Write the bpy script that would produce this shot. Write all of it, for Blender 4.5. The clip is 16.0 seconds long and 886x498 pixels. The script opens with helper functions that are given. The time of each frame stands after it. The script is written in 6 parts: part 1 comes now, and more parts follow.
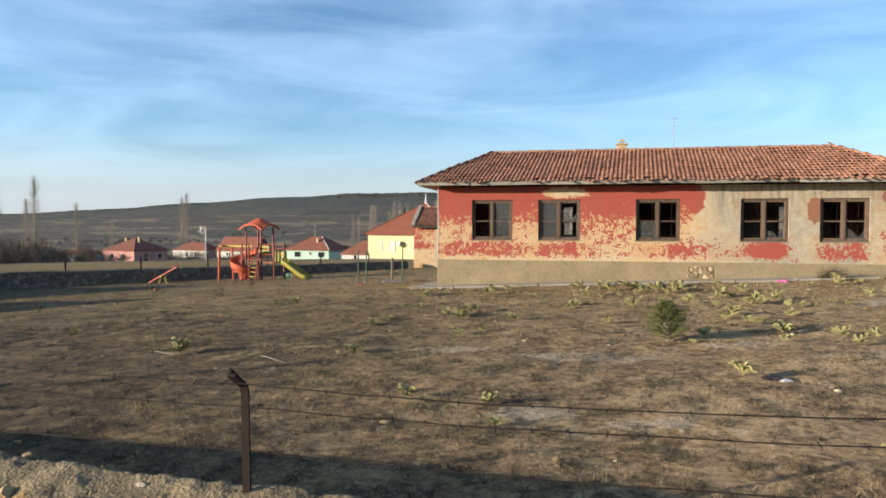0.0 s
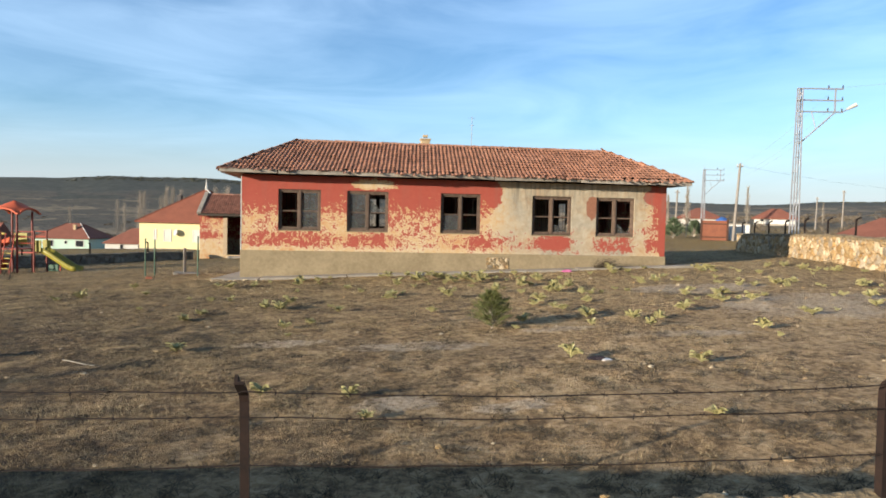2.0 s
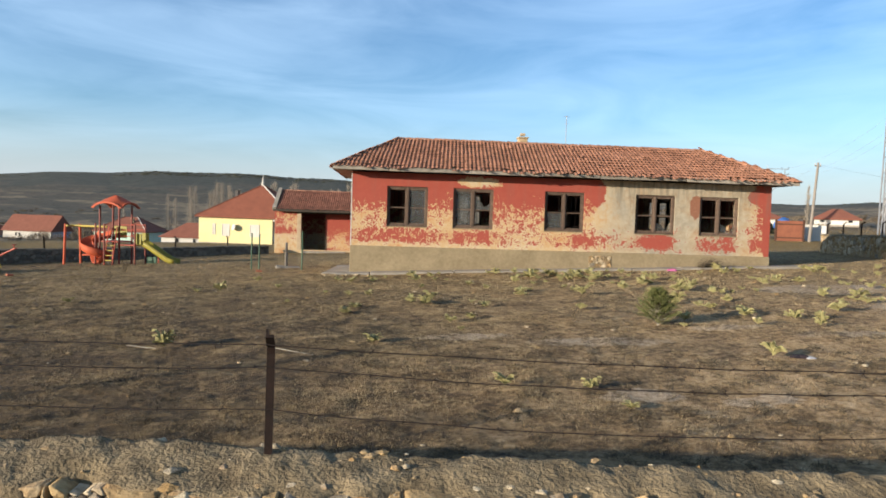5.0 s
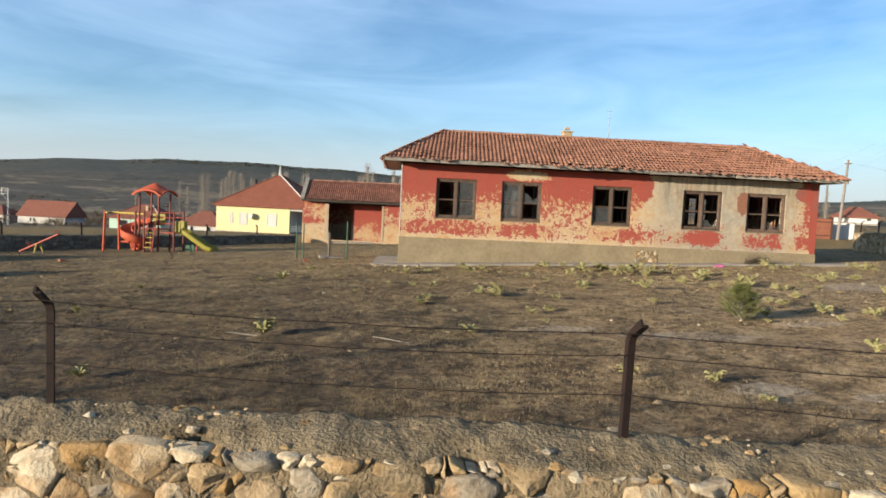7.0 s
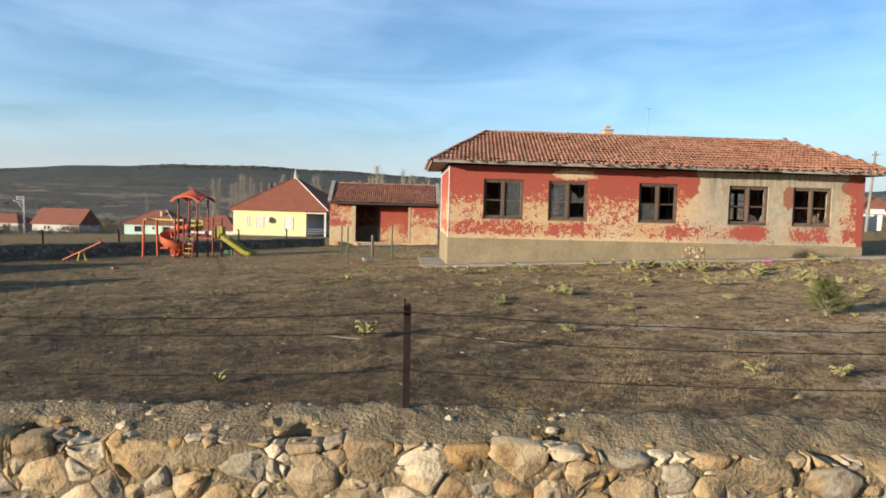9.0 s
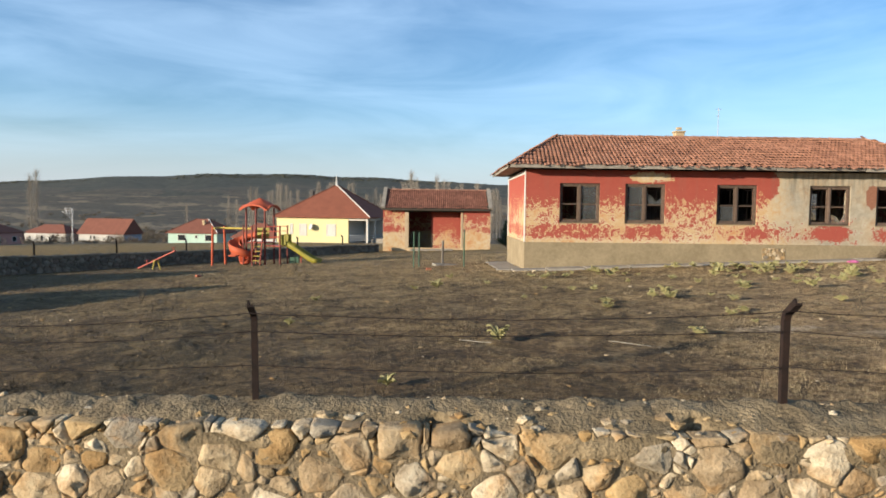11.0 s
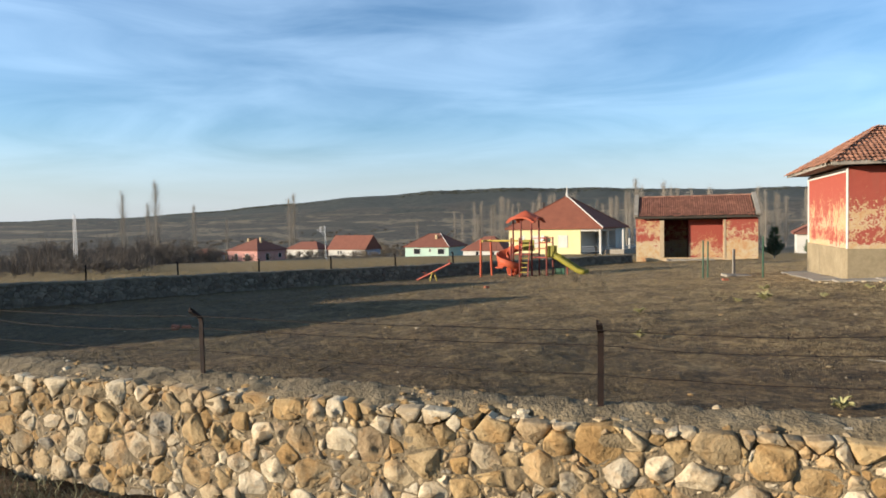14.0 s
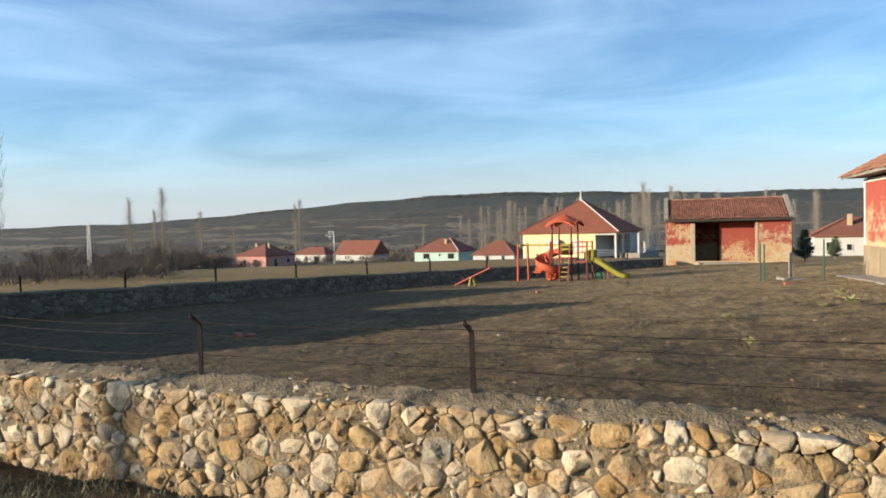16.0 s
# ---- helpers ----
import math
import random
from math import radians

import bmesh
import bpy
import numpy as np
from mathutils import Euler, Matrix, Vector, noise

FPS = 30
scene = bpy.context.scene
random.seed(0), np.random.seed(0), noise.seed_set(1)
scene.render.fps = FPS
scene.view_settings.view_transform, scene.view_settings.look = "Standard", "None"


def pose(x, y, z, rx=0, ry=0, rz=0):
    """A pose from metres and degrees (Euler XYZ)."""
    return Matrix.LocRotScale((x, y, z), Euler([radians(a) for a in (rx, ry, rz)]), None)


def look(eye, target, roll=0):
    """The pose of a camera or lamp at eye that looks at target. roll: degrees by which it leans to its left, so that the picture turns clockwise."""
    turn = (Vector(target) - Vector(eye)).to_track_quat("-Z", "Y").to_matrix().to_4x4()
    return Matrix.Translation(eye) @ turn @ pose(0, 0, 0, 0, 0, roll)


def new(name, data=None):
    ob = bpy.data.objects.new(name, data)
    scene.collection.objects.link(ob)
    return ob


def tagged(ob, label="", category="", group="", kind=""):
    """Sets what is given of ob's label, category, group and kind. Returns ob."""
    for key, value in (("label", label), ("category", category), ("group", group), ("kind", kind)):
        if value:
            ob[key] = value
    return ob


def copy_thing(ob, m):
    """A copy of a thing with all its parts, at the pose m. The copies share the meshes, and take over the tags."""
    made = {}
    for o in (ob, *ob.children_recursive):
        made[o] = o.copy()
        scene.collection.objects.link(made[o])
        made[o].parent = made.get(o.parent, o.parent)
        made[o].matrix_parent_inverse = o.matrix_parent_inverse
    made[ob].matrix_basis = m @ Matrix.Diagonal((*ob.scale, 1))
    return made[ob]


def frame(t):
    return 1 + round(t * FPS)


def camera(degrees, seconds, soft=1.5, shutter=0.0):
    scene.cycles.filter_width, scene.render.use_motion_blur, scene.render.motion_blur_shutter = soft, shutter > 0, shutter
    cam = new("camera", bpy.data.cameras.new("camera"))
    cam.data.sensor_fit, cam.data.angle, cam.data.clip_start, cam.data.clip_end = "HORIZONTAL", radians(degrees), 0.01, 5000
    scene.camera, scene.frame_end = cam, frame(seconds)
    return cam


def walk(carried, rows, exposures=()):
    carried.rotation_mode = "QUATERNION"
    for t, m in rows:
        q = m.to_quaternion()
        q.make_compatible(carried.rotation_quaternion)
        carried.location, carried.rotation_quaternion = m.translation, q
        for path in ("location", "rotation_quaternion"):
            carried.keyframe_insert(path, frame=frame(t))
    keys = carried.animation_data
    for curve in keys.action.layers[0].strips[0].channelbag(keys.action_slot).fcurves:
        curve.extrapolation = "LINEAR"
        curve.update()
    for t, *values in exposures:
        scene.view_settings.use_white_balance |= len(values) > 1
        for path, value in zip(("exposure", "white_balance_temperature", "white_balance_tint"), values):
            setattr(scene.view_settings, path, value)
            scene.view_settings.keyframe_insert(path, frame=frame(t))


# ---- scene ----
import collections

cam = camera(67.4, 16.0, soft=1.75)
PATH = [
    (0, (4.945, -23.733, 2.237), (4.551, -21.773, 2.166), 0.1),
    (0.5, (4.855, -23.737, 2.252), (4.722, -21.743, 2.174), -1.0),
    (1, (4.692, -23.671, 2.223), (4.765, -21.675, 2.128), -3.2),
    (1.5, (4.392, -23.701, 2.225), (4.569, -21.711, 2.139), -0.5),
    (2, (4.042, -23.72, 2.235), (4.294, -21.738, 2.144), 1.3),
    (2.5, (3.614, -23.745, 2.233), (3.827, -21.758, 2.14), 1.4),
    (3, (3.159, -23.786, 2.169), (3.329, -21.795, 2.078), 1.7),
    (3.5, (2.73, -23.771, 2.188), (2.882, -21.779, 2.096), 2.0),
    (4, (2.33, -23.789, 2.185), (2.476, -21.797, 2.089), 2.1),
    (6.5, (0.48, -23.843, 2.17), (0.621, -21.852, 2.049), 1.5),
    (7, (0.096, -23.862, 2.141), (0.22, -21.87, 2.013), 2.7),
    (7.5, (-0.248, -23.853, 2.17), (-0.121, -21.861, 2.045), 0.9),
    (8, (-0.638, -23.896, 2.175), (-0.513, -21.903, 2.051), 0.1),
    (8.5, (-1.016, -23.93, 2.187), (-0.899, -21.937, 2.064), 0.1),
    (9, (-1.414, -23.958, 2.149), (-1.311, -21.965, 2.018), 1.5),
    (11.5, (-3.507, -24.113, 2.124), (-3.509, -22.116, 2.01), 0.3),
    (12, (-3.909, -24.129, 2.13), (-3.907, -22.133, 2.019), -0.1),
    (12.5, (-4.33, -24.134, 2.113), (-4.376, -22.137, 2.008), -0.6),
    (13, (-4.759, -24.16, 2.103), (-5.107, -22.193, 2.004), -0.7),
    (13.5, (-5.24, -24.188, 2.09), (-5.864, -22.289, 2.013), -1.2),
    (14, (-5.727, -24.224, 2.092), (-6.348, -22.324, 2.012), -1.1),
    (14.5, (-6.221, -24.241, 2.091), (-6.832, -22.338, 2.023), -0.9),
    (15, (-6.696, -24.225, 2.084), (-7.313, -22.324, 2.008), -1.2),
    (15.5, (-7.162, -24.265, 2.098), (-7.786, -22.366, 2.022), -1.4),
    (16, (-7.65, -24.355, 2.118), (-8.277, -22.457, 2.052), -1.4),
]
STOPS = [(0, 1.06), (1.5, 1.08), (3, 1.0), (7, 0.95), (9, 0.95), (12.5, 0.96), (16, 1.02)]
walk(cam, [(t, look(eye, to, roll)) for t, eye, to, roll in PATH], STOPS)

EYE_MID = (-1.5, -24.0)

# ---- light ----
SUN_TO = Vector((-4.6, -2.45, 0.95)).normalized()
elev = math.asin(SUN_TO.z)
azim = math.atan2(SUN_TO.x, SUN_TO.y)
sun_data = bpy.data.lights.new("sun", "SUN")
sun_data.energy, sun_data.angle, sun_data.color = 5.0, radians(0.6), (1.0, 0.88, 0.72)
sun = new("sun", sun_data)
sun.matrix_world = look((0, 0, 30), Vector((0, 0, 30)) - SUN_TO)

world = bpy.data.worlds.new("sky")
scene.world = world
world.use_nodes = True
wt = world.node_tree
wt.nodes.clear()


def node(tree, kind, **sets):
    n = tree.nodes.new(kind)
    for key, value in sets.items():
        if key in n.inputs:
            n.inputs[key].default_value = value
    return n


w_out = wt.nodes.new("ShaderNodeOutputWorld")
w_bg = wt.nodes.new("ShaderNodeBackground")
w_sky = wt.nodes.new("ShaderNodeTexSky")
w_sky.sky_type, w_sky.sun_disc = "NISHITA", False
w_sky.sun_elevation, w_sky.sun_rotation = elev, azim % (2 * math.pi)
w_sky.air_density, w_sky.dust_density, w_sky.ozone_density = 1.0, 0.5, 4.0
w_bg.inputs["Strength"].default_value = 0.11
# thin streaks of high cloud
w_co = wt.nodes.new("ShaderNodeTexCoord")
w_map = wt.nodes.new("ShaderNodeMapping")
w_map.inputs["Rotation"].default_value = (0.0, radians(-14), radians(20))
w_map.inputs["Scale"].default_value = (1.2, 1.0, 6.0)
w_n = node(wt, "ShaderNodeTexNoise", Scale=2.6, Detail=11.0, Roughness=0.54, Distortion=0.8)
w_ramp = wt.nodes.new("ShaderNodeValToRGB")
w_ramp.color_ramp.elements[0].position, w_ramp.color_ramp.elements[1].position = 0.26, 0.95
w_mul = wt.nodes.new("ShaderNodeMath")
w_mul.operation, w_mul.inputs[1].default_value = "MULTIPLY", 0.25
w_mix = wt.nodes.new("ShaderNodeMix")
w_mix.data_type = "RGBA"
w_mix.inputs["B"].default_value = (7.0, 9.1, 11.3, 1)
wt.links.new(w_co.outputs["Generated"], w_map.inputs["Vector"])
wt.links.new(w_map.outputs["Vector"], w_n.inputs["Vector"])
wt.links.new(w_n.outputs["Fac"], w_ramp.inputs["Fac"])
wt.links.new(w_ramp.outputs["Color"], w_mul.inputs[0])
wt.links.new(w_mul.outputs[0], w_mix.inputs["Factor"])
wt.links.new(w_sky.outputs["Color"], w_mix.inputs["A"])
# pale haze low over the horizon
w_sep = wt.nodes.new("ShaderNodeSeparateXYZ")
w_low = wt.nodes.new("ShaderNodeValToRGB")
w_low.color_ramp.interpolation = "EASE"
w_low.color_ramp.elements[0].position, w_low.color_ramp.elements[0].color = 0.0, (0.8, 0.8, 0.8, 1)
w_low.color_ramp.elements[1].position, w_low.color_ramp.elements[1].color = 0.15, (0, 0, 0, 1)
w_haze = wt.nodes.new("ShaderNodeMix")
w_haze.data_type = "RGBA"
w_haze.inputs["B"].default_value = (3.0, 3.25, 3.6, 1)
wt.links.new(w_co.outputs["Generated"], w_sep.inputs[0])
wt.links.new(w_sep.outputs["Z"], w_low.inputs["Fac"])
wt.links.new(w_low.outputs["Color"], w_haze.inputs["Factor"])
wt.links.new(w_mix.outputs["Result"], w_haze.inputs["A"])
wt.links.new(w_haze.outputs["Result"], w_bg.inputs["Color"])
wt.links.new(w_bg.outputs["Background"], w_out.inputs["Surface"])

# ---- materials ----


def ramp_node(tree, fac, stops):
    r = tree.nodes.new("ShaderNodeValToRGB")
    els = r.color_ramp.elements
    while len(els) < len(stops):
        els.new(0.5)
    for e, (p, c) in zip(els, stops):
        e.position, e.color = p, (*c, 1)
    tree.links.new(fac, r.inputs["Fac"])
    return r.outputs["Color"]


def noise_node(tree, vec, scale, detail=4.0, rough=0.55, distort=0.0):
    n = node(tree, "ShaderNodeTexNoise", Scale=scale, Detail=detail, Roughness=rough, Distortion=distort)
    tree.links.new(vec, n.inputs["Vector"])
    return n.outputs["Fac"]


def math_node(tree, op, a, b=None, clamp=False):
    n = tree.nodes.new("ShaderNodeMath")
    n.operation, n.use_clamp = op, clamp
    for i, v in enumerate((a, b)):
        if v is None:
            continue
        if isinstance(v, (int, float)):
            n.inputs[i].default_value = v
        else:
            tree.links.new(v, n.inputs[i])
    return n.outputs[0]


def mix_node(tree, fac, a, b, blend="MIX"):
    n = tree.nodes.new("ShaderNodeMix")
    n.data_type, n.blend_type = "RGBA", blend
    for key, v in (("Factor", fac), ("A", a), ("B", b)):
        if isinstance(v, (int, float)):
            n.inputs[key].default_value = v
        elif isinstance(v, tuple):
            n.inputs[key].default_value = (*v, 1)
        else:
            tree.links.new(v, n.inputs[key])
    return n.outputs["Result"]


ALBEDO = 0.76


def finish(t, b, col):
    """Base colour, with the whole palette held at one level."""
    t.links.new(mix_node(t, 1.0, col, (ALBEDO, ALBEDO, ALBEDO), "MULTIPLY"), b.inputs["Base Color"])


def begin(name, rough=0.8, metal=0.0):
    m = bpy.data.materials.new(name)
    m.use_nodes = True
    t = m.node_tree
    b = t.nodes["Principled BSDF"]
    b.inputs["Roughness"].default_value, b.inputs["Metallic"].default_value = rough, metal
    b.inputs["Specular IOR Level"].default_value = 0.3
    co = t.nodes.new("ShaderNodeTexCoord").outputs["Object"]
    return m, t, b, co


def bump_node(t, b, height, strength=0.4, dist=0.02):
    n = node(t, "ShaderNodeBump", Strength=strength, Distance=dist)
    t.links.new(height, n.inputs["Height"])
    t.links.new(n.outputs["Normal"], b.inputs["Normal"])


def plain(name, dark, light, scale=6.0, rough=0.8, metal=0.0, bump=0.3, dist=0.01, fine=8.0, vary="", spread=0.35):
    """Two-scale mottled surface; vary: 'object' or 'island' shifts each piece's value."""
    m, t, b, co = begin(name, rough, metal)
    big = noise_node(t, co, scale, 5.0, 0.6)
    small = noise_node(t, co, scale * fine, 3.0, 0.6)
    both = math_node(t, "ADD", math_node(t, "MULTIPLY", big, 0.65), math_node(t, "MULTIPLY", small, 0.35))
    col = ramp_node(t, both, [(0.3, dark), (0.7, light)])
    if vary:
        if vary == "object":
            rnd = t.nodes.new("ShaderNodeObjectInfo").outputs["Random"]
        else:
            rnd = t.nodes.new("ShaderNodeNewGeometry").outputs["Random Per Island"]
        v = math_node(t, "ADD", math_node(t, "MULTIPLY", rnd, 2 * spread), 1 - spread)
        hsv = node(t, "ShaderNodeHueSaturation")
        t.links.new(v, hsv.inputs["Value"])
        t.links.new(col, hsv.inputs["Color"])
        col = hsv.outputs["Color"]
    finish(t, b, col)
    if bump:
        bump_node(t, b, both, bump, dist)
    return m


def ground_material():
    m, t, b, co = begin("dry_ground", 0.95)
    broad = noise_node(t, co, 0.16, 5.0, 0.6)
    mid = noise_node(t, co, 1.1, 7.0, 0.72, 0.5)
    fine = noise_node(t, co, 12.0, 5.0, 0.7)
    grain = noise_node(t, co, 70.0, 3.0, 0.7)
    tuft = noise_node(t, co, 4.2, 6.0, 0.7, 0.8)
    s = math_node(t, "ADD", math_node(t, "MULTIPLY", mid, 0.28), math_node(t, "ADD", math_node(t, "MULTIPLY", tuft, 0.38), math_node(t, "MULTIPLY", fine, 0.34)))
    s = math_node(t, "ADD", math_node(t, "MULTIPLY", math_node(t, "SUBTRACT", s, 0.5), 1.45), 0.5)
    soil = ramp_node(t, s, [(0.34, (0.034, 0.023, 0.0105)), (0.45, (0.1, 0.067, 0.031)), (0.55, (0.2, 0.137, 0.064)), (0.7, (0.38, 0.27, 0.135))])
    green = ramp_node(t, s, [(0.34, (0.03, 0.023, 0.011)), (0.5, (0.115, 0.086, 0.04)), (0.66, (0.25, 0.186, 0.09))])
    col = mix_node(t, ramp_node(t, broad, [(0.45, (0, 0, 0)), (0.6, (1, 1, 1))]), soil, green)
    # paler, drier soil towards the east end
    sep0 = t.nodes.new("ShaderNodeSeparateXYZ")
    t.links.new(co, sep0.inputs[0])
    dry = math_node(t, "MULTIPLY", math_node(t, "ADD", math_node(t, "ADD", sep0.outputs["X"], 0.5), math_node(t, "MULTIPLY", math_node(t, "SUBTRACT", mid, 0.5), 14.0)), 0.13, True)
    col = mix_node(t, dry, col, ramp_node(t, s, [(0.33, (0.07, 0.046, 0.022)), (0.44, (0.26, 0.174, 0.086)), (0.54, (0.55, 0.39, 0.206)), (0.67, (0.82, 0.635, 0.395))]))
    # pale dry grass in the open middle of the yard
    yx = math_node(t, "MULTIPLY", math_node(t, "ADD", sep0.outputs["X"], 19.0), 0.11, True)
    yy = math_node(t, "MULTIPLY", math_node(t, "ADD", math_node(t, "ADD", sep0.outputs["Y"], 13.0), math_node(t, "MULTIPLY", math_node(t, "SUBTRACT", mid, 0.5), 40.0)), 0.07, True)
    col = mix_node(t, math_node(t, "MULTIPLY", math_node(t, "MULTIPLY", yx, yy), 0.95), col, ramp_node(t, s, [(0.36, (0.08, 0.055, 0.024)), (0.49, (0.27, 0.193, 0.089)), (0.63, (0.53, 0.4, 0.2))]))
    # chalky bare patches in the yard, by the small pine
    sep = t.nodes.new("ShaderNodeSeparateXYZ")
    t.links.new(co, sep.inputs[0])
    px, py = sep.outputs["X"], sep.outputs["Y"]
    chalk = None
    for cx, cy, rx, ry in CHALK:
        dx = math_node(t, "MULTIPLY", math_node(t, "SUBTRACT", px, cx), 1 / rx)
        dy = math_node(t, "MULTIPLY", math_node(t, "SUBTRACT", py, cy), 1 / ry)
        d = math_node(t, "ADD", math_node(t, "MULTIPLY", dx, dx), math_node(t, "MULTIPLY", dy, dy))
        k = math_node(t, "MULTIPLY", math_node(t, "SUBTRACT", 1.25, d, True), 0.75)
        chalk = k if chalk is None else math_node(t, "MAXIMUM", chalk, k)
    mask = math_node(t, "MULTIPLY", chalk, math_node(t, "ADD", mid, math_node(t, "MULTIPLY", fine, 0.7)))
    col = mix_node(t, ramp_node(t, mask, [(0.5, (0, 0, 0)), (0.68, (0.75, 0.75, 0.75))]), col, ramp_node(t, fine, [(0.35, (0.34, 0.275, 0.19)), (0.6, (0.72, 0.62, 0.48))]))
    col = mix_node(t, 1.0, col, (1.05, 0.98, 0.92), "MULTIPLY")
    # far land: straw-coloured strip, ploughed fields, scrub and pine wood by distance from the road
    vx, vy = math_node(t, "ADD", px, -EYE_MID[0]), math_node(t, "ADD", py, -EYE_MID[1])
    r = math_node(t, "SQRT", math_node(t, "ADD", math_node(t, "MULTIPLY", vx, vx), math_node(t, "MULTIPLY", vy, vy)))
    wob = noise_node(t, co, 0.006, 5.0, 0.6)
    rw = math_node(t, "ADD", r, math_node(t, "MULTIPLY", math_node(t, "SUBTRACT", wob, 0.5), 600.0))
    scrub = noise_node(t, co, 0.02, 6.0, 0.7)
    tufts = noise_node(t, co, 0.15, 4.0, 0.7)
    sc = math_node(t, "ADD", math_node(t, "MULTIPLY", scrub, 0.6), math_node(t, "MULTIPLY", tufts, 0.4))
    field = ramp_node(t, sc, [(0.36, (0.045, 0.036, 0.024)), (0.48, (0.09, 0.071, 0.044)), (0.58, (0.16, 0.125, 0.076))])
    ang = math_node(t, "ARCTAN2", vx, vy)

    def polar(kr, ka, scale, detail, rough):
        comb = t.nodes.new("ShaderNodeCombineXYZ")
        t.links.new(math_node(t, "MULTIPLY", r, kr), comb.inputs[0])
        t.links.new(math_node(t, "MULTIPLY", ang, ka), comb.inputs[1])
        return noise_node(t, comb.outputs[0], scale, detail, rough, 0.6)

    plot = polar(0.0075, 8.0, 1.5, 3.0, 0.55)
    hedge = polar(0.03, 60.0, 1.2, 5.0, 0.7)
    field = mix_node(t, 0.55, field, ramp_node(t, hedge, [(0.4, (0.055, 0.045, 0.032)), (0.62, (0.26, 0.19, 0.115))]))
    field = mix_node(t, ramp_node(t, plot, [(0.53, (0, 0, 0)), (0.57, (0.75, 0.75, 0.75))]), field, (0.31, 0.23, 0.13))
    field = mix_node(t, ramp_node(t, plot, [(0.42, (0.8, 0.8, 0.8)), (0.46, (0, 0, 0))]), field, (0.085, 0.074, 0.046))
    field = mix_node(t, ramp_node(t, hedge, [(0.53, (0, 0, 0)), (0.59, (0.85, 0.85, 0.85))]), field, (0.05, 0.045, 0.031))
    wood = ramp_node(t, hedge, [(0.35, (0.036, 0.039, 0.027)), (0.65, (0.085, 0.082, 0.055))])
    edge = math_node(t, "ADD", math_node(t, "MULTIPLY", rw, 1 / 2000), math_node(t, "MULTIPLY", math_node(t, "SUBTRACT", plot, 0.5), 0.9))
    far = mix_node(t, ramp_node(t, edge, [(0.55, (0, 0, 0)), (0.6, (1, 1, 1))]), field, wood)
    straw = ramp_node(t, s, [(0.3, (0.12, 0.08, 0.03)), (0.46, (0.24, 0.155, 0.052)), (0.7, (0.4, 0.27, 0.1))])
    col = mix_node(t, ramp_node(t, math_node(t, "MULTIPLY", r, 1 / 100), [(0.44, (0, 0, 0)), (0.5, (1, 1, 1))]), col, straw)
    col = mix_node(t, ramp_node(t, math_node(t, "MULTIPLY", r, 1 / 400), [(0.22, (0, 0, 0)), (0.34, (1, 1, 1))]), col, far)
    finish(t, b, col)
    h = math_node(t, "ADD", fine, math_node(t, "MULTIPLY", grain, 0.5))
    bump_node(t, b, h, 1.0, 0.085)
    return m


CHALK = [(2.8, -12.6, 1.3, 0.5), (4.9, -13.3, 1.9, 0.6), (9.5, -13.2, 2.0, 0.5), (4.5, -16.4, 0.8, 0.45), (7.6, -12.3, 1.1, 0.4), (14.5, -10.5, 4.5, 3.0), (5.7, -16.8, 0.7, 0.3), (13.0, -7.0, 3.0, 1.5)]


PAINT_SPOTS = [(4.55, 3.4, 0.8, 0.2, -0.75), (1.9, 1.5, 0.9, 0.25, 0.05), (4.34, 1.5, 0.8, 0.22, 0.03), (6.2, 1.3, 0.9, 0.4, -0.1), (9.4, 1.9, 0.9, 0.8, -0.12), (11.05, 1.45, 0.9, 0.25, 0.05), (12.2, 1.5, 0.4, 0.5, -0.25), (14.45, 1.5, 0.3, 0.5, -0.2), (15.42, 2.0, 0.22, 1.5, 0.3), (14.85, 3.2, 0.35, 0.25, 0.45), (8.95, 3.2, 0.3, 0.5, 0.3)]


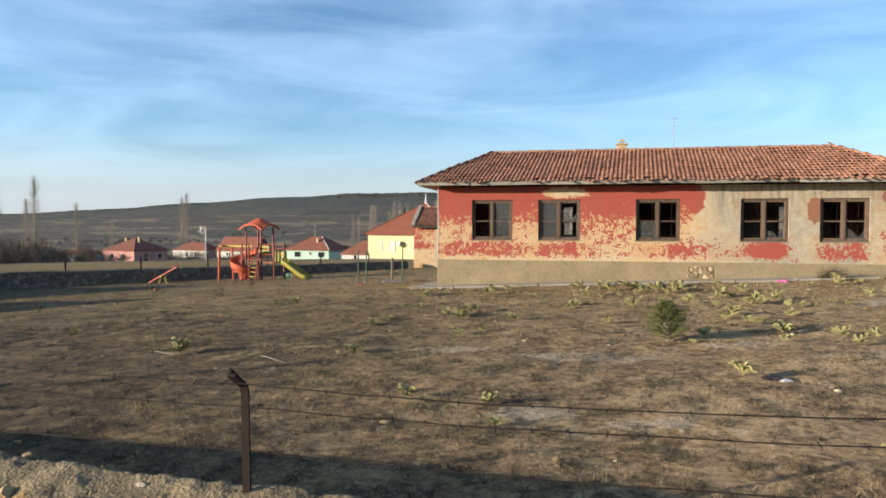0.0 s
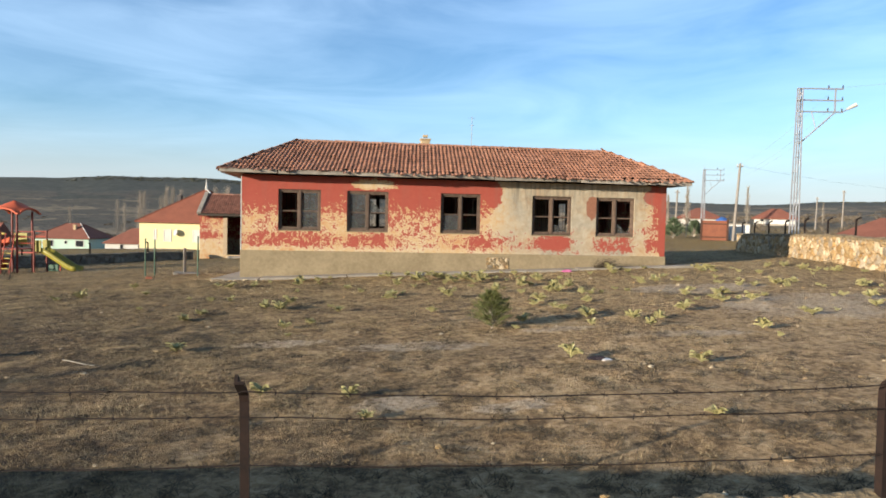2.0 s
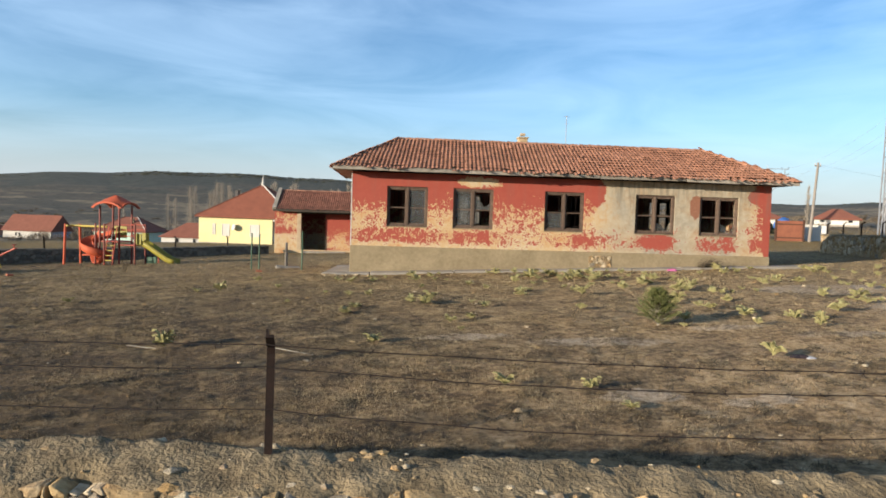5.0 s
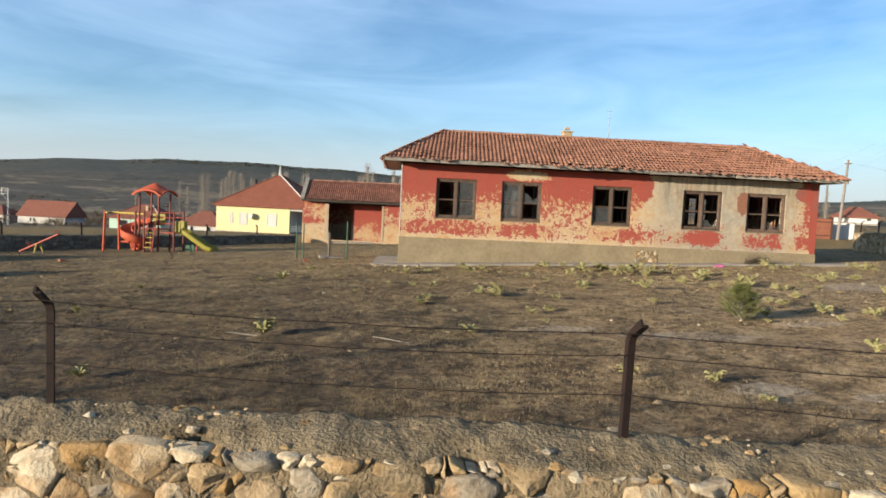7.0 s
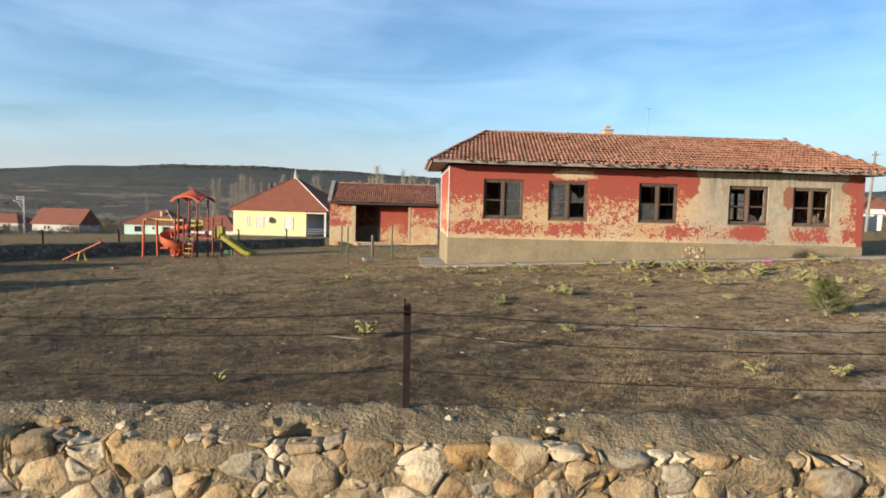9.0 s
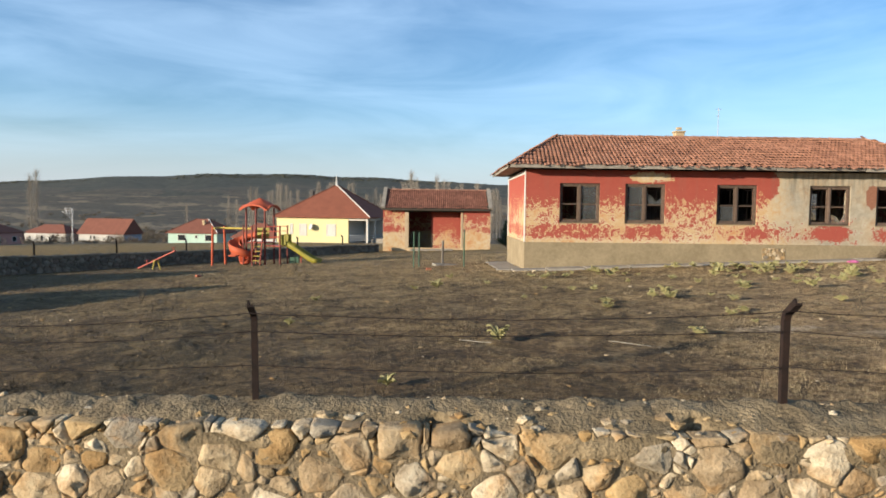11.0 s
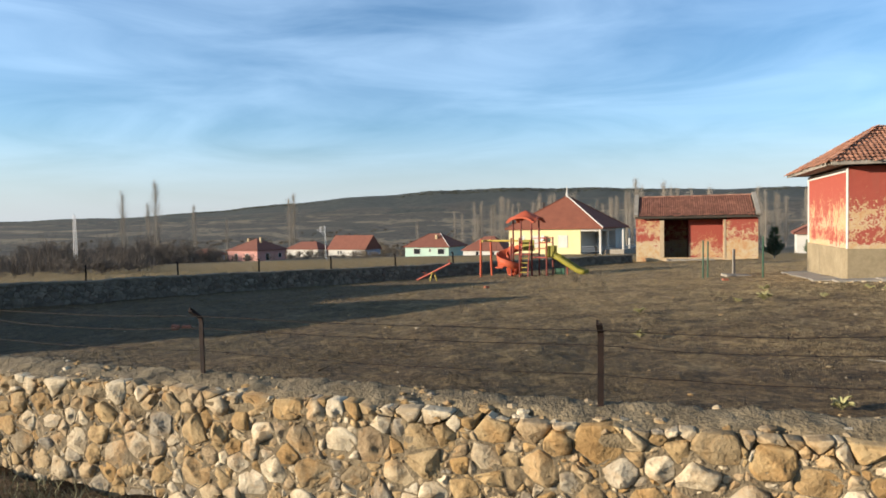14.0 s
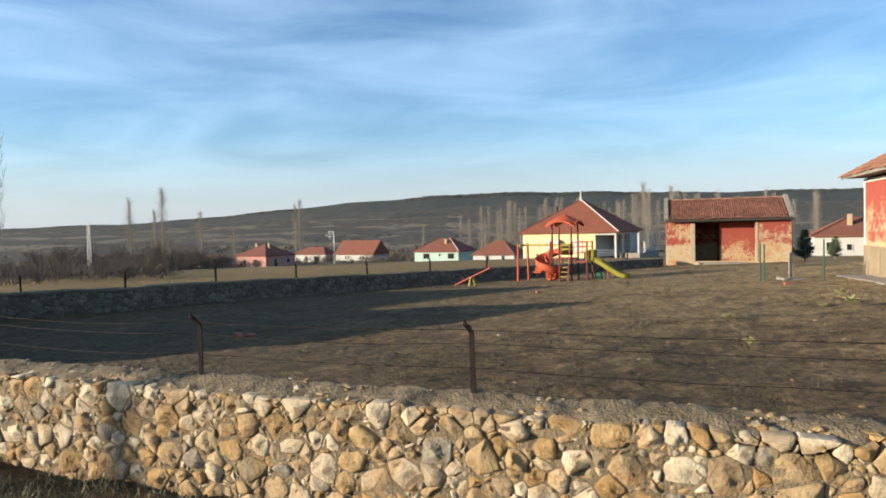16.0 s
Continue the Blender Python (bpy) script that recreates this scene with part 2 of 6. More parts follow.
def plaster_material(shift=0.0, repaired=1.0):
    """Red lime paint flaked off a cream coat, cement-grey repair at one end."""
    m, t, b, co = begin("flaking_red_plaster", 0.9)
    sep = t.nodes.new("ShaderNodeSeparateXYZ")
    t.links.new(co, sep.inputs[0])
    x, y = sep.outputs["X"], sep.outputs["Y"]
    z = math_node(t, "ADD", sep.outputs["Z"], shift)
    big = noise_node(t, co, 0.75, 4.0, 0.6)
    mid = noise_node(t, co, 4.5, 5.0, 0.65, 0.6)
    fine = noise_node(t, co, 16.0, 4.0, 0.65)
    red = mix_node(t, mid, (0.33, 0.062, 0.042), (0.42, 0.1, 0.065))
    cream = ramp_node(t, math_node(t, "ADD", math_node(t, "MULTIPLY", mid, 0.6), math_node(t, "MULTIPLY", big, 0.4)), [(0.34, (0.52, 0.24, 0.1)), (0.46, (0.58, 0.4, 0.21)), (0.56, (0.6, 0.48, 0.31)), (0.7, (0.64, 0.54, 0.38))])
    grey = ramp_node(t, mid, [(0.3, (0.3, 0.26, 0.19)), (0.7, (0.47, 0.42, 0.32))])
    # paint holds best under the eaves, again in a band below the sills
    keep = ramp_node(t, math_node(t, "MULTIPLY", z, 0.25), [(0.26, (0.25, 0.25, 0.25)), (0.31, (0.58, 0.58, 0.58)), (0.37, (0.6, 0.6, 0.6)), (0.43, (0.42, 0.42, 0.42)), (0.58, (0.57, 0.57, 0.57)), (0.7, (0.8, 0.8, 0.8)), (0.85, (1, 1, 1))])
    n = math_node(t, "ADD", math_node(t, "MULTIPLY", big, 0.28), math_node(t, "ADD", math_node(t, "MULTIPLY", mid, 0.38), math_node(t, "MULTIPLY", fine, 0.34)))
    east = math_node(t, "MULTIPLY", math_node(t, "SUBTRACT", math_node(t, "ADD", x, math_node(t, "MULTIPLY", math_node(t, "SUBTRACT", n, 0.5), 3.5)), 8.7), 0.9 * repaired, True)
    east2 = math_node(t, "MULTIPLY", math_node(t, "SUBTRACT", 15.2, x), 0.8, True)
    drop = math_node(t, "MULTIPLY", math_node(t, "MULTIPLY", east, east2), math_node(t, "MULTIPLY", math_node(t, "SUBTRACT", z, 1.75), 0.5, True))
    v = math_node(t, "SUBTRACT", math_node(t, "ADD", math_node(t, "MULTIPLY", keep, 0.42), math_node(t, "MULTIPLY", n, 1.7)), math_node(t, "MULTIPLY", drop, 1.1))
    v = math_node(t, "SUBTRACT", v, math_node(t, "MULTIPLY", east, -0.02))
    if repaired:
        # paint kept round the openings and at the east corner, lost over one head
        for cx, cz, rx, rz, gain in PAINT_SPOTS:
            dx = math_node(t, "MULTIPLY", math_node(t, "SUBTRACT", x, cx), 1 / rx)
            dz = math_node(t, "MULTIPLY", math_node(t, "SUBTRACT", z, cz), 1 / rz)
            d = math_node(t, "ADD", math_node(t, "MULTIPLY", dx, dx), math_node(t, "MULTIPLY", dz, dz))
            d = math_node(t, "ADD", d, math_node(t, "MULTIPLY", math_node(t, "SUBTRACT", n, 0.5), 6.0))
            k = math_node(t, "MULTIPLY", math_node(t, "SUBTRACT", 1.3, d), 0.8, True)
            v = math_node(t, "ADD", v, math_node(t, "MULTIPLY", k, gain))
    v2 = ramp_node(t, math_node(t, "MULTIPLY", v, 0.5), [(0.53, (0, 0, 0)), (0.536, (1, 1, 1))])
    base = mix_node(t, math_node(t, "MULTIPLY", math_node(t, "MULTIPLY", east, east2), math_node(t, "ADD", math_node(t, "MULTIPLY", big, 1.6), -0.02), True), cream, grey)
    col = mix_node(t, v2, base, red)
    if repaired:
        # rain streaks below the eaves, and bare brick where a reveal has broken away
        sv = t.nodes.new("ShaderNodeCombineXYZ")
        t.links.new(math_node(t, "MULTIPLY", x, 2.6), sv.inputs[0])
        t.links.new(math_node(t, "MULTIPLY", z, 0.35), sv.inputs[2])
        streak = ramp_node(t, noise_node(t, sv.outputs[0], 1.6, 4.0, 0.6), [(0.46, (0, 0, 0)), (0.64, (1, 1, 1))])
        high = math_node(t, "MULTIPLY", math_node(t, "SUBTRACT", z, 2.1), 0.7, True)
        col = mix_node(t, math_node(t, "MULTIPLY", math_node(t, "MULTIPLY", streak, high), math_node(t, "ADD", math_node(t, "MULTIPLY", east, 0.72), 0.14)), col, (0.17, 0.15, 0.115))
        bx = math_node(t, "MULTIPLY", math_node(t, "SUBTRACT", x, 12.58), 1 / 0.22)
        bz = math_node(t, "MULTIPLY", math_node(t, "SUBTRACT", z, 2.78), 1 / 0.46)
        bd = math_node(t, "ADD", math_node(t, "ADD", math_node(t, "MULTIPLY", bx, bx), math_node(t, "MULTIPLY", bz, bz)), math_node(t, "MULTIPLY", math_node(t, "SUBTRACT", mid, 0.5), 1.6))
        col = mix_node(t, ramp_node(t, bd, [(0.9, (1, 1, 1)), (0.98, (0, 0, 0))]), col, mix_node(t, fine, (0.16, 0.06, 0.035), (0.42, 0.2, 0.12)))
    finish(t, b, col)
    h = math_node(t, "ADD", math_node(t, "MULTIPLY", v2, 0.25), math_node(t, "MULTIPLY", fine, 0.3))
    bump_node(t, b, h, 0.5, 0.012)
    return m


M_GROUND = ground_material()
M_PLASTER = plaster_material()
M_PLINTH = plain("cement_plinth", (0.23, 0.175, 0.1), (0.38, 0.3, 0.18), 1.2, 0.95, bump=0.5)
M_CONCRETE = plain("worn_concrete", (0.22, 0.19, 0.145), (0.42, 0.37, 0.3), 2.0, 0.95, bump=0.5)
M_TILE = plain("clay_tile", (0.3, 0.13, 0.074), (0.45, 0.215, 0.125), 0.9, 0.9, bump=0.2, vary="island", spread=0.24)
M_TILE_CAP = plain("clay_ridge_tile", (0.32, 0.15, 0.09), (0.52, 0.27, 0.17), 3.0, 0.9, vary="object", spread=0.3)
M_BOARD = plain("weathered_board", (0.2, 0.175, 0.14), (0.42, 0.37, 0.3), 4.0, 0.9, vary="object", spread=0.25)
M_DARKWOOD = plain("dark_roof_timber", (0.04, 0.032, 0.025), (0.09, 0.07, 0.05), 4.0, 0.9)
M_FRAME = plain("brown_window_wood", (0.07, 0.046, 0.032), (0.2, 0.135, 0.095), 9.0, 0.85, vary="object", spread=0.25)
M_RUST = plain("rusty_iron", (0.035, 0.022, 0.016), (0.13, 0.06, 0.035), 12.0, 0.8, 0.3)
M_RUSTDARK = plain("dark_rusty_angle_iron", (0.006, 0.004, 0.003), (0.02, 0.01, 0.007), 14.0, 0.9, 0.0)
M_POST = plain("rusty_post_iron", (0.006, 0.004, 0.003), (0.032, 0.014, 0.008), 9.0, 0.9, 0.0)
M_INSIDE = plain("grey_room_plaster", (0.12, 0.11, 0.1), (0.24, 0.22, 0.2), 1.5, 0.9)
M_STONE = None


def stone_material():
    m, t, b, co = begin("limestone", 0.92)
    rnd = t.nodes.new("ShaderNodeObjectInfo").outputs["Random"]
    hue = ramp_node(t, rnd, [(0.0, (0.3, 0.25, 0.17)), (0.15, (0.5, 0.38, 0.21)), (0.28, (0.38, 0.26, 0.12)), (0.42, (0.6, 0.5, 0.34)), (0.54, (0.36, 0.28, 0.18)), (0.66, (0.66, 0.59, 0.45)), (0.78, (0.72, 0.65, 0.51)), (0.86, (0.3, 0.28, 0.24)), (0.93, (0.42, 0.38, 0.3)), (1.0, (0.56, 0.38, 0.17))])
    big = noise_node(t, co, 7.0, 5.0, 0.65, 0.5)
    fine = noise_node(t, co, 45.0, 4.0, 0.7)
    s = math_node(t, "ADD", math_node(t, "MULTIPLY", big, 0.6), math_node(t, "MULTIPLY", fine, 0.4))
    shade = ramp_node(t, s, [(0.32, (0.42, 0.34, 0.25)), (0.5, (0.89, 0.8, 0.68)), (0.66, (1.16, 1.1, 1.0))])
    stain = ramp_node(t, noise_node(t, co, 5.0, 4.0, 0.6, 0.4), [(0.5, (0, 0, 0)), (0.66, (0.6, 0.6, 0.6))])
    hue = mix_node(t, stain, hue, (0.46, 0.28, 0.11))
    finish(t, b, mix_node(t, 1.0, hue, shade, "MULTIPLY"))
    bump_node(t, b, s, 0.9, 0.035)
    return m


M_STONE = stone_material()
M_POINTING = plain("joint_mortar", (0.09, 0.066, 0.038), (0.34, 0.26, 0.155), 7.0, 0.97, bump=1.0, dist=0.05, fine=9.0)
M_MORTAR = plain("rough_mortar", (0.055, 0.039, 0.02), (0.4, 0.3, 0.17), 6.0, 0.97, bump=1.0, dist=0.05, fine=9.0)

# ---- mesh helpers ----


def part(name, bm, material, parent=None, label="", smooth=False):
    me = bpy.data.meshes.new(name)
    bmesh.ops.recalc_face_normals(bm, faces=bm.faces)
    bm.to_mesh(me)
    bm.free()
    me.materials.append(material)
    if smooth:
        me.polygons.foreach_set("use_smooth", [True] * len(me.polygons))
    ob = new(name, me)
    if parent:
        ob.parent = parent
    if label:
        ob["label"] = label
    return ob


def data_part(name, verts, faces, material, parent=None, label="", smooth=False):
    me = bpy.data.meshes.new(name)
    me.from_pydata(verts, [], faces)
    me.materials.append(material)
    if smooth:
        me.polygons.foreach_set("use_smooth", [True] * len(me.polygons))
    ob = new(name, me)
    if parent:
        ob.parent = parent
    if label:
        ob["label"] = label
    return ob


def thing(name, x, y, z, label, category, group="", rz=0.0, kind=""):
    e = new(name)
    e.empty_display_size = 0.2
    e.matrix_basis = pose(x, y, z, 0, 0, rz)
    return tagged(e, label, category, group, kind)


def box(bm, c, size, m=None, bevel=0.0):
    r = bmesh.ops.create_cube(bm, size=1.0)
    vs = r["verts"]
    for v in vs:
        v.co = Vector((v.co.x * size[0], v.co.y * size[1], v.co.z * size[2]))
    if bevel:
        es = list({e for v in vs for e in v.link_edges})
        nb = bmesh.ops.bevel(bm, geom=es, offset=bevel, segments=1, affect="EDGES")
        vs = list({v for f in nb["faces"] for v in f.verts} | {v for v in vs if v.is_valid})
    mm = Matrix.Translation(c) @ (m or Matrix())
    for v in vs:
        v.co = mm @ v.co
    return vs


def boxes(*items, bevel=0.0):
    bm = bmesh.new()
    for c, s, *m in items:
        box(bm, c, s, m[0] if m else None, bevel)
    return bm


def tube(bm, a, b, ra, rb=None, sides=10):
    a, b = Vector(a), Vector(b)
    rb = ra if rb is None else rb
    d = (b - a)
    q = d.to_track_quat("Z", "Y").to_matrix()
    rings = []
    for p, r in ((a, ra), (b, rb)):
        rings.append([bm.verts.new(p + q @ Vector((math.cos(k * 2 * math.pi / sides) * r, math.sin(k * 2 * math.pi / sides) * r, 0))) for k in range(sides)])
    for k in range(sides):
        j = (k + 1) % sides
        bm.faces.new((rings[0][k], rings[0][j], rings[1][j], rings[1][k]))
    bm.faces.new(rings[0][::-1])
    bm.faces.new(rings[1])


def tubes(*items, sides=10):
    bm = bmesh.new()
    for it in items:
        tube(bm, *it, sides=sides)
    return bm


def sweep(bm, pts, profile, closed_profile=True, up=Vector((0, 0, 1))):
    """Carries a profile (list of (side, up)) along points."""
    pts = [Vector(p) for p in pts]
    rings = []
    for i, p in enumerate(pts):
        d = (pts[min(i + 1, len(pts) - 1)] - pts[max(i - 1, 0)]).normalized()
        side = d.cross(up).normalized()
        u = side.cross(d).normalized()
        rings.append([bm.verts.new(p + side * a + u * b) for a, b in profile])
    n = len(profile)
    for r0, r1 in zip(rings, rings[1:]):
        for k in range(n if closed_profile else n - 1):
            j = (k + 1) % n
            bm.faces.new((r0[k], r0[j], r1[j], r1[k]))
    if closed_profile:
        bm.faces.new(rings[0][::-1])
        bm.faces.new(rings[-1])
    return rings


def panel(us, vs, solid, place, thick):
    """A wall of rectangular cells with openings; place(u, v, depth) gives the point."""
    bm = bmesh.new()
    memo = {}

    def vert(i, j, k):
        if (i, j, k) not in memo:
            memo[i, j, k] = bm.verts.new(place(us[i], vs[j], thick * k))
        return memo[i, j, k]

    nu, nv = len(us) - 1, len(vs) - 1
    ok = lambda i, j: 0 <= i < nu and 0 <= j < nv and solid((us[i] + us[i + 1]) / 2, (vs[j] + vs[j + 1]) / 2)
    for i in range(nu):
        for j in range(nv):
            if not ok(i, j):
                continue
            for k in (0, 1):
                bm.faces.new([vert(i, j, k), vert(i + 1, j, k), vert(i + 1, j + 1, k), vert(i, j + 1, k)])
            for di, dj, p, q in ((-1, 0, (i, j), (i, j + 1)), (1, 0, (i + 1, j), (i + 1, j + 1)), (0, -1, (i, j), (i + 1, j)), (0, 1, (i, j + 1), (i + 1, j + 1))):
                if not ok(i + di, j + dj):
                    bm.faces.new([vert(*p, 0), vert(*q, 0), vert(*q, 1), vert(*p, 1)])
    return bm


def icosa():
    bm = bmesh.new()
    bmesh.ops.create_icosphere(bm, subdivisions=1, radius=1.0)
    v = np.array([q.co[:] for q in bm.verts])
    bm.verts.ensure_lookup_table()
    f = np.array([[q.index for q in fc.verts] for fc in bm.faces])
    bm.free()
    return v, f


ICO_V, ICO_F = icosa()


# ---- ground ----
SKY_B = [-180, -60, -51, -42, -33.6, -26.6, -17, -12, -3, 2, 10, 26, 28.5, 34, 39, 60, 120, 180]
SKY_E = [0.5, 0.5, 0.66, 0.86, 1.6, 2.25, 2.81, 2.84, 2.6, 2.3, 2.2, 1.9, 1.6, 1.68, 1.96, 2.0, 0.5, 0.5]


def smooth(a, b, v):
    s = np.clip((v - a) / (b - a), 0, 1)
    return s * s * (3 - 2 * s)


def lattice_noise(x, y, scale, seed):
    """Smooth value noise over the plan, in -1..1."""
    u, v = x * scale + 37.2 * seed, y * scale - 11.7 * seed
    i, j = np.floor(u), np.floor(v)
    a, b = u - i, v - j
    a, b = a * a * (3 - 2 * a), b * b * (3 - 2 * b)

    def corner(p, q):
        k = np.sin(p * 127.1 + q * 311.7 + seed * 74.7) * 43758.5453
        return (k - np.floor(k)) * 2 - 1

    lo = corner(i, j) * (1 - a) + corner(i + 1, j) * a
    hi = corner(i, j + 1) * (1 - a) + corner(i + 1, j + 1) * a
    return lo * (1 - b) + hi * b


def hummocks(x, y):
    """Tussocks and trodden hollows of the yard."""
    big = lattice_noise(x, y, 1.3, 1)
    mid = lattice_noise(x, y, 3.7, 2)
    small = lattice_noise(x, y, 8.5, 3)
    return 0.018 * big + 0.018 * mid * (0.6 + 0.4 * big) + 0.008 * small


def ground_z(x, y):
    x, y = np.asarray(x, float), np.asarray(y, float)
    dx, dy = x - EYE_MID[0], y - EYE_MID[1]
    r, bear = np.hypot(dx, dy), np.degrees(np.arctan2(dx, dy))
    near = 0.041 * np.clip(x, -30, 40) - 0.03 * np.clip(y, 0, 60) + 0.02 * np.sin(x * 1.1 + 0.4 * y) * np.sin(y * 0.9 - 0.3 * x)
    line = -20.26 - 0.0775 * (x + 8.8)
    near = near + (0.24 - near) * smooth(-0.06, -0.26, y - line)
    near = near + hummocks(x, y)
    sky = sum(np.interp(bear + k * 2.0, SKY_B, SKY_E) for k in (-1, 0, 1)) / 3
    sky = sky + 0.04 * np.sin(bear * 0.9) + 0.008 * np.sin(bear * 2.3)
    el = np.interp(r, [45, 70, 112, 150, 200, 232, 400, 700, 1100, 1600], [-3.6, -3.2, -2.85, -2.98, -2.9, -2.7, -2.0, -0.5, 0.3, 0.0])
    el = el + sky * np.interp(r, [700, 1100, 1600], [0, 0.4, 1.0])
    er = np.interp(r, [45, 55, 100, 150, 400, 900, 1600], [-1.6, -1.0, -0.2, 0.3, 0.6, 0.6, 0.0]) + sky * np.interp(r, [400, 900, 1600], [0, 0.5, 1.0])
    e = el + (er - el) * smooth(14, 24, bear)
    far = 2.1 + r * np.tan(np.radians(e))
    far = np.where(r > 1600, 2.1 + 1600 * np.tan(np.radians(e)) - (r - 1600) * 0.01, far)
    behind = smooth(70, 110, np.abs(bear))
    far = far * (1 - behind) + 0.24 * behind
    return near + (far - near) * smooth(42, 62, r)


def gz(x, y):
    return float(ground_z(x, y))


def make_ground():
    # rings and spokes lie closest over the yard
    rr = [0.6, 1.2, 2.0, 2.8]
    while rr[-1] < 5000:
        rr.append(rr[-1] * (1.0095 if rr[-1] < 42 else 1.036))
    rr = np.array(rr)
    bear = np.concatenate([np.linspace(-64, 50, 900, endpoint=False), np.linspace(50, 296, 160, endpoint=False)])
    ang = np.radians(bear)
    na = len(ang)
    X = EYE_MID[0] + np.outer(rr, np.sin(ang))
    Y = EYE_MID[1] + np.outer(rr, np.cos(ang))
    Z = ground_z(X, Y)
    rs = np.random.RandomState(3)
    Z = Z + (rs.rand(*Z.shape) - 0.5) * np.clip((rr - 3.0) * 0.0012, 0.0, 0.05)[:, None]
    verts = [(EYE_MID[0], EYE_MID[1], 0.24)] + np.stack([X, Y, Z], -1).reshape(-1, 3).tolist()
    faces = [(0, 1 + (k + 1) % na, 1 + k) for k in range(na)]
    for i in range(len(rr) - 1):
        o, p = 1 + i * na, 1 + (i + 1) * na
        faces += [(o + k, o + (k + 1) % na, p + (k + 1) % na, p + k) for k in range(na)]
    g = data_part("ground", verts, faces, M_GROUND, smooth=True)
    tagged(g, "dry brown winter grass yard, fields and wooded hills", "ground", kind="structure")


make_ground()


# ---- roadside wall of field stones ----
def wall_y(x):
    """Inner top edge of the roadside wall."""
    return -20.26 - 0.0775 * (x + 8.8)


def wall_top(x):
    return float(np.interp(x, [-12, -9, -6, -4, -2.6, -1.4, 1.1, 3.6, 8], [1.03, 1.06, 1.09, 1.14, 1.175, 1.205, 1.19, 1.155, 1.26]))


WALL_T = 0.33


def clip_poly(poly, n, d):
    out = []
    for i, p in enumerate(poly):
        q = poly[(i + 1) % len(poly)]
        a, b = p[0] * n[0] + p[1] * n[1] - d, q[0] * n[0] + q[1] * n[1] - d
        if a <= 0:
            out.append(p)
        if a * b < 0:
            f = a / (a - b)
            out.append((p[0] + (q[0] - p[0]) * f, p[1] + (q[1] - p[1]) * f))
    return out


def stone_cells(rs, u0, u1, v0, v1, size):
    """Random rubble pattern: big stones thrown first, smaller ones filling in between."""
    area = (u1 - u0) * (v1 - v0)
    cell = size * 1.9
    grid, pts = collections.defaultdict(list), []
    for rad, share in ((1.0, 0.5), (0.72, 1.4), (0.5, 4.0), (0.3, 9.0), (0.2, 9.0)):
        for _ in range(int(share * area / (size * size))):
            r = size * rad * (0.8 + 0.35 * rs.rand())
            u, v = u0 + (u1 - u0) * rs.rand(), v0 + (v1 - v0) * rs.rand()
            a, b = int(u / cell), int(v / cell)
            near = [p for i in (-1, 0, 1) for j in (-1, 0, 1) for p in grid[a + i, b + j]]
            # stones lie wider than high
            if all(((u - p[0]) * 0.8) ** 2 + ((v - p[1]) * 1.2) ** 2 > (0.6 * (r + p[2])) ** 2 for p in near):
                pts.append((u, v, r))
                grid[a, b].append(pts[-1])
    P = np.array(pts)
    bend = lambda p: (p[0] + 0.34 * size * noise.noise(Vector((p[0] * 1.1 / size, p[1] * 1.1 / size, 2.0))), p[1] + 0.3 * size * noise.noise(Vector((p[0] * 1.1 / size, p[1] * 1.1 / size, 9.0))))
    out = []
    for a, b, r in pts:
        poly = [(u0, v0), (u1, v0), (u1, v1), (u0, v1)]
        dd_all = (P[:, 0] - a) ** 2 + (P[:, 1] - b) ** 2
        for j in np.argsort(dd_all)[1:34]:
            dx, dy = P[j, 0] - a, P[j, 1] - b
            f = 0.5 + np.clip((r * r - P[j, 2] ** 2) / (2 * dd_all[j]), -0.38, 0.38)
            poly = clip_poly(poly, (dx, dy), a * dx + b * dy + f * dd_all[j])
            if len(poly) < 3:
                break
        if len(poly) >= 3:
            out.append([bend(p) for p in poly])
    return out


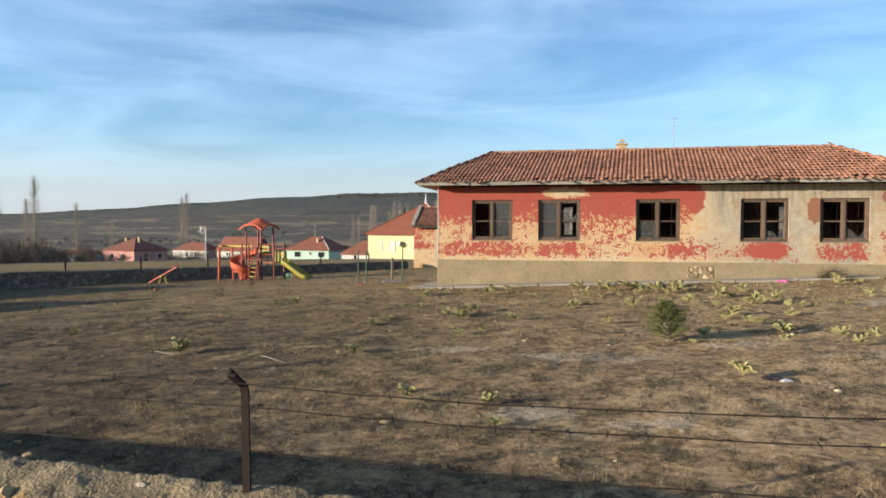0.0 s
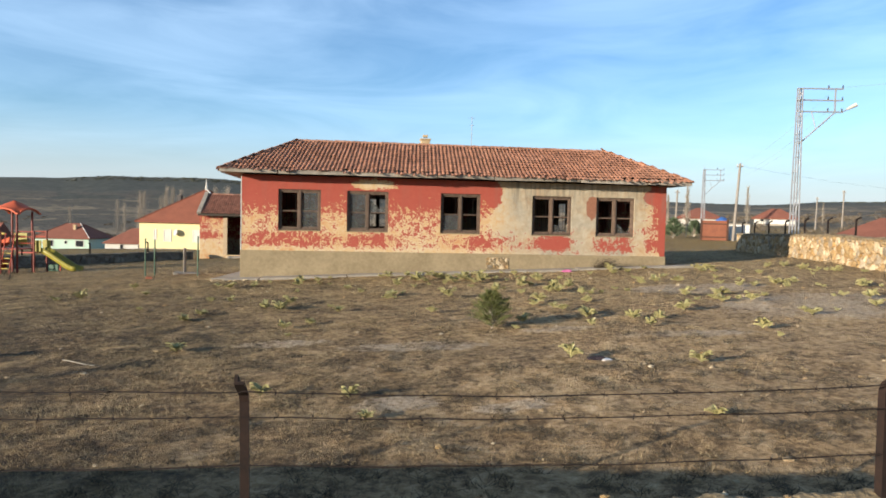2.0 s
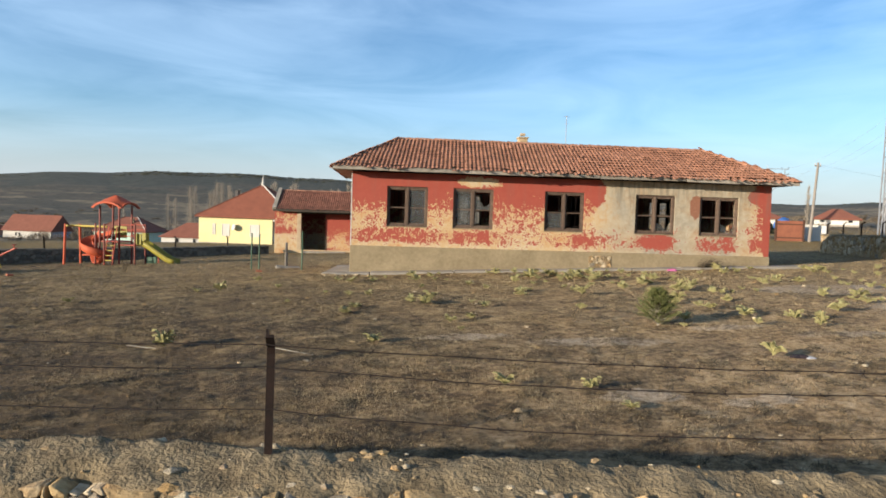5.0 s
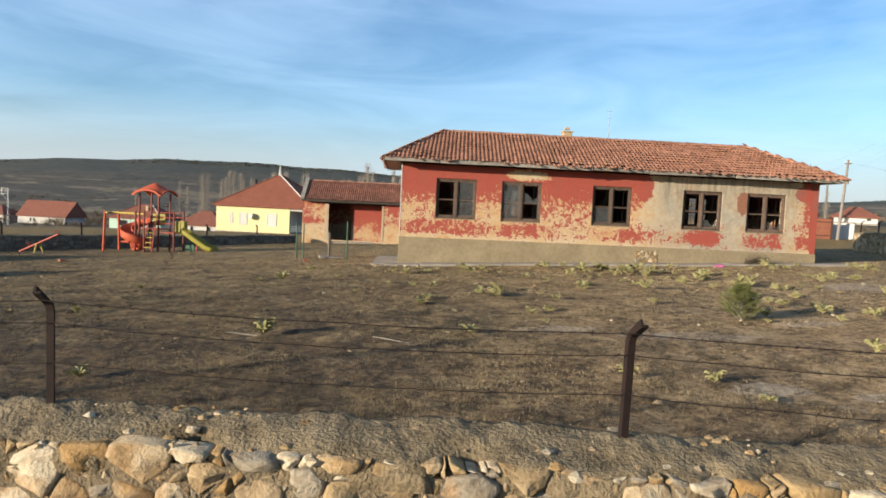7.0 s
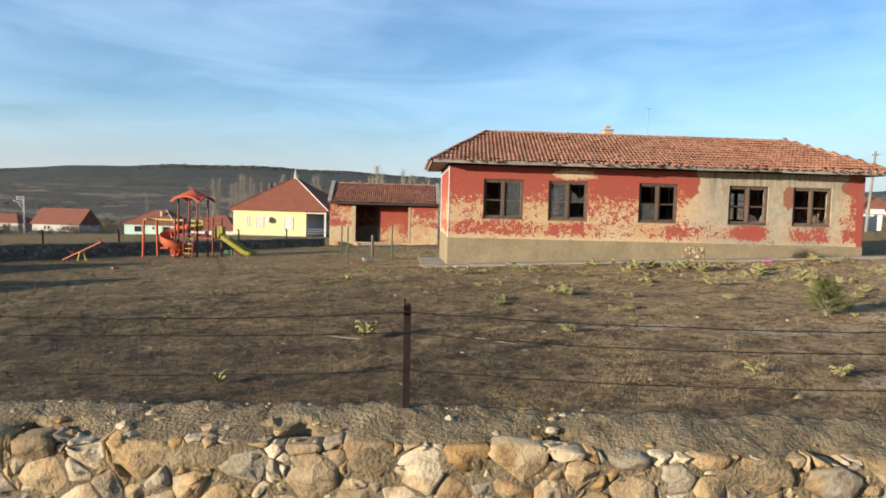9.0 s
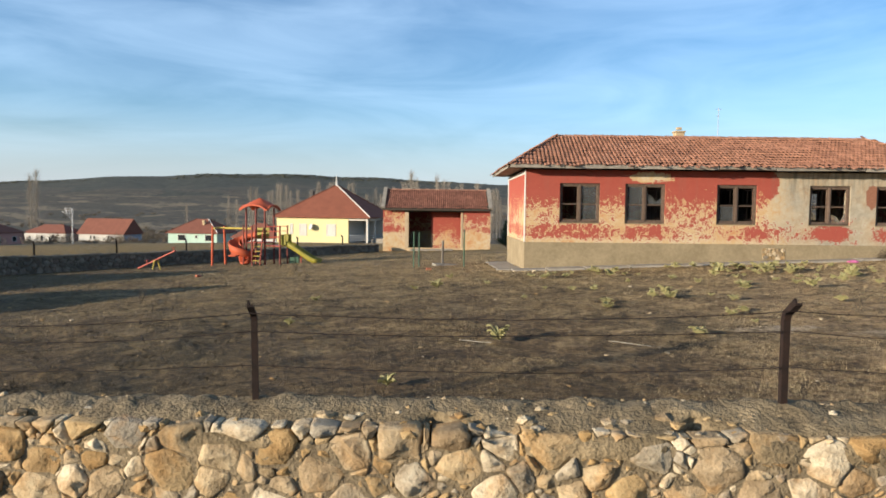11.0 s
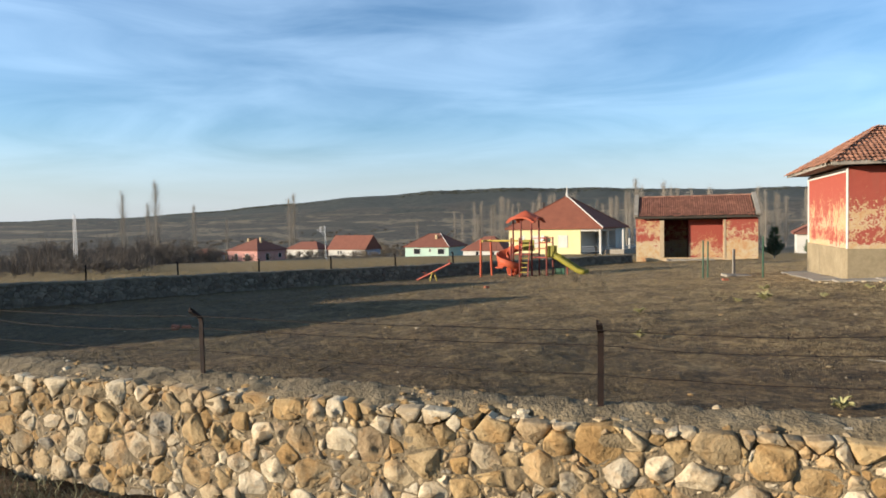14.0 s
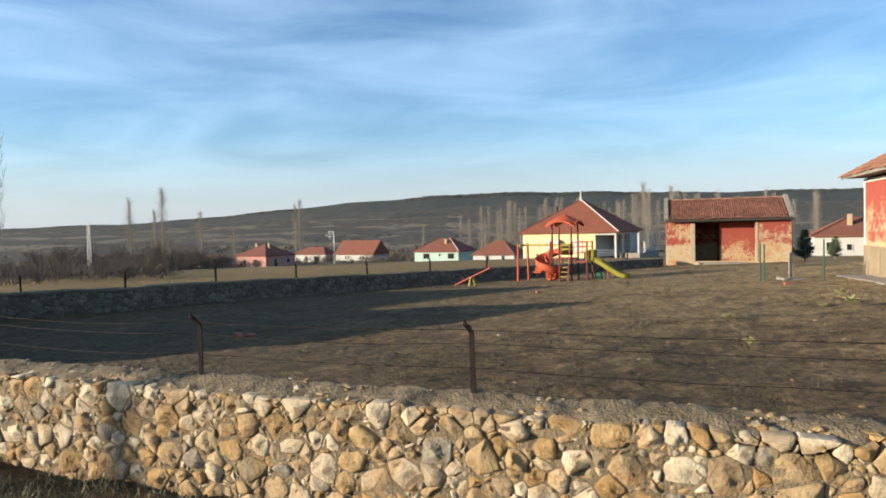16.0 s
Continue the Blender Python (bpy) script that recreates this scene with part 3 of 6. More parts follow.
def stone_shape(rs, poly, gap, deep, bulge):
    """One rubble stone in (u, depth, v): worn outline, rough-hewn tilted face."""
    ring = [np.array(p) for p in poly]
    ring = [p for i, p in enumerate(ring) if np.hypot(*(p - ring[i - 1])) > 0.01]
    if len(ring) < 3:
        return None
    # cut the corners for a worn outline
    for cut in (0.13, 0.2):
        got = []
        for i, p in enumerate(ring):
            q = ring[(i + 1) % len(ring)]
            got += [p + (q - p) * cut * (0.7 + 0.6 * rs.rand()), q + (p - q) * cut * (0.7 + 0.6 * rs.rand())]
        ring = got
        if len(ring) > 8:
            break
    ring = np.array(ring)
    c = ring.mean(axis=0)
    r = np.hypot(*(ring - c).T)
    if r.max() < 0.022:
        return None
    ring = c + (ring - c) * ((r - gap * (0.5 + rs.rand())) / r).clip(0.4, 1)[:, None]
    ring = ring + (rs.rand(*ring.shape) - 0.5) * 0.12 * r.mean()
    m = len(ring)
    size = float(r.mean())
    out = min(bulge, size * 0.5) * (0.55 + 0.8 * rs.rand())
    tilt = (rs.rand(2) - 0.5) * 0.5 * out / size
    chips = [(out * (0.75 + 0.4 * rs.rand()), (rs.rand(2) - 0.5) * 3.2 * out / size) for _ in range(3)]
    verts, faces = [], []
    for k, rise in ((1.0, None), (1.0, 0.0), (0.95, 0.62), (0.84, 0.92), (0.52, 1.0), (0.22, 1.02)):
        for q in ring:
            e = c + (q - c) * k
            if rise is None:
                dep = deep
            else:
                h = min([out + float((e - c) @ tilt)] + [a + float((e - c) @ g) for a, g in chips])
                dep = -max(h, out * 0.2) * rise + out * (0.16 * (rs.rand() - 0.5) + 0.36 * noise.noise(Vector((e[0] * 26, e[1] * 26, out * 900)))) * (rise > 0.3)
            verts.append((e[0], dep, e[1]))
    verts.append((c[0], -out * 0.95, c[1]))
    for a in range(5):
        a *= m
        faces += [(a + i, a + (i + 1) % m, a + m + (i + 1) % m, a + m + i) for i in range(m)]
    faces += [(5 * m + i, 5 * m + (i + 1) % m, 6 * m) for i in range(m)]
    return verts, faces


def rubble(owner, rs, place, u0, u1, v0, v1, size, near, gap=0.012, deep=0.09, bulge=0.035, name="stone", rest=None):
    """Stones of a wall face; those inside the stretch near are objects, the rest one joined part."""
    rest_v, rest_f, count = [], [], 0
    for poly in stone_cells(rs, u0, u1, v0, v1, size):
        got = stone_shape(rs, poly, gap, deep, bulge)
        if not got:
            continue
        vs = [place(*v) for v in got[0]]
        mid = np.mean(poly, axis=0)
        if near[0] < mid[0] < near[1] and count < 300:
            count += 1
            data_part(name, vs, got[1], M_STONE, owner, smooth=True)
        else:
            o = len(rest_v)
            rest_v += vs
            rest_f += [tuple(o + i for i in f) for f in got[1]]
    if rest_v:
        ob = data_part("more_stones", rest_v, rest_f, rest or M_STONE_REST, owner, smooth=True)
        ob["kind"] = "stuff"


def stone_rest_material():
    m = M_STONE.copy()
    m.name = "limestone_many"
    t = m.node_tree
    old = [n for n in t.nodes if n.bl_idname == "ShaderNodeObjectInfo"][0]
    geo = t.nodes.new("ShaderNodeNewGeometry")
    for l in list(old.outputs["Random"].links):
        t.links.new(geo.outputs["Random Per Island"], l.to_socket)
    return m


M_STONE_REST = stone_rest_material()


def slab_of(rs, x0, x1, step):
    """Lumpy mortar capping that falls from the inner edge to the broken front edge."""
    nx = int((x1 - x0) / step)
    prof = [(1.0, -0.16), (1.0, -0.03), (0.97, 0.0)] + [(f, -0.085 * (0.95 - f) ** 1.4) for f in np.linspace(0.92, 0.1, 12)] + [(0.05, -0.1), (0.02, -0.12), (0.05, -0.16)]
    verts, faces = [], []
    for i in range(nx + 1):
        x = x0 + (x1 - x0) * i / nx
        yb, zt = wall_y(x), wall_top(x)
        yf = yb - WALL_T
        bite = max(0.0, noise.noise(Vector((x * 1.9, 3.3, 0))) + 0.6 * noise.noise(Vector((x * 6.1, 8.3, 0))) - 0.02) * 0.9
        zl = 0.02 * noise.noise(Vector((x * 0.9, 0, 3)))
        low = float(smooth(-4.5, -1.5, x))
        for k, (f, z) in enumerate(prof):
            z = z * (1 + 0.25 * low)
            y = yf + (yb - yf) * (f if f > 0.5 else f + bite * (0.5 - f) * 1.6)
            y -= 0.025 * low * max(0.0, 0.5 - f)
            a = noise.noise(Vector((x * 4, y * 5, 1.7)))
            b = noise.noise(Vector((x * 14, y * 14, 7.7)))
            c = noise.noise(Vector((x * 33, y * 33, 4.1)))
            amp = 1.0 if 0 < k < len(prof) - 1 else 0.0
            verts.append((x + 0.008 * b, y + 0.012 * b + 0.03 * a * (f < 0.2), zt + zl + z + amp * (0.022 * a + 0.013 * b + 0.008 * c)))
    m = len(prof)
    for i in range(nx):
        faces += [(i * m + k, (i + 1) * m + k, (i + 1) * m + k + 1, i * m + k + 1) for k in range(m - 1)]
    return verts, faces


def roadside_wall():
    rs = np.random.RandomState(11)
    w = thing("wall_roadside", 0, 0, 0, "pale rubble limestone roadside wall with rough mortar capping", "stone wall", kind="structure")
    xa, xb = -22.0, 13.0
    front = lambda x: wall_y(x) - WALL_T
    v, f = slab_of(rs, xa, xb, 0.025)
    PV, PF = [], []
    for k in range(1300):
        x = -15 + 23 * rs.rand()
        fr = rs.rand() ** 1.4
        sz = 0.006 + (0.018 if fr > 0.45 else 0.032) * rs.rand() ** 2.5
        c = np.array([x, wall_y(x) - WALL_T * (1 - fr) + 0.015, wall_top(x) - 0.085 * (1 + 0.25 * float(smooth(-4.5, -1.5, x))) * max(0.0, 0.95 - fr) ** 1.4 - 0.006])
        o = len(PV)
        PV += (ICO_V * (1 + 0.7 * (rs.rand(len(ICO_V), 1) - 0.5)) * sz * np.array([1.3, 1.0, 0.75]) + c).tolist()
        PF += (ICO_F + o).tolist()
    data_part("capping_pebbles", PV, PF, M_STONE_REST, w, "small stones bedded in the mortar")["kind"] = "stuff"
    data_part("mortar_capping", v, f, M_MORTAR, w, "lumpy grey-beige mortar capping", True)
    bm = bmesh.new()
    xs = [xa + (xb - xa) * i / 60 for i in range(61)]
    for y_of, a in ((lambda x: front(x) + 0.012, 0), (lambda x: wall_y(x) - 0.02, 1)):
        for x in xs:
            bm.verts.new((x, y_of(x), -1.3))
            bm.verts.new((x, y_of(x), wall_top(x) - 0.14))
    bm.verts.ensure_lookup_table()
    for o in (0, 122):
        for i in range(60):
            k = o + 2 * i
            bm.faces.new([bm.verts[j] for j in (k, k + 2, k + 3, k + 1)])
    part("wall_core", bm, M_POINTING, w, "mortar between the stones")
    place = lambda u, d, v: (u, front(u) + 0.015 + d, wall_top(u) - 1.1 - 0.03 * float(smooth(-4.5, -1.5, u)) + v)
    rubble(w, rs, place, xa, xb, 0.0, 1.05, 0.125, (-8.2, -3.4), gap=0.0025, bulge=0.036)


roadside_wall()

# ---- school ----
ROOM = (0.0, 15.46, 0.0, 6.0)
WIN = [(1.24, 2.70), (3.61, 5.07), (6.94, 8.40), (10.31, 11.80), (12.74, 14.22)]
SILL, HEAD = 1.72, 3.15


def tile_slope(name, owner, rs, origin, along, up, height, u_lo, u_hi, w=0.175, l=0.3, ragged=0.0, mat=None):
    """Rows of curved clay tiles on a slope; u_lo(v), u_hi(v) bound it at v metres up the slope."""
    origin, along, up = Vector(origin), Vector(along).normalized(), Vector(up).normalized()
    nor = along.cross(up).normalized()
    if nor.z < 0:
        nor = -nor
    prof = [(0.0, 0.01), (0.14, 0.0), (0.3, 0.008), (0.5, 0.028), (0.72, 0.036), (0.92, 0.025), (1.06, 0.005)]
    verts, faces = [], []
    v, row = 0.0, 0
    while v < height - 0.02:
        lo, hi = u_lo(v), u_hi(v)
        n = int(math.ceil((hi - lo) / w))
        for i in range(n):
            u = lo + i * w + (rs.rand() - 0.5) * 0.012
            if u > hi - 0.05:
                continue
            dv, lift, turn = (rs.rand() - 0.5) * 0.02, rs.rand() * 0.012, (rs.rand() - 0.5) * 0.04
            if row == 0:
                dv -= ragged * rs.rand() ** 3
            if rs.rand() < 0.02:
                dv, lift, turn = dv - 0.06 * rs.rand(), lift + 0.02, (rs.rand() - 0.5) * 0.3
            lift += 0.035 * noise.noise(Vector((u * 0.6, v * 0.8, 4.0)))
            o = len(verts)
            for q, base in ((0.0, 0.042), (1.0, 0.012)):
                for a, h in prof:
                    p = origin + along * (u + a * w + turn * q * l) + up * (v + dv + q * (l + 0.05)) + nor * (h * (1.0 if q == 0 else 0.85) + base + lift)
                    verts.append(p[:])
            m = len(prof)
            for a, h in prof:
                p = origin + along * (u + a * w) + up * (v + dv + 0.004) + nor * (h + 0.03 + lift)
                verts.append(p[:])
            for k in range(m - 1):
                faces.append((o + k, o + k + 1, o + m + k + 1, o + m + k))
                faces.append((o + 2 * m + k, o + 2 * m + k + 1, o + k + 1, o + k))
        v += l
        row += 1
    ob = data_part(name, verts, faces, mat or M_TILE, owner, "rows of worn terracotta roof tiles")
    ob["kind"] = "stuff"
    return ob


def cap_mesh(r=0.1, l=0.36):
    bm = bmesh.new()
    rows = []
    for y, rr, lift in ((0, r, 0.0), (l * 1.08, r * 0.86, -0.004)):
        ring = [bm.verts.new((math.cos(a) * rr, y, math.sin(a) * rr * 0.8 + lift)) for a in np.linspace(0, math.pi, 8)]
        inner = [bm.verts.new((math.cos(a) * (rr - 0.016), y, math.sin(a) * (rr - 0.016) * 0.8 + lift)) for a in np.linspace(math.pi, 0, 8)]
        rows.append(ring + inner)
    n = len(rows[0])
    for k in range(n):
        bm.faces.new((rows[0][k], rows[0][(k + 1) % n], rows[1][(k + 1) % n], rows[1][k]))
    bm.faces.new(rows[0][::-1])
    bm.faces.new(rows[1])
    me = bpy.data.meshes.new("ridge_tile")
    bm.to_mesh(me)
    bm.free()
    me.materials.append(M_TILE_CAP)
    return me


CAP = cap_mesh()


def ridge_run(owner, rs, a, b, lift=0.03):
    a, b = Vector(a), Vector(b)
    d = b - a
    n = max(1, int(d.length / 0.36))
    q = d.to_track_quat("Y", "Z")
    for i in range(n):
        ob = new("ridge_tile", CAP)
        ob.parent = owner
        p = a + d * (i / n) + Vector((0, 0, lift + 0.012 * rs.rand()))
        ob.matrix_basis = Matrix.LocRotScale(p, q @ Euler((0.03 * (rs.rand() - 0.5), 0.1 * (rs.rand() - 0.5), 0.06 * (rs.rand() - 0.5))).to_quaternion(), None)


def window_thing(cx, z0, z1, w, y, rs, panes, turned=False, grille=True):
    """Two-leaf wooden window with a transom, a grille and what glass is left."""
    h = z1 - z0
    win = thing("window", cx, y, z0, "dark brown wooden window with iron bars and broken panes" if grille else "brown wooden window frame without glass", "window", "school windows")
    fr = boxes(((0, 0, 0.035), (w, 0.09, 0.07)), ((0, 0, h - 0.035), (w, 0.09, 0.07)), ((-w / 2 + 0.035, 0, h / 2), (0.07, 0.09, h - 0.14)), ((w / 2 - 0.035, 0, h / 2), (0.07, 0.09, h - 0.14)), bevel=0.006)
    part("window_frame", fr, M_FRAME, win)
    part("mullion", boxes(((0, -0.004, h / 2), (0.085, 0.1, h - 0.14)), bevel=0.006), M_FRAME, win)
    for s in (-1, 1):
        x0, x1 = (-w / 2 + 0.07, -0.043) if s < 0 else (0.043, w / 2 - 0.07)
        xm, ww = (x0 + x1) / 2, x1 - x0
        sash = boxes(((x0 + 0.022, 0.004, h / 2), (0.044, 0.05, h - 0.15)), ((x1 - 0.022, 0.004, h / 2), (0.044, 0.05, h - 0.15)), ((xm, 0.004, 0.095), (ww - 0.09, 0.05, 0.05)), ((xm, 0.004, h - 0.095), (ww - 0.09, 0.05, 0.05)), ((xm, 0.004, h * 0.47), (ww - 0.09, 0.045, 0.04)), bevel=0.004)
        leaf = part("sash", sash, M_FRAME, win)
        for k, (a, b) in enumerate(((0.12, h * 0.45), (h * 0.49, h - 0.12))):
            kind = panes[(0 if s < 0 else 2) + k]
            if kind == "g":
                part("pane", boxes(((xm, 0.004, (a + b) / 2), (ww - 0.088, 0.004, b - a))), M_GLASS, leaf).visible_shadow = False
            elif kind == "b":
                bm = bmesh.new()
                u = ww / 2 - 0.044
                lowp = [(-u, a), (u, a), (u, a + (b - a) * (0.3 + 0.5 * rs.rand())), (u * 0.3, a + (b - a) * 0.25 * rs.rand()), (-u * 0.2, a + (b - a) * 0.4), (-u, a + (b - a) * (0.5 + 0.4 * rs.rand()))]
                for yy in (0.002, 0.006):
                    bm.faces.new([bm.verts.new((xm + p, yy, q)) for p, q in lowp])
                part("broken_pane", bm, M_GLASS, leaf, "jagged remains of a broken pane").visible_shadow = False
    if grille:
        bars = [((x, 0.13, 0.02), (x, 0.13, h - 0.02), 0.006) for x in np.linspace(-w / 2 + 0.1, w / 2 - 0.1, 9)]
        for b in bars:
            part("grille_bar", tubes(b, sides=6), M_RUSTDARK, win)
        for z in (0.18, h * 0.5, h - 0.18):
            part("grille_rail", boxes(((0, 0.14, z), (w - 0.02, 0.006, 0.018))), M_RUSTDARK, win)
    part("window_sill", boxes(((0, -0.045, -0.014), (w + 0.02, 0.15, 0.028)), bevel=0.008), M_PLINTH, win, "chipped cement sill")
    return win


def glass_material():
    m, t, b, co = begin("dusty_glass", 0.12)
    n = noise_node(t, co, 5.0, 4.0, 0.6)
    t.links.new(ramp_node(t, n, [(0.3, (0.3, 0.31, 0.3)), (0.7, (0.5, 0.51, 0.5))]), b.inputs["Base Color"])
    t.links.new(math_node(t, "MULTIPLY", n, 0.25), b.inputs["Roughness"])
    b.inputs["Transmission Weight"].default_value = 0.93
    b.inputs["IOR"].default_value = 1.3
    b.inputs["Specular IOR Level"].default_value = 0.5
    return m


M_GLASS = glass_material()


def school():
    rs = np.random.RandomState(5)
    x0, x1, y0, y1 = ROOM
    top, base, plinth = 3.62, -0.6, 1.0
    sch = thing("school_building", 0, 0, 0, "abandoned single-storey school with flaking red plaster and tiled hip roof", "building")
    hole = lambda u, v: not (SILL < v < HEAD and any(a < u < b for a, b in WIN))
    us = sorted({x0, x1, *[c for w in WIN for c in w]})
    part("front_wall", panel(us, [plinth, SILL, HEAD, top], hole, lambda u, v, d: (u, y0 + d, v), 0.38), M_PLASTER, sch, "red paint flaking from cream plaster")
    back = [(4.3, 5.4), (10.6, 11.8), (13.0, 14.0)]
    hole2 = lambda u, v: not (SILL < v < HEAD and any(a < u < b for a, b in back))
    us2 = sorted({x0, x1, *[c for w in back for c in w]})
    part("back_wall", panel(us2, [plinth, SILL, HEAD, top], hole2, lambda u, v, d: (u, y1 - 0.3 + d, v), 0.3), M_PLASTER, sch)
    for nm, xa in (("side_wall", x0), ("side_wall", x1 - 0.38)):
        part(nm, boxes(((xa + 0.19, (y0 + y1) / 2 + 0.04, (plinth + top) / 2), (0.376, y1 - y0 - 0.68, top - plinth))), M_PLASTER, sch)
    part("plinth", boxes(((7.73, 0.18, 0.2), (15.52, 0.42, 1.6)), ((7.73, 5.82, 0.2), (15.52, 0.42, 1.6)), ((0.16, 3.0, 0.2), (0.38, 5.22, 1.6)), ((15.3, 3.0, 0.2), (0.38, 5.22, 1.6)), bevel=0.012), M_PLINTH, sch, "stained cement-rendered plinth")
    part("corner_strip", boxes(((-0.012, 0.07, 2.3), (0.03, 0.16, 2.6)), bevel=0.006), M_WHITE, sch, "whitewashed corner strip")
    part("corner_strip", boxes(((-0.012, 5.9, 2.3), (0.03, 0.16, 2.6)), bevel=0.006), M_WHITE, sch)
    part("corner_strip", boxes(((-0.012, 2.98, 3.53), (0.028, 5.66, 0.14)), bevel=0.006), M_WHITE, sch)
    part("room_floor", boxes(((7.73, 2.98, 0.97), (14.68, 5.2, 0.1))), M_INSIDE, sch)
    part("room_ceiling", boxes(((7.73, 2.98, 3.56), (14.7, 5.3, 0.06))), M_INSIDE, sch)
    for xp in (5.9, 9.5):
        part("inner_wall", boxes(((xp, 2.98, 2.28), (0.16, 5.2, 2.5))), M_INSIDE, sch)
    # roof: eaves, boards, tiles
    ex0, ex1, ey0, ey1, ez = -0.66, 16.14, -0.62, 6.62, 3.72
    rx0, rx1, ry, rz = 1.56, 14.1, 3.0, 5.12
    bm = bmesh.new()
    c = [bm.verts.new(p) for p in ((ex0, ey0, ez), (ex1, ey0, ez), (ex1, ey1, ez), (ex0, ey1, ez), (rx0, ry, rz), (rx1, ry, rz))]
    for f in ((0, 1, 5, 4), (1, 2, 5), (2, 3, 4, 5), (3, 0, 4), (3, 2, 1, 0)):
        bm.faces.new([c[i] for i in f])
    roof = part("roof", bm, M_DARKWOOD, sch, "sagging hip roof of worn terracotta tiles")
    part("soffit", boxes(((7.74, -0.31, ez - 0.03), (16.7, 0.58, 0.025)), ((7.74, 6.31, ez - 0.03), (16.7, 0.58, 0.025)), ((-0.34, 3.0, ez - 0.03), (0.56, 6.0, 0.025)), ((15.8, 3.0, ez - 0.03), (0.6, 6.0, 0.025))), M_BOARD, roof, "bleached soffit boards")
    x = ex0
    while x < ex1 - 0.1:
        ln = min(1.6 + 1.6 * rs.rand(), ex1 - x)
        part("fascia_board", boxes(((x + ln / 2, ey0 - 0.012 - 0.012 * rs.rand(), ez - 0.005 - 0.015 * rs.rand()), (ln - 0.015 - 0.06 * rs.rand(), 0.026, 0.1 + 0.06 * rs.rand()), pose(0, 0, 0, 14 * (rs.rand() - 0.5), (rs.rand() - 0.5) * 1.3)), bevel=0.004), M_BOARD, roof)
        x += ln
    for yy in (0.9, 2.6, 4.3, 6.0):
        part("fascia_board", boxes(((ex0 - 0.012, yy - 0.25, ez - 0.01), (0.024, 1.68, 0.12)), bevel=0.004), M_BOARD, roof)
        part("fascia_board", boxes(((ex1 + 0.012, yy - 0.25, ez - 0.01), (0.024, 1.68, 0.12)), bevel=0.004), M_BOARD, roof)
    hf = math.hypot(ry - ey0, rz - ez)
    tile_slope("tiles_front", roof, rs, (0, ey0 - 0.05, ez + 0.0), (1, 0, 0), (0, ry - ey0, rz - ez), hf, lambda v: ex0 - 0.02 + (rx0 - ex0) * v / hf, lambda v: ex1 + 0.02 - (ex1 - rx1) * v / hf, w=0.148, ragged=0.22)
    tile_slope("tiles_back", roof, rs, (0, ey1 + 0.05, ez), (1, 0, 0), (0, ry - ey1, rz - ez), hf, lambda v: ex0 + (rx0 - ex0) * v / hf, lambda v: ex1 - (ex1 - rx1) * v / hf)
    hl = math.hypot(rx0 - ex0, rz - ez)
    tile_slope("tiles_end", roof, rs, (ex0 - 0.05, 0, ez), (0, 1, 0), (rx0 - ex0, 0, rz - ez), hl, lambda v: ey0 + (ry - ey0) * v / hl, lambda v: ey1 - (ey1 - ry) * v / hl, ragged=0.1)
    hr = math.hypot(ex1 - rx1, rz - ez)
    tile_slope("tiles_end", roof, rs, (ex1 + 0.05, 0, ez), (0, 1, 0), (rx1 - ex1, 0, rz - ez), hr, lambda v: ey0 + (ry - ey0) * v / hr, lambda v: ey1 - (ey1 - ry) * v / hr)
    ridge_run(roof, rs, (rx0, ry, rz), (rx1, ry, rz))
    for a, b in (((ex0, ey0, ez), (rx0, ry, rz)), ((ex1, ey0, ez), (rx1, ry, rz)), ((ex0, ey1, ez), (rx0, ry, rz)), ((ex1, ey1, ez), (rx1, ry, rz))):
        ridge_run(roof, rs, a, b)
    ch = part("chimney", boxes(((6.65, 3.3, 5.15), (0.36, 0.36, 0.6)), ((6.65, 3.3, 5.42), (0.44, 0.44, 0.06)), bevel=0.015), M_CHIM, sch, "short ochre-rendered brick chimney")
    part("chimney_cap", boxes(((6.65, 3.3, 5.56), (0.2, 0.16, 0.1)), bevel=0.01), M_CHIM, ch)
    part("antenna", tubes(((8.75, 4.5, 4.4), (8.75, 4.5, 6.6), 0.014), ((8.62, 4.5, 6.55), (8.88, 4.5, 6.55), 0.008), ((8.66, 4.5, 6.25), (8.84, 4.5, 6.25), 0.008), sides=6), M_PALEMETAL, sch, "thin pale antenna mast")
    panes = ["nngg", "ggnb", "gnnn", "nnbn", "nnbn"]
    for (a, b), p in zip(WIN, panes):
        window_thing((a + b) / 2, SILL, HEAD, b - a, 0.1, rs, p)
    for a, b in back:
        window_thing((a + b) / 2, SILL, HEAD, b - a, 5.85, rs, "nnnn", grille=False)
    # bare rubble where the plinth render fell off
    patch = thing("bare_rubble_patch", 9.05, 0, 0.45, "bare pale rubble where plinth render has fallen", "masonry")
    place = lambda u, d, v: (u, -0.045 + d, v)
    for poly in stone_cells(rs, -0.42, 0.42, 0.0, 0.42, 0.1):
        got = stone_shape(rs, poly, 0.008, 0.02, 0.02)
        if got:
            data_part("stone", [place(*v) for v in got[0]], got[1], M_STONE, patch)
    # concrete apron at the foot of the walls
    ap = thing("pavement_apron", 0, 0, 0, "cracked pale concrete apron along the school wall", "pavement", kind="structure")
    x = -0.5
    while x < 15.8:
        ln = 1.1 + 0.9 * rs.rand()
        zc = gz(x + ln / 2, -0.4)
        part("slab", boxes(((x + ln / 2, -0.42, zc + 0.01), (ln - 0.03, 0.6 + 0.1 * rs.rand(), 0.1), pose(0, 0, 0, 0.8 * (rs.rand() - 0.5), -2.35 + 0.8 * (rs.rand() - 0.5), 0)), bevel=0.02), M_CONCRETE, ap)
        x += ln
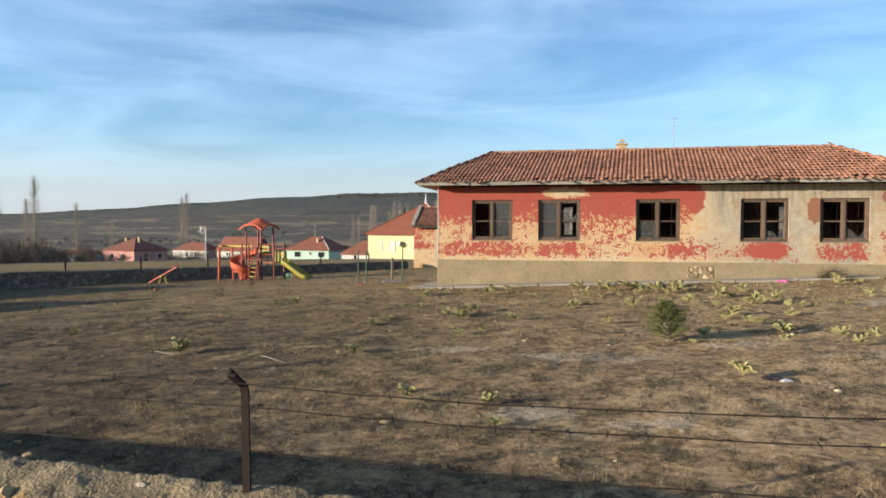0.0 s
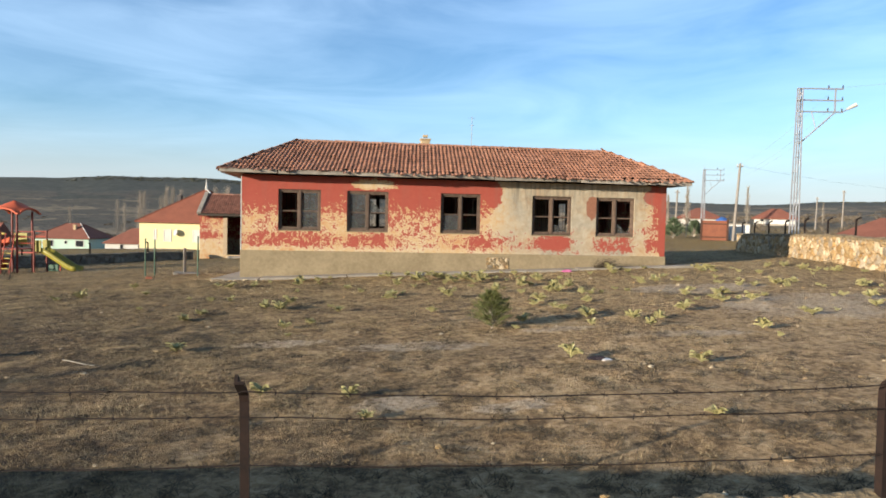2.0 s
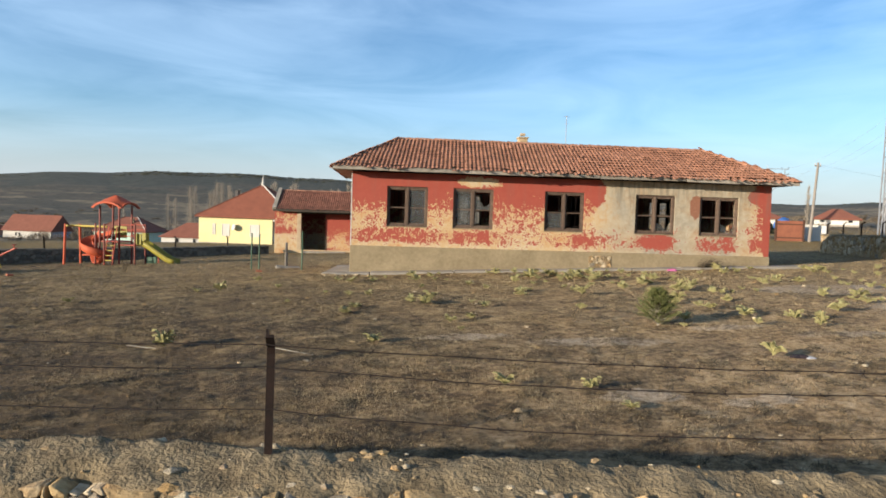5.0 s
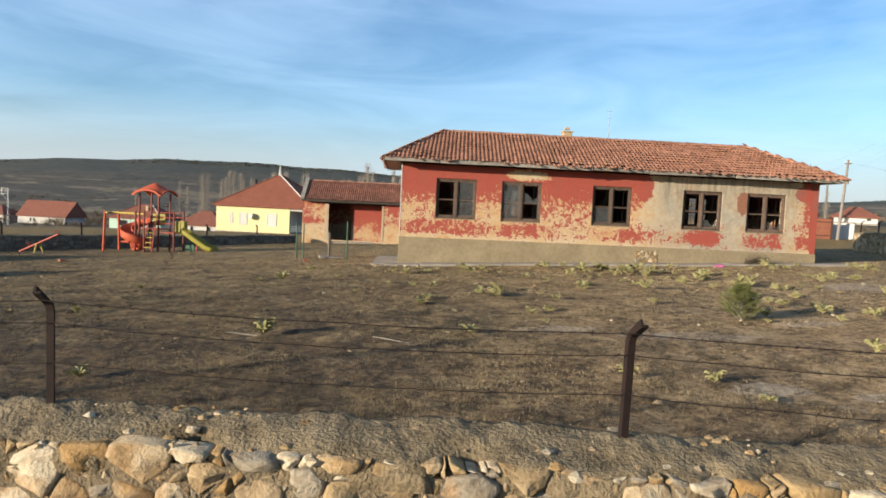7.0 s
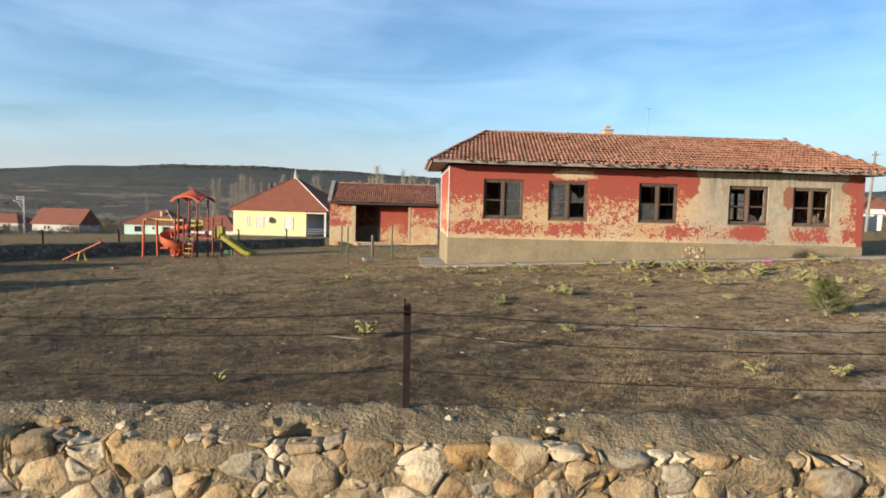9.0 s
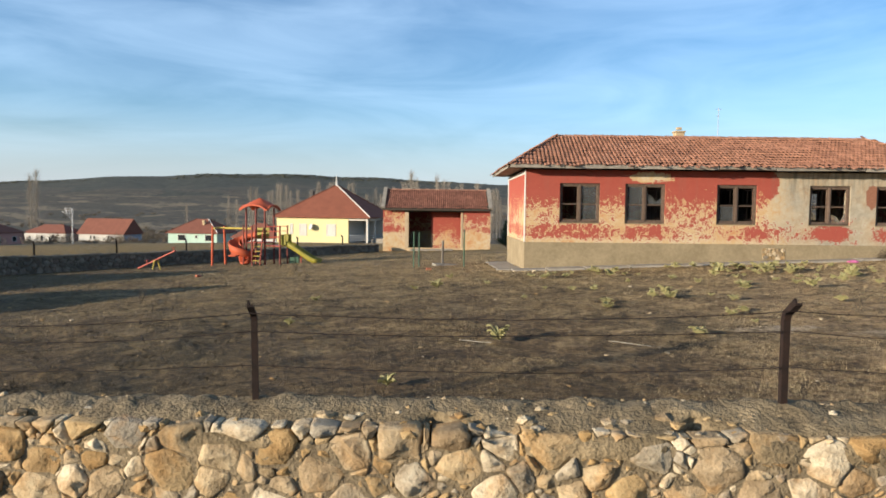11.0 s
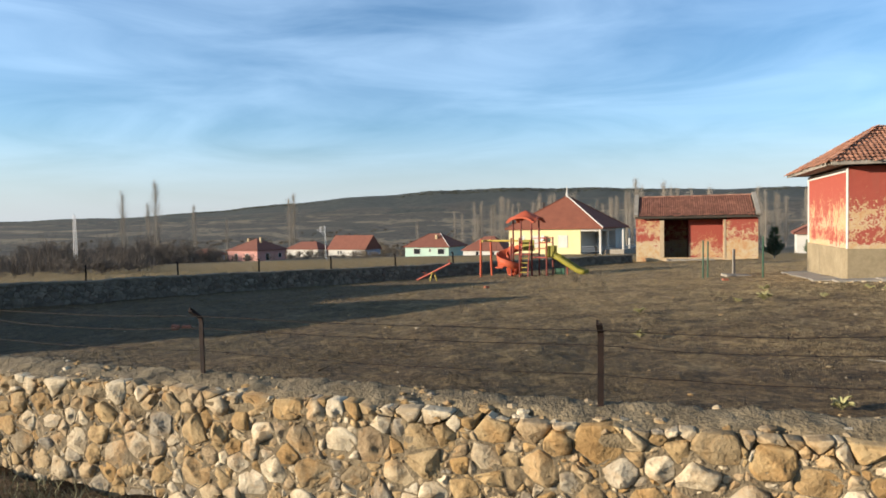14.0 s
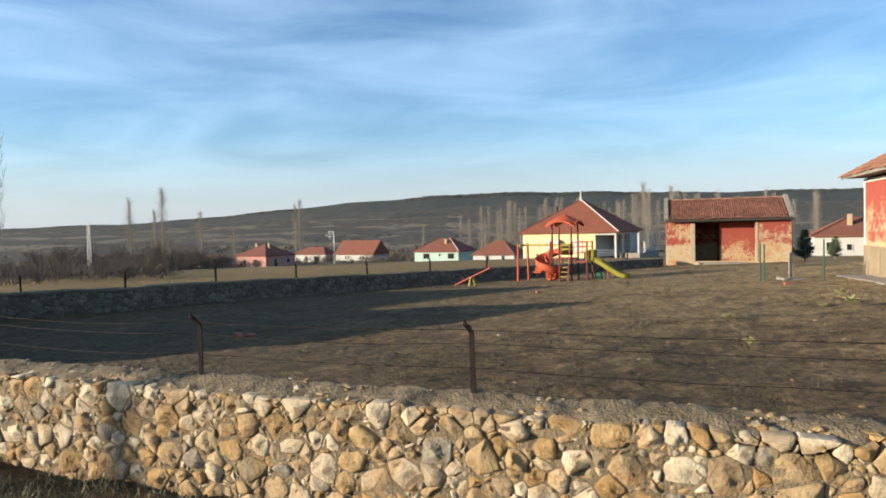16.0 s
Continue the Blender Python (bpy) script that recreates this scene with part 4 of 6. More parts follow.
    for k in range(5):
        yy = 0.9 + 1.25 * k
        part("slab", boxes(((-0.5, yy - 0.4, gz(-0.5, yy) - 0.01), (0.95, 1.2, 0.1), pose(0, 0, 0, -1.5 + 2 * (rs.rand() - 0.5), -2 + 3 * (rs.rand() - 0.5), 8 * (rs.rand() - 0.5))), bevel=0.02), M_CONCRETE, ap)


M_WHITE = plain("old_whitewash", (0.55, 0.52, 0.46), (0.72, 0.7, 0.65), 5.0, 0.9)
M_CHIM = plain("ochre_render", (0.42, 0.3, 0.16), (0.58, 0.44, 0.27), 6.0, 0.9)
M_PALEMETAL = plain("pale_galvanised_steel", (0.42, 0.42, 0.42), (0.6, 0.6, 0.6), 9.0, 0.5, 0.6)
school()


# ---- fence on the roadside wall ----
POST_X = [13.3, 10.9, 8.45, 6.03, 3.65, 1.09, -1.41, -4.04, -6.04, -8.8, -11.0, -13.4, -15.8, -18.2]


def post_shape(h=0.4, arm=0.14, w=0.033, t=0.011):
    """Angle iron with its head bent out over the road."""
    bm = bmesh.new()
    prof = [(-w / 2, -w / 2), (w / 2, -w / 2), (w / 2, -w / 2 + t), (-w / 2 + t, -w / 2 + t), (-w / 2 + t, w / 2), (-w / 2, w / 2)]
    path = [((0, 0, -0.25), 0), ((0, 0, h - 0.03), 0), ((0, -0.012, h), 22), ((0, -arm * 0.8, h + arm * 0.45), 58)]
    rings = []
    for (x, y, z), a in path:
        m = pose(x, y, z, a, 0, 0)
        rings.append([bm.verts.new(m @ Vector((q, r, 0))) for q, r in prof])
    n = len(prof)
    for r0, r1 in zip(rings, rings[1:]):
        for k in range(n):
            bm.faces.new((r0[k], r0[(k + 1) % n], r1[(k + 1) % n], r1[k]))
    bm.faces.new(rings[0][::-1])
    bm.faces.new(rings[-1])
    return bm


def wire_mesh(name, a, b, rs, sag=0.03, barbs=True, r=0.003, mat=None):
    a, b = Vector(a), Vector(b)
    n = 14
    pts = [a.lerp(b, i / n) - Vector((0, 0, sag * 4 * (i / n) * (1 - i / n))) + Vector((0, 0, 0.006 * (rs.rand() - 0.5))) for i in range(n + 1)]
    bm = bmesh.new()
    sweep(bm, pts, [(r * math.cos(k * 2.094), r * math.sin(k * 2.094)) for k in range(3)])
    if barbs:
        d = (b - a).normalized()
        L = (b - a).length
        for i in range(int(L / 0.13)):
            f = (i + 0.5) * 0.13 / L
            k = min(int(f * n), n - 1)
            c = pts[k].lerp(pts[k + 1], f * n - k)
            for _ in range(2):
                v = Vector((rs.rand() - 0.5, rs.rand() - 0.5, rs.rand() - 0.5)).normalized() * 0.013
                tube(bm, c - v, c + v, 0.0017, sides=3)
    return part(name, bm, mat or M_RUSTDARK)


def roadside_fence():
    rs = np.random.RandomState(21)
    heads = []
    first = None
    for x in POST_X:
        m = pose(x, wall_y(x) - 0.06, wall_top(x) - 0.01, 1.5 * (rs.rand() - 0.5), 2.5 * (rs.rand() - 0.5), 14 * (rs.rand() - 0.5)) @ Matrix.Diagonal((1, 1, 1.06 if x > -4.5 else 0.96, 1))
        if first is None:
            first = thing("fence_post", 0, 0, 0, "dark rusty angle-iron post with bent head, set in wall", "fence post", "roadside fence posts")
            part("iron_post", post_shape(), M_POST, first)
            first.matrix_basis = m
        else:
            copy_thing(first, m)
        heads.append(m)
    strands = [(0, -0.07, 0.44), (0, -0.028, 0.345), (0, -0.028, 0.18), (0, -0.03, 0.05)]
    for m0, m1 in zip(heads, heads[1:]):
        for k, s in enumerate(strands[:3]):
            w = wire_mesh("barbed_wire", m0 @ Vector(s), m1 @ Vector(s), rs, 0.015 + 0.03 * rs.rand())
            tagged(w, "rusty barbed wire strand strung between posts", "barbed wire", "roadside wire strands")


roadside_fence()

# ---- far stone wall, yard end wall ----


def yard_wall(name, a, b, height, seed, label, size=0.26, posts=0.0, t=0.4, fall=0.0, rest=None, core=None, bulge=0.05):
    rs = np.random.RandomState(seed)
    a, b = Vector((*a, 0)), Vector((*b, 0))
    d = (b - a)
    L = d.length
    d.normalize()
    side = Vector((d.y, -d.x, 0))
    w = thing(name, 0, 0, 0, label, "stone wall", kind="structure")
    us = np.linspace(0, L, int(L / 0.4) + 2)
    foot = ground_z(a.x + d.x * us, a.y + d.y * us) - fall * us / L
    base = lambda u: float(np.interp(u, us, foot))
    n = int(L / 1.5) + 1
    bm = bmesh.new()
    rings = []
    for i in range(n + 1):
        u = L * i / n
        p, z = a + d * u, base(u)
        rings.append([bm.verts.new(p + side * o + Vector((0, 0, z + h))) for o, h in ((-0.03, -0.4), (-0.03, height - 0.04), (-t, height - 0.04), (-t, -0.8))])
    for r0, r1 in zip(rings, rings[1:]):
        for k in range(4):
            bm.faces.new((r0[k], r0[(k + 1) % 4], r1[(k + 1) % 4], r1[k]))
    bm.faces.new(rings[0][::-1])
    bm.faces.new(rings[-1])
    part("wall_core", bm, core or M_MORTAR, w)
    vs, fs = [], []
    step = 0.16
    m = int(L / step)
    for i in range(m + 1):
        u = L * i / m
        p, z = a + d * u, base(u)
        for o, h in ((0.03, height - 0.1), (0.02, height - 0.02), (-0.1, height + 0.02), (-t + 0.1, height + 0.02), (-t - 0.02, height - 0.03), (-t - 0.03, height - 0.12)):
            q = p + side * (o + 0.04 * (rs.rand() - 0.5))
            vs.append((q.x, q.y, z + h + 0.05 * (rs.rand() - 0.5)))
    for i in range(m):
        fs += [(i * 6 + k, i * 6 + 6 + k, i * 6 + 7 + k, i * 6 + 1 + k) for k in range(5)]
    data_part("mortar_capping", vs, fs, core or M_MORTAR, w)

    def place(u, dep, v):
        q = a + d * u - side * dep
        return (q.x, q.y, base(min(max(u, 0), L)) + v)

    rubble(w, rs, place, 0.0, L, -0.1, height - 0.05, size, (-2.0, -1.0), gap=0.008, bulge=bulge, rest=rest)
    if posts:
        k = int(L / posts)
        proto = None
        for i in range(k + 1):
            q = a + d * (i * posts + 0.4) - side * t * 0.5
            mm = pose(q.x, q.y, base(min(i * posts, L)) + height, 0, 3 * (rs.rand() - 0.5), math.degrees(math.atan2(d.y, d.x)) + 180)
            if proto is None:
                proto = thing("wall_fence_post", 0, 0, 0, "dark iron fence post standing on stone wall", "fence post", "yard wall posts")
                part("iron_post", post_shape(0.6, 0.2, 0.07, 0.02), M_RUSTDARK, proto)
                proto.matrix_basis = mm
            else:
                copy_thing(proto, mm)


# stone darkened and mortar muted to deepen the far wall's shade
M_SHADESTONE = plain("shade_darkened_fieldstone", (0.15, 0.12, 0.09), (0.3, 0.245, 0.18), 3.0, 0.95, bump=0.8, dist=0.03, vary="island", spread=0.35)
M_FARMORTAR = plain("muted_far_wall_mortar", (0.12, 0.094, 0.064), (0.3, 0.24, 0.16), 2.0, 0.97, bump=0.8, dist=0.04)
yard_wall("wall_far", (-40.5, -13.2), (-7.6, 25.2), 1.25, 31, "grey rubble stone yard wall lying in its own shade", size=0.19, posts=3.9, fall=0.72, rest=M_SHADESTONE, core=M_FARMORTAR, bulge=0.025)
yard_wall("wall_east", (26.4, 13.4), (17.5, -14.5), 1.05, 32, "pale sunlit rubble stone wall along the yard edge", posts=2.6)

# ---- shed ----


def shed():
    rs = np.random.RandomState(8)
    x0, x1, y0, y1 = -7.37, 0.73, 26.1, 30.4
    zb, zt = -1.6, 2.2
    sh = thing("shed", 0, 0, 0, "small red plastered outbuilding with open bay and tiled roof", "outbuilding")
    oa, ob, oz = -5.5, -1.5, 1.95
    part("front_wall", panel([x0, oa, ob, x1], [zb, -0.75, oz, zt], lambda u, v: not (oa < u < ob and -0.75 < v < oz), lambda u, v, d: (u, y0 + d, v), 0.3), M_SHEDWALL, sh, "red and cream flaking plaster")
    part("inner_wall", boxes(((-2.5, y0 + 1.05, 0.4), (2.5, 0.2, 3.4)), ((-3.65, y0 + 2.3, 0.4), (0.2, 2.6, 3.4))), M_SHEDINNER, sh, "red painted wall inside the bay")
    part("side_wall", boxes(((x0 + 0.15, (y0 + y1) / 2 + 0.15, 0.3), (0.3, y1 - y0 - 0.3, 3.8))), M_SHEDWALL, sh)
    part("side_wall", boxes(((x1 - 0.15, (y0 + y1) / 2 + 0.15, 0.3), (0.3, y1 - y0 - 0.3, 3.8))), M_SHEDWALL, sh)
    part("back_wall", boxes((((x0 + x1) / 2, y1 - 0.15, 0.3), (x1 - x0 - 0.62, 0.3, 3.8))), M_SHEDWALL, sh)
    for xa, xb in ((oa - 0.16, oa),):
        part("whitewashed_jamb", boxes((((xa + xb) / 2, y0 - 0.012, 0.6), (0.3, 0.03, 2.7)), bevel=0.008), M_SHEDPALE, sh)
    part("cement_jamb", boxes(((ob + 0.09, y0 - 0.012, 0.6), (0.14, 0.03, 2.7)), bevel=0.008), M_SHEDPALE, sh)
    part("lintel", boxes((((oa + ob) / 2, y0 - 0.03, oz + 0.1), (ob - oa + 0.5, 0.1, 0.2)), bevel=0.01), M_DARKWOOD, sh)
    yr, zr = 28.3, 3.62
    bm = bmesh.new()
    pr = [(y0 - 0.35, zt + 0.02), (yr, zr), (y1 + 0.3, zt + 0.02), (y1 + 0.3, zt - 0.1), (y0 - 0.35, zt - 0.1)]
    r0 = [bm.verts.new((x0 + 0.1, y, z)) for y, z in pr]
    r1 = [bm.verts.new((x1 - 0.1, y, z)) for y, z in pr]
    for k in range(5):
        bm.faces.new((r0[k], r0[(k + 1) % 5], r1[(k + 1) % 5], r1[k]))
    bm.faces.new(r0[::-1])
    bm.faces.new(r1)
    roof = part("roof", bm, M_DARKWOOD, sh, "gable roof of dark red tiles")
    h = math.hypot(yr - y0 + 0.35, zr - zt)
    tile_slope("tiles_front", roof, rs, (0, y0 - 0.4, zt + 0.02), (1, 0, 0), (0, yr - y0 + 0.35, zr - zt), h, lambda v: x0 + 0.2, lambda v: x1 - 0.2, w=0.15, l=0.3, ragged=0.12, mat=M_TILE_OLD)
    ridge_run(roof, rs, (x0 + 0.1, yr, zr), (x1 - 0.1, yr, zr), 0.05)
    for xx in (x0 + 0.02, x1 - 0.02):
        bm = bmesh.new()
        sweep(bm, [(xx, y0 - 0.4, zt + 0.1), (xx, yr, zr + 0.2), (xx, y1 + 0.3, zt + 0.1)], [(-0.14, -0.2), (0.14, -0.2), (0.14, 0.05), (-0.14, 0.05)])
        part("gable_coping", bm, M_CONCRETE, roof, "pale cement verge coping")
    part("eave_board", boxes((((x0 + x1) / 2, y0 - 0.37, zt - 0.06), (x1 - x0 + 0.1, 0.04, 0.16)), bevel=0.008), M_DARKWOOD, roof)
    part("door_step", boxes((((oa + ob) / 2 - 0.2, y0 - 0.35, -1.0), (3.2, 0.7, 0.36)), bevel=0.03), M_CONCRETE, sh, "worn concrete step")


M_SHEDWALL = plaster_material(0.75, 0.0)
M_SHEDINNER = plaster_material(2.15, 0.0)
M_SHEDPALE = plain("bare_cream_plaster", (0.4, 0.29, 0.17), (0.58, 0.45, 0.3), 3.0, 0.92, bump=0.5)
M_TILE_OLD = plain("old_brown_tile", (0.19, 0.075, 0.046), (0.34, 0.145, 0.088), 0.9, 0.92, bump=0.2, vary="island", spread=0.22)
shed()

# ---- playground ----
M_ORANGE = plain("orange_plastic", (0.46, 0.075, 0.026), (0.6, 0.125, 0.05), 3.0, 0.7, bump=0.05)
M_REDPAINT = plain("faded_red_steel", (0.4, 0.06, 0.035), (0.55, 0.11, 0.06), 4.0, 0.5, bump=0.05)
M_YELLOW = plain("yellow_paint", (0.42, 0.3, 0.04), (0.6, 0.45, 0.09), 4.0, 0.5, bump=0.05)
M_DARKRED = plain("dark_red_steel", (0.15, 0.028, 0.018), (0.26, 0.05, 0.03), 4.0, 0.5, bump=0.05)
M_LIME = plain("yellow_green_plastic", (0.25, 0.21, 0.025), (0.36, 0.31, 0.05), 3.0, 0.45, bump=0.05)
M_GREENP = plain("green_plastic", (0.02, 0.075, 0.04), (0.04, 0.12, 0.065), 3.0, 0.5, bump=0.05)


def playground():
    px, py = -12.5, 10.8
    g = gz(px, py)
    pg = thing("playground_tower", px, py, g, "orange and yellow playground tower with spiral and straight slides", "play tower", rz=-12)
    posts = [(-0.52, -0.52), (0.52, -0.52), (0.52, 0.52), (-0.52, 0.52)]
    for x, y in posts:
        part("tower_post", tubes(((x, y, -0.2), (x, y, 2.95), 0.05)), M_DARKRED, pg)
    for x, y in ((1.32, -0.45), (1.32, 0.45), (0.02, -0.95), (-0.45, -0.95)):
        part("low_post", tubes(((x, y, -0.2), (x, y, 2.05), 0.045)), M_DARKRED, pg)
    for z, x0, x1 in ((1.15, -0.56, 0.56), (1.0, 0.56, 1.36)):
        part("deck", boxes((((x0 + x1) / 2, 0, z), (x1 - x0, 1.06, 0.05)), bevel=0.01), M_REDPAINT, pg)
    # cross-vaulted canopy, an arch on each side and a peak in the middle
    bm = bmesh.new()
    half, n = 0.78, 16
    arc = lambda u: math.cos(min(1.0, abs(u) / (half * 0.86)) * math.pi / 2) ** 0.6
    layers = []
    for drop in (0.0, 0.045):
        layers.append([[bm.verts.new((x, y, 2.88 - drop + 0.24 * max(arc(x), arc(y)) + 0.36 * (1 - max(abs(x), abs(y)) / half) ** 1.1)) for x in np.linspace(-half, half, n + 1)] for y in np.linspace(-half, half, n + 1)])
    for g in layers:
        for i in range(n):
            for k in range(n):
                bm.faces.new((g[i][k], g[i][k + 1], g[i + 1][k + 1], g[i + 1][k]))
    up, lo = layers
    for i in range(n):
        for a, b in (((0, i), (0, i + 1)), ((n, i), (n, i + 1)), ((i, 0), (i + 1, 0)), ((i, n), (i + 1, n))):
            bm.faces.new((up[a[0]][a[1]], up[b[0]][b[1]], lo[b[0]][b[1]], lo[a[0]][a[1]]))
    roof = part("tower_roof", bm, M_ORANGE, pg, "orange plastic canopy")
    for a in range(4):
        bm = bmesh.new()
        pts = [Matrix.Rotation(a * math.pi / 2, 3, "Z") @ Vector((x, -half, 2.85 + 0.24 * arc(x))) for x in np.linspace(-half, half, 17)]
        sweep(bm, pts, [(-0.03, -0.04), (0.03, -0.04), (0.03, 0.04), (-0.03, 0.04)])
        part("arched_rim", bm, M_ORANGE, roof)
    part("side_panel", boxes(((-0.1, 0.53, 1.6), (0.7, 0.03, 0.6)), bevel=0.01), M_LIME, pg)
    for z in (1.45, 1.75, 2.0):
        part("guard_rail", tubes(((0.56, -0.5, z), (1.34, -0.45, z), 0.02), sides=6), M_REDPAINT, pg)
        part("guard_rail", tubes(((0.56, 0.5, z), (1.34, 0.45, z), 0.02), sides=6), M_REDPAINT, pg)
    for k in range(4):
        part("ladder_step", boxes(((0.25, -0.95 + 0.06 * k, 0.25 + 0.24 * k), (0.38, 0.12, 0.04)), bevel=0.01), M_YELLOW, pg)
    for x in (0.03, 0.47):
        part("ladder_rail", tubes(((x, -1.0, 0.0), (x, -0.6, 1.9), 0.025), sides=8), M_REDPAINT, pg)
    # straight slide
    bm = bmesh.new()
    path = [(1.35, 0, 1.05), (1.55, 0, 1.04), (1.9, 0, 0.86), (2.4, 0, 0.55), (2.8, 0, 0.3), (3.05, 0, 0.2), (3.3, 0, 0.17)]
    prof = [(-0.3, 0.2), (-0.26, 0.2), (-0.24, 0.02), (0.24, 0.02), (0.26, 0.2), (0.3, 0.2), (0.28, -0.04), (-0.28, -0.04)]
    sweep(bm, path, prof)
    part("straight_slide", bm, M_LIME, pg, "yellow-green plastic chute", True)
    for y in (-0.33, 0.33):
        part("slide_hood", boxes(((1.4, y, 1.32), (0.4, 0.05, 0.55)), bevel=0.015), M_LIME, pg)
    part("slide_foot", tubes(((3.1, 0, -0.15), (3.1, 0, 0.17), 0.03), ((2.2, 0.2, -0.15), (2.2, 0.2, 0.62), 0.03)), M_REDPAINT, pg)
    part("crawl_panel", boxes(((1.75, 0.3, 0.25), (0.55, 0.05, 0.35)), bevel=0.02), M_GREENP, pg)
    # spiral slide
    bm = bmesh.new()
    path = []
    for i in range(25):
        f = i / 24
        a = radians(40 + 330 * f)
        path.append((-0.72 + 0.42 * math.cos(a), -0.5 + 0.42 * math.sin(a), 1.42 - 1.2 * f))
    path.append((path[-1][0] - 0.15, path[-1][1] - 0.5, 0.1))
    prof = [(-0.3, 0.3), (-0.26, 0.3), (-0.22, 0.06), (0.0, 0.0), (0.22, 0.06), (0.26, 0.34), (0.3, 0.34), (0.27, -0.02), (0.0, -0.07), (-0.26, -0.02)]
    sweep(bm, path, prof)
    part("spiral_slide", bm, M_ORANGE, pg, "orange plastic spiral chute", True)
    part("spiral_pole", tubes(((-0.72, -0.5, -0.2), (-0.72, -0.5, 1.5), 0.05)), M_REDPAINT, pg)
    # swing arm
    for y in (-0.5, 0.5):
        part("swing_post", tubes(((-2.5 + 0.2 * (y > 0), y, -0.2), (-2.5 + 0.2 * (y > 0), y * 0.8, 1.95), 0.06)), M_ORANGE, pg)
    part("swing_beam", tubes(((-2.55, 0, 1.86), (-0.5, 0, 1.86), 0.055)), M_YELLOW, pg)
    part("swing_head", tubes(((-2.4, -0.45, 1.86), (-2.4, 0.45, 1.86), 0.05)), M_YELLOW, pg)
    for x in (-1.75, -1.35):
        part("swing_chain", tubes(((x, 0, 1.84), (x, 0, 0.42), 0.008), sides=5), M_RUST, pg)
    part("swing_seat", boxes(((-1.55, 0, 0.4), (0.46, 0.3, 0.08)), ((-1.55, 0.13, 0.52), (0.44, 0.05, 0.26)), bevel=0.02), M_ORANGE, pg)

    sx, sy = -17.3, 8.5
    ss = thing("seesaw", sx, sy, gz(sx, sy), "red seesaw plank tipped on yellow stand", "seesaw", rz=-14)
    tilt = pose(0, 0, 0, 0, -24, 0)
    part("plank", boxes(((0.4, 0, 0.52), (2.3, 0.16, 0.06), tilt), bevel=0.01), M_REDPAINT, ss)
    for y in (-0.12, 0.12):
        part("stand_leg", tubes(((0.35, y, 0.45), (0.25 if y < 0 else 0.5, y * 1.6, -0.1), 0.04)), M_YELLOW, ss)
    part("pivot", tubes(((0.36, -0.18, 0.46), (0.36, 0.18, 0.46), 0.04)), M_YELLOW, ss)
    for d in (-0.55, 0.95):
        part("handle", tubes(((0.4 + d, 0, 0.52 + d * 0.44), (0.38 + d, 0, 0.72 + d * 0.44), 0.02), ((0.38 + d, -0.14, 0.72 + d * 0.44), (0.38 + d, 0.14, 0.72 + d * 0.44), 0.018), sides=6), M_REDPAINT, ss)

    for x, y, h in ((-4.15, 3.2, 1.45), (-3.95, 3.7, 1.4), (-2.1, 2.8, 1.5)):
        p = thing("green_post", x, y, gz(x, y), "thin dark green steel post standing in yard", "post", "green yard posts")
        part("steel_post", tubes(((0, 0, -0.2), (0.01, 0, h), 0.028), sides=8), M_GREENP, p)
        part("post_cap", tubes(((0.01, 0, h), (0.01, 0, h + 0.02), 0.034), sides=8), M_GREENP, p)
    wp = thing("water_standpipe", -2.95, 4.3, gz(-2.95, 4.3), "grey concrete standpipe post on cracked slab", "standpipe")
    part("pipe_post", boxes(((0, 0, 0.5), (0.1, 0.1, 1.1)), bevel=0.01), M_CONCRETE, wp)
    part("base_slab", boxes(((0.1, -0.1, 0.0), (1.0, 0.7, 0.12), pose(0, 0, 0, 0, 3, 12)), bevel=0.02), M_CONCRETE, wp)


playground()


# ---- village houses ----
M_ROOF_FAR = plain("red_tile_roof", (0.19, 0.07, 0.044), (0.28, 0.105, 0.066), 0.8, 0.9, bump=0.4, dist=0.1, fine=6.0)
M_ROOF_BROWN = plain("brown_tile_roof", (0.19, 0.062, 0.036), (0.29, 0.098, 0.054), 0.8, 0.9, bump=0.4, dist=0.1, fine=6.0)
M_CREAMY = plain("yellow_house_paint", (0.68, 0.58, 0.29), (0.76, 0.66, 0.36), 0.5, 0.85, bump=0.1)
M_HOUSEWHITE = plain("white_house_paint", (0.52, 0.49, 0.43), (0.66, 0.63, 0.56), 0.5, 0.85, bump=0.1)
M_SOOT = plain("sooty_cement", (0.05, 0.045, 0.04), (0.13, 0.12, 0.11), 4.0, 0.9)
M_MINT = plain("mint_house_paint", (0.4, 0.56, 0.44), (0.52, 0.66, 0.54), 0.5, 0.85, bump=0.1)
M_PINK = plain("pink_house_paint", (0.55, 0.25, 0.2), (0.68, 0.36, 0.3), 0.5, 0.85, bump=0.1)
M_BLUEGREY = plain("blue_grey_paint_and_shade", (0.3, 0.36, 0.45), (0.42, 0.48, 0.56), 0.5, 0.85, bump=0.1)
M_DARKGLASS = plain("dark_window_glass", (0.012, 0.014, 0.016), (0.035, 0.038, 0.042), 3.0, 0.15, bump=0.0)
M_BLUETARP = plain("blue_tarpaulin", (0.04, 0.12, 0.35), (0.08, 0.2, 0.5), 2.0, 0.5)
M_RUSTSHEET = plain("rust_red_sheet", (0.16, 0.055, 0.03), (0.27, 0.095, 0.05), 2.0, 0.8)


def at_bearing(b, r, x=-6.2, y=-24.2):
    return x + r * math.sin(radians(b)), y + r * math.cos(radians(b))


